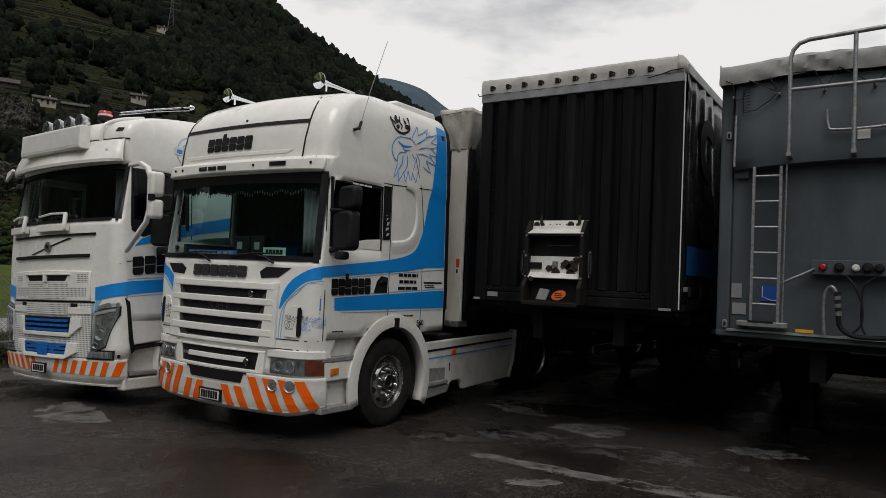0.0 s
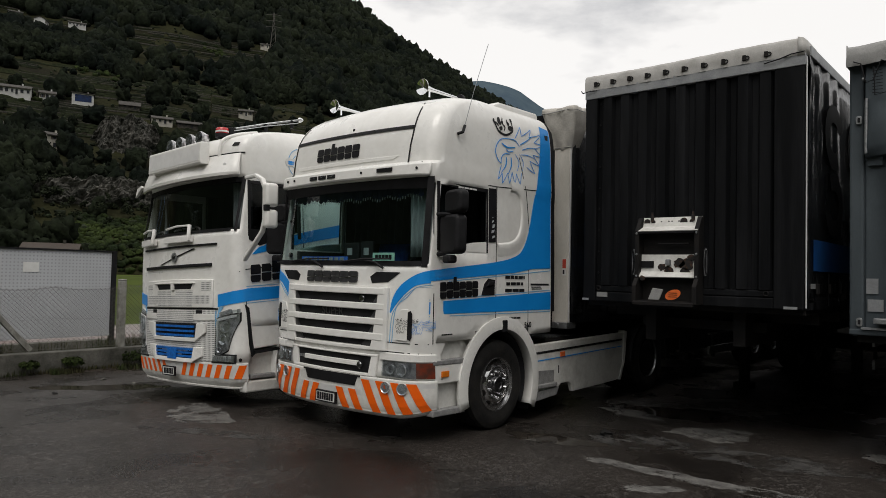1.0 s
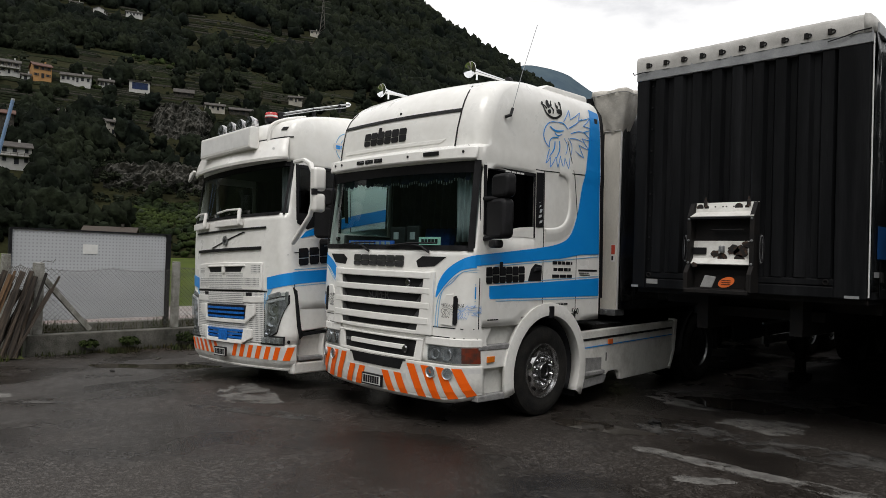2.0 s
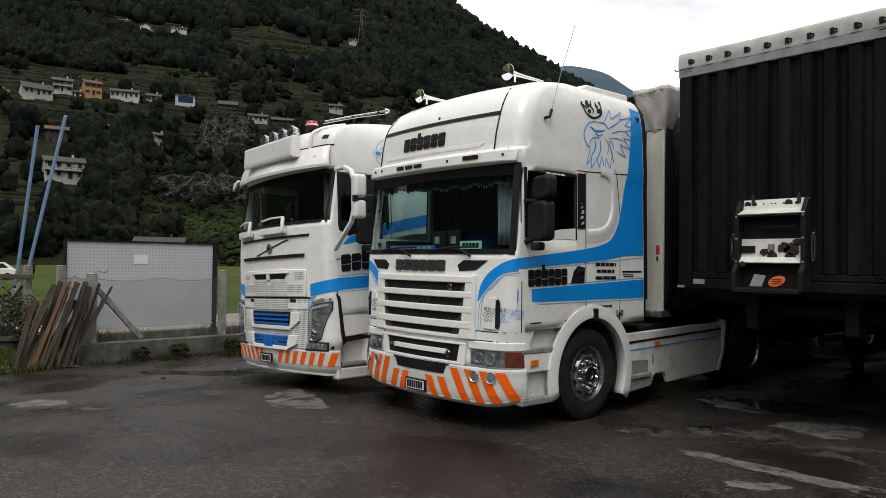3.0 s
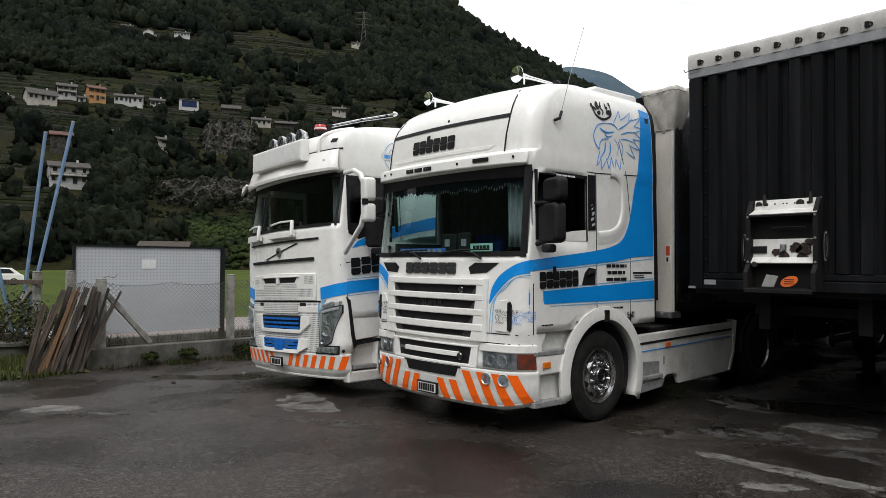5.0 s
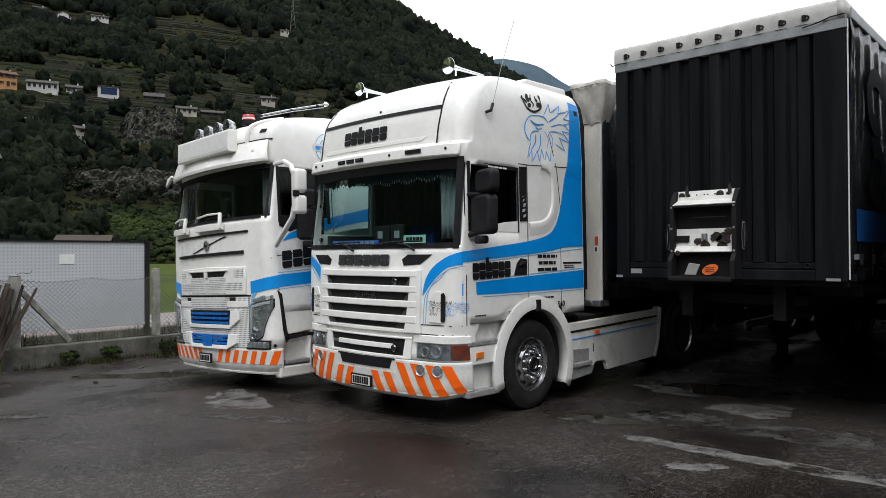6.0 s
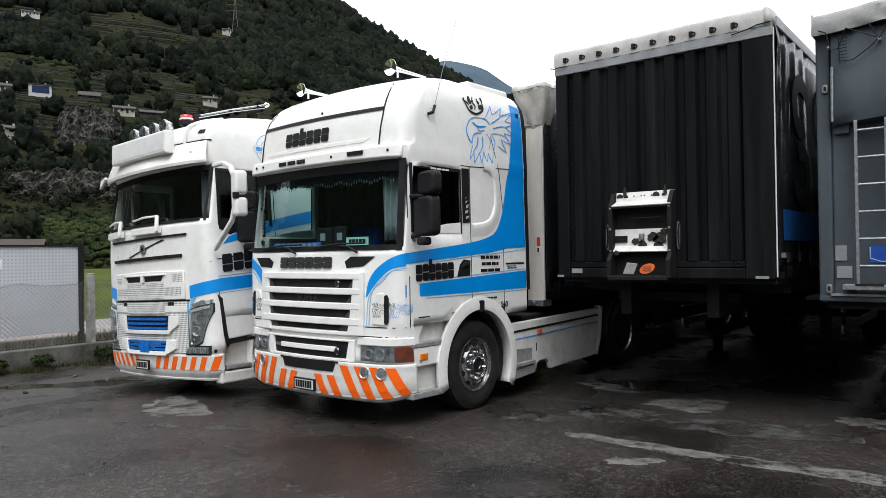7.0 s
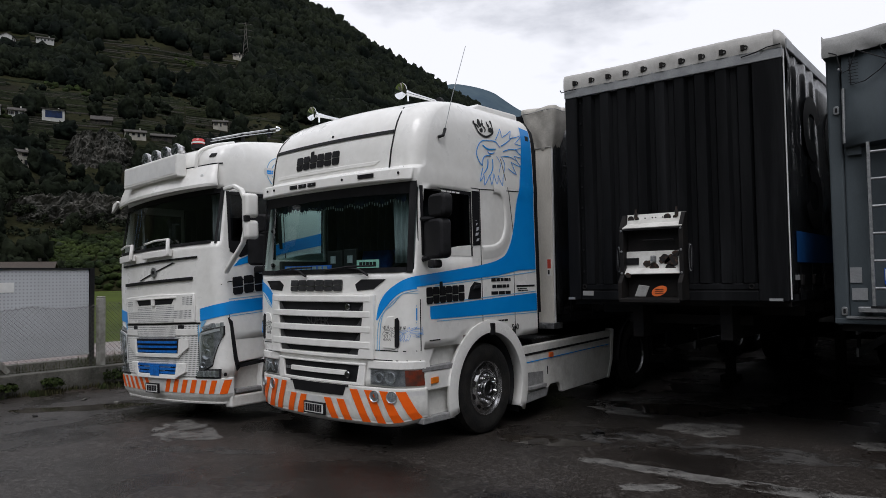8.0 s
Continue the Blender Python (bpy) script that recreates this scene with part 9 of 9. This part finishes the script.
grass("weeds", [(-9.6, -1.2, -8.8, 6.0, low), (-9.3, 0.8, -8.8, 1.9, low), (-9.2, -1.2, -8.8, -0.7, low)], 1700, 3, M_WEED, "tall weeds behind the wall", 0.68)
grass("weeds", [(-12.5, -3.2, -11.2, -1.9, low)], 900, 4, M_WEED, "tall weeds growing through the fence", 0.7)
leafy_field("climbing_plants", [(-11.9, -2.4, 0.25, 0.5, 0.7), (-11.4, -2.0, 0.35, 0.45, 0.75), (-10.9, -1.9, 0.3, 0.4, 0.7), (-10.5, -1.7, 0.25, 0.35, 0.6), (-12.4, -2.9, 0.3, 0.5, 0.7)], M_WEED, "leafy climbing plants on the old fence", "plants", 700, 0.020)
leafy_field("wall_plants", [(-8.3, 1.3, 0.0, 0.25, 0.14), (-8.25, 1.9, -0.03, 0.3, 0.18), (-8.2, 2.5, -0.03, 0.28, 0.16), (-8.3, 0.2, 0.0, 0.18, 0.09), (-8.3, -0.5, 0.0, 0.15, 0.07), (-8.0, 3.0, -0.05, 0.3, 0.2), (-8.28, 1.6, 0.0, 0.25, 0.12), (-8.25, 2.2, 0.0, 0.3, 0.14), (-8.2, 2.8, -0.02, 0.3, 0.16), (-8.1, 2.0, 0.0, 0.28, 0.08)], M_SCRUB, "low leafy plants at the foot of the wall", "plants", 260, 0.022)
clump_field("bushes", [(-60 - 3 * k + rnd.uniform(-3, 3), -24 + 7.0 * k + rnd.uniform(-2, 2), 0.4, rnd.uniform(0.5, 0.9), rnd.uniform(0.4, 0.8)) for k in range(9)], M_HEDGE, "round green bushes in the meadow", "bushes")


def parked_car(x, y, z, turn):
    c = thing("car", pose(x, y, z, 0, 0, turn), "white hatchback parked beyond the meadow fence", "car")
    part("body", Geo().prism([(-2.0, 0.30), (-2.05, 0.62), (-1.95, 0.88), (-0.9, 0.95), (1.6, 0.98), (2.0, 0.85), (2.05, 0.45), (1.95, 0.28)], "y", -0.85, 0.85), M_WHITE, c, bevel=0.06, smooth=40)
    cabin = part("cabin", Geo().prism([(-1.0, 0.93), (-0.35, 1.42), (0.0, 1.48), (1.1, 1.46), (1.75, 0.96)], "y", -0.74, 0.74), M_WHITE, c, bevel=0.06, smooth=40)
    for s_ in (-1, 1):
        part("side_window", Geo().prism([(-0.78, 0.99), (-0.28, 1.36), (0.95, 1.38), (1.35, 1.0)], "y", s_ * 0.745, s_ * 0.752), M_WINDOWDARK, cabin)
        for xw in (-1.25, 1.3):
            wl_ = part("tyre", Geo().lathe([(0.0, -0.1), (0.28, -0.1), (0.31, -0.07), (0.31, 0.07), (0.28, 0.1), (0.0, 0.1)], "y", 24), M_RUBBER, c, smooth=40, matrix=pose(xw, s_ * 0.76, 0.31))
            part("rim", Geo().lathe([(0.0, -0.105), (0.19, -0.108), (0.20, 0.108), (0.0, 0.105)], "y", 18), M_ALU, wl_, smooth=40)
    part("windscreen", Geo().prism([(-0.96, 0.96), (-0.38, 1.40), (-0.40, 1.42), (-0.99, 0.97)], "y", -0.66, 0.66), M_WINDOWDARK, cabin)
    for s_ in (-0.6, 0.6):
        part("headlamp", Geo().box(-2.06, s_ - 0.17, 0.62, -1.99, s_ + 0.17, 0.78), M_REFLECTOR, c, bevel=0.02)


parked_car(-64.8, 6.0, -0.34, 80)


# ---- buildings on the hillside and by the meadow ----
def house(b, r, w, d, h, wall_mat, roof_mat, label, windows=3, turn=0.0, storeys=1, balcony=False, front=None, roof_h=None, z=None):
    """A small house: walls, gabled roof with eaves, windows with sills and shutters, door, balcony and chimney."""
    x, y = -r * math.sin(radians(b)), r * math.cos(radians(b))
    z0 = (hill_height(x, y) if z is None else z) - 0.2
    ho = thing("house", pose(x, y, z0, 0, 0, b + turn), label, "house", "hillside houses")
    w, h = w * (0.78 if b > 66 else 0.86), h * 0.9
    rh = d * 0.22 if roof_h is None else roof_h
    H = h - rh * 0.6
    part("wall", Geo().prism([(-d / 2, -3), (d / 2, -3), (d / 2, H), (0, H + rh), (-d / 2, H)], "x", -w / 2, w / 2), wall_mat, ho)
    e, t = 0.7, 0.28
    sl = rh / (d / 2)
    for sgn in (-1, 1):
        part("roof", Geo().prism([(0, H + rh), (sgn * (d / 2 + e), H - sl * e), (sgn * (d / 2 + e), H - sl * e + t), (0, H + rh + t)], "x", -w / 2 - e * 0.7, w / 2 + e * 0.7), roof_mat, ho)
    part("chimney", Geo().box(w * 0.2, -0.3, H + rh * 0.4, w * 0.2 + 0.6, 0.3, H + rh + 1.0), wall_mat, ho)
    step = H / storeys
    yf = -d / 2
    rr_ = random.Random(int(b * 10))
    for sto in range(storeys):
        zz = step * sto + step * 0.38
        for k in range(windows):
            xx = -w / 2 + w * (k + 0.5) / windows + rr_.uniform(-0.25, 0.25)
            if front and sto == 0 and abs(xx) < w * 0.36:
                continue
            hw_, hh = rr_.uniform(0.42, 0.62), min(1.5, step * rr_.uniform(0.38, 0.5))
            door = sto == 0 and k == windows // 2
            wi = part("door" if door else "window", Geo().box(xx - hw_, yf - 0.05, zz - (0.7 if door else 0), xx + hw_, yf + 0.1, zz + hh), M_WINDOWDARK, ho)
            part("sill", Geo().box(xx - hw_ - 0.1, yf - 0.16, zz - 0.12 - (0.7 if door else 0), xx + hw_ + 0.1, yf, zz - (0.7 if door else 0)), wall_mat, wi)
            for q in (-1, 1):
                if not door and windows < 4:
                    part("shutter", Geo().box(xx + q * (hw_ + 0.28) - 0.22, yf - 0.10, zz, xx + q * (hw_ + 0.28) + 0.22, yf - 0.02, zz + hh), M_SHUTTER, wi)
    if front:
        part("glazed_front", Geo().box(-w * 0.36, yf - 0.08, 0.5, w * 0.40, yf + 0.05, H - 0.6), front, ho, "blue glazed front")
    if balcony:
        zb = step * (storeys - 1) + 0.05
        bal = part("balcony", Geo().box(-w / 2 + 0.2, yf - 1.2, zb - 0.2, w / 2 - 0.2, yf, zb), M_POST, ho)
        for q in (0.45, 0.9):
            part("balcony_rail", Geo().box(-w / 2 + 0.2, yf - 1.2, zb + q - 0.06, w / 2 - 0.2, yf - 1.12, zb + q + 0.02), M_WOODDARK, bal)
        for q in span(-w / 2 + 0.3, w / 2 - 0.3, 6):
            part("balcony_post", Geo().box(q - 0.06, yf - 1.2, zb, q + 0.06, yf - 1.1, zb + 0.9), M_WOODDARK, bal)
    return ho


VILLAGE = [
    (81.6, 326, 9, 7, 4.6, M_PLASTER, M_ROOFTILE, 'cream house at the terraces', 3),
    (79.3, 332, 14, 8, 5.2, M_PLASTER, M_ROOFTILE, 'long cream house with a broad grey stone roof on the slope', 5, 12, 1, False, None, 2.6),
    (77.6, 340, 9.6, 8, 6.6, M_PLASTERWHITE, M_ROOFTILE, 'white two-storey house with balcony on the slope', 3, 0, 2, True),
    (75.7, 340, 8.8, 8, 7.2, M_PLASTERORANGE, M_ROOFRED, 'orange two-storey house with red roof on the slope', 3, 10, 2),
    (76.6, 336, 4, 4, 3.0, M_PLASTERWHITE, M_ROOFTILE, 'small white annexe beside an orange house', 1),
    (73.4, 343, 15, 7, 4.8, M_PLASTERWHITE, M_ROOFTILE, 'long white house under a dark roof on the slope', 6, -6),
    (71.4, 347, 7.8, 7, 4.6, M_PLASTERWHITE, M_ROOFTILE, 'small white house on the slope', 3),
    (69.1, 353, 11.4, 7, 5.0, M_PLASTERWHITE, M_ROOFTILE, 'white flat-roofed house with blue glazing on the slope', 2, 0, 1, False, M_BLUEGLASS, 0.4),
    (68.3, 338, 6, 4, 2.3, M_PLASTERWHITE, M_ROOFTILE, 'low white outbuilding with wall', 2),
    (65.9, 353, 10, 6, 3.0, M_STONEWALL, M_ROOFTILE, 'low hut with a wide grey roof among the vines', 2, 0, 1, False, None, 1.9)]
SCATTERED_HOUSES = [
    (57.3, 386, 8.5, 6, 4.2, M_PLASTER, M_ROOFTILE, 'pale yellow cottage among the vines', 3, 0),
    (63.6, 336, 10, 6, 3.6, M_PLASTER, M_ROOFTILE, 'long cream house among the terraces', 4, 4),
    (61.6, 338, 12, 6, 3.0, M_STONEWALL, M_ROOFTILE, 'long grey stone house among the terraces', 4, 4),
    (71.1, 288, 6.2, 5, 6.0, M_PLASTER, M_ROOFTILE, 'old narrow house among trees', 1, 20, 2),
    (78.1, 262, 8.2, 6, 6.8, M_STONEWALL, M_ROOFRED, 'ruined stone house with red roof', 2, 0, 2),
    (74.2, 298, 5.4, 5, 4.4, M_STONEWALL, M_ROOFTILE, 'grey stone hut among trees', 1),
    (77.7, 234, 13.6, 7, 7.0, M_PLASTERWHITE, M_ROOFTILE, 'white two-storey house with a long balcony below the rock', 4, 4, 2, True),
    (73.4, 546, 10.5, 6, 4.2, M_PLASTERWHITE, M_ROOFTILE, 'white house high on the slope', 3),
    (71.8, 538, 8.5, 7, 5.4, M_PLASTERWHITE, M_ROOFTILE, 'white gabled house high on the slope', 2, 70),
    (69.5, 544, 14, 6, 3.8, M_PLASTERWHITE, M_ROOFTILE, 'long white house high on the slope', 5),
    (80.5, 561, 8, 7, 4.6, M_PLASTERWHITE, M_ROOFTILE, 'white house at the forest edge', 2),
    (55.9, 580, 8, 6, 4.4, M_PLASTER, M_ROOFTILE, 'cream hut by the pylon', 2)]
for a in VILLAGE + SCATTERED_HOUSES:
    house(*a)
house(71.2, 172, 13.5, 8, 6.9, M_STONEWALL, M_WOODDARK, "low barn with a brown-grey roof at the meadow edge", 2, -8, 1, False, None, 1.3, -0.2)

# electricity pylon on the slope
px_, py_ = -572 * math.sin(radians(55.25)), 572 * math.cos(radians(55.25))
py = thing("pylon", pose(px_, py_, hill_height(px_, py_) - 1, 0, 0, 55), "grey lattice electricity pylon above the wood", "pylon")
for sx in (-1, 1):
    for sy in (-1, 1):
        part("leg", Geo().tube([(sx * 3.0, sy * 3.0, 0), (sx * 0.9, sy * 0.9, 24), (sx * 0.3, sy * 0.3, 36)], 0.16, 4), M_WIRE, py)
for k in range(9):
    z0, z1 = k * 4.0, (k + 1) * 4.0
    f = lambda z: 3.0 - 2.1 * z / 24 if z < 24 else 0.9 - 0.6 * (z - 24) / 12
    for s in (-1, 1):
        part("lattice_bar", Geo().tube([(-f(z0), s * f(z0), z0), (f(z1), s * f(z1), z1)], 0.09, 4), M_WIRE, py)
        part("lattice_bar", Geo().tube([(s * f(z0), f(z0), z0), (s * f(z1), -f(z1), z1)], 0.09, 4), M_WIRE, py)
for z in (24, 29, 34):
    part("cross_arm", Geo().tube([(-6, 0, z), (0, 0, z + 0.8), (6, 0, z)], 0.14, 4), M_WIRE, py)

# rock faces at the foot of the slope
def crag(b, r, w, h, seed, label):
    x, y = -r * math.sin(radians(b)), r * math.cos(radians(b))
    z = hill_height(x, y)
    rows = []
    for i in range(41):
        row = []
        for j in range(91):
            u, v = j / 90 - 0.5, i / 40
            edge = 1 - (2 * abs(u)) ** 3
            p = Vector((u * w * 0.12 + seed, v * h * 0.12, seed * 1.7))
            d = noise.noise(p * 1.2) * 4 + noise.noise(p * 3.1) * 2.6 + noise.noise(p * 7.0) * 1.5 + abs(noise.noise(p * 15.0)) * 1.2 + noise.noise(p * 31.0) * 0.6
            row.append((u * w, -3 * edge - d * 0.9 + v * h * 0.30 + 3.0 * (1 - edge), v * h * (0.45 + 0.55 * edge) - 2.5 + d * 0.4))
        rows.append(row)
    o = thing("rock_face", pose(x, y, z - 1, 0, 0, b), label, "rock")
    part("rock", Geo().sheet(rows), M_ROCK, o)
    return o


crag(66.0, 300, 28, 19, 3, "grey bare crag above the meadow edge")
crag(67.6, 226, 44, 12, 7, "broken grey rock band with shrubs at the slope's foot")

rnd = random.Random(33)
tufts = []
for _ in range(150):
    b, r = rnd.uniform(60, 74), rnd.uniform(210, 244)
    x, y = -r * math.sin(radians(b)), r * math.cos(radians(b))
    w = rnd.uniform(0.5, 1.5)
    tufts.append((x, y, hill_height(x, y) + rnd.uniform(0.5, 4.0), w, w * rnd.uniform(0.8, 1.3)))
leafy_field("scrub", tufts, M_HEDGE, "dark scrub growing over the rock band", "scrub", 110, 0.22)

# vine terraces: rows of vines along the contours with low dry-stone walls under them
def contour(level, b0, b1, r0, r1, step=0.3):
    """Points at one height along the slope."""
    out = []
    for k in range(int((b1 - b0) / step) + 1):
        b = b0 + step * k
        lo, hi = r0, r1
        sb, cb = math.sin(radians(b)), math.cos(radians(b))
        if hill_height(-lo * sb, lo * cb) > level or hill_height(-hi * sb, hi * cb) < level:
            out.append(None)
            continue
        for _ in range(9):
            mid = (lo + hi) / 2
            if hill_height(-mid * sb, mid * cb) < level:
                lo = mid
            else:
                hi = mid
        out.append((-lo * sb, lo * cb, level, b, lo))
    return out


vines, walls_g = Geo(), Geo()
rnd = random.Random(21)
for b0, b1, r0, r1, gap in ((73.5, 88, 330, 396, 1.35), (66, 73.5, 332, 428, 1.5), (60, 66, 322, 428, 1.5), (50, 60, 330, 430, 1.6), (56, 66, 505, 575, 2.2), (61, 82, 300, 338, 1.5), (78, 88, 212, 300, 1.6), (68, 76, 524, 560, 2.4)):
    level = hill_height(-r0 * math.sin(radians(b0)), r0 * math.cos(radians(b0))) - 6
    top_level = hill_height(-r1 * math.sin(radians(b0)), r1 * math.cos(radians(b0))) + 8
    while level < top_level:
        run, wall_run = [], []
        walled = rnd.random() < 0.45
        for q in contour(level, b0, b1, r0, r1) + [None]:
            grows = q is not None and noise.noise((q[0] * 0.035, q[1] * 0.035, level * 0.15)) > -0.22
            if grows:
                x, y, z, b, r = q
                hgt = 0.75 + 0.35 * noise.noise((x * 0.5, y * 0.5, z))
                thick = 1 + 0.7 / r
                run.append([(x / thick, y / thick, z - 0.1), (x, y, z + hgt), (x * thick, y * thick, z + 0.1)])
                wall_run.append([(x / thick**2, y / thick**2, z - 0.75), (x / thick**2, y / thick**2, z - 0.05), (x / thick, y / thick, z - 0.03)])
            if not grows or len(run) > 14 and rnd.random() < 0.1:
                if len(run) > 3:
                    vines.sheet([list(c) for c in zip(*run)])
                    if walled:
                        walls_g.sheet([list(c) for c in zip(*wall_run)])
                run, wall_run = [], []
        level += gap * rnd.uniform(0.85, 1.15)
tagged(vines.make("vines", M_VINE, smooth=60), "rows of green vines on the terraces", "vines", kind="stuff")
tagged(walls_g.make("terrace_walls", M_STONEWALL), "low dry-stone walls of the vine terraces", "stone walls", kind="stuff")


# plain dark walls added behind and beside the trailers to block light beneath them
tagged(Geo().box(-7.5, 16.6, -0.2, 30, 17.0, 3.4).make("wall_3", M_DARKWALL), "plain dark wall added behind the trailers to block light", "wall", kind="structure")
tagged(Geo().box(6.4, 3.0, -0.2, 6.7, 16.6, 3.2).make("wall_4", M_DARKWALL), "plain dark wall added out of view beside the tipper to block light", "wall", kind="structure")
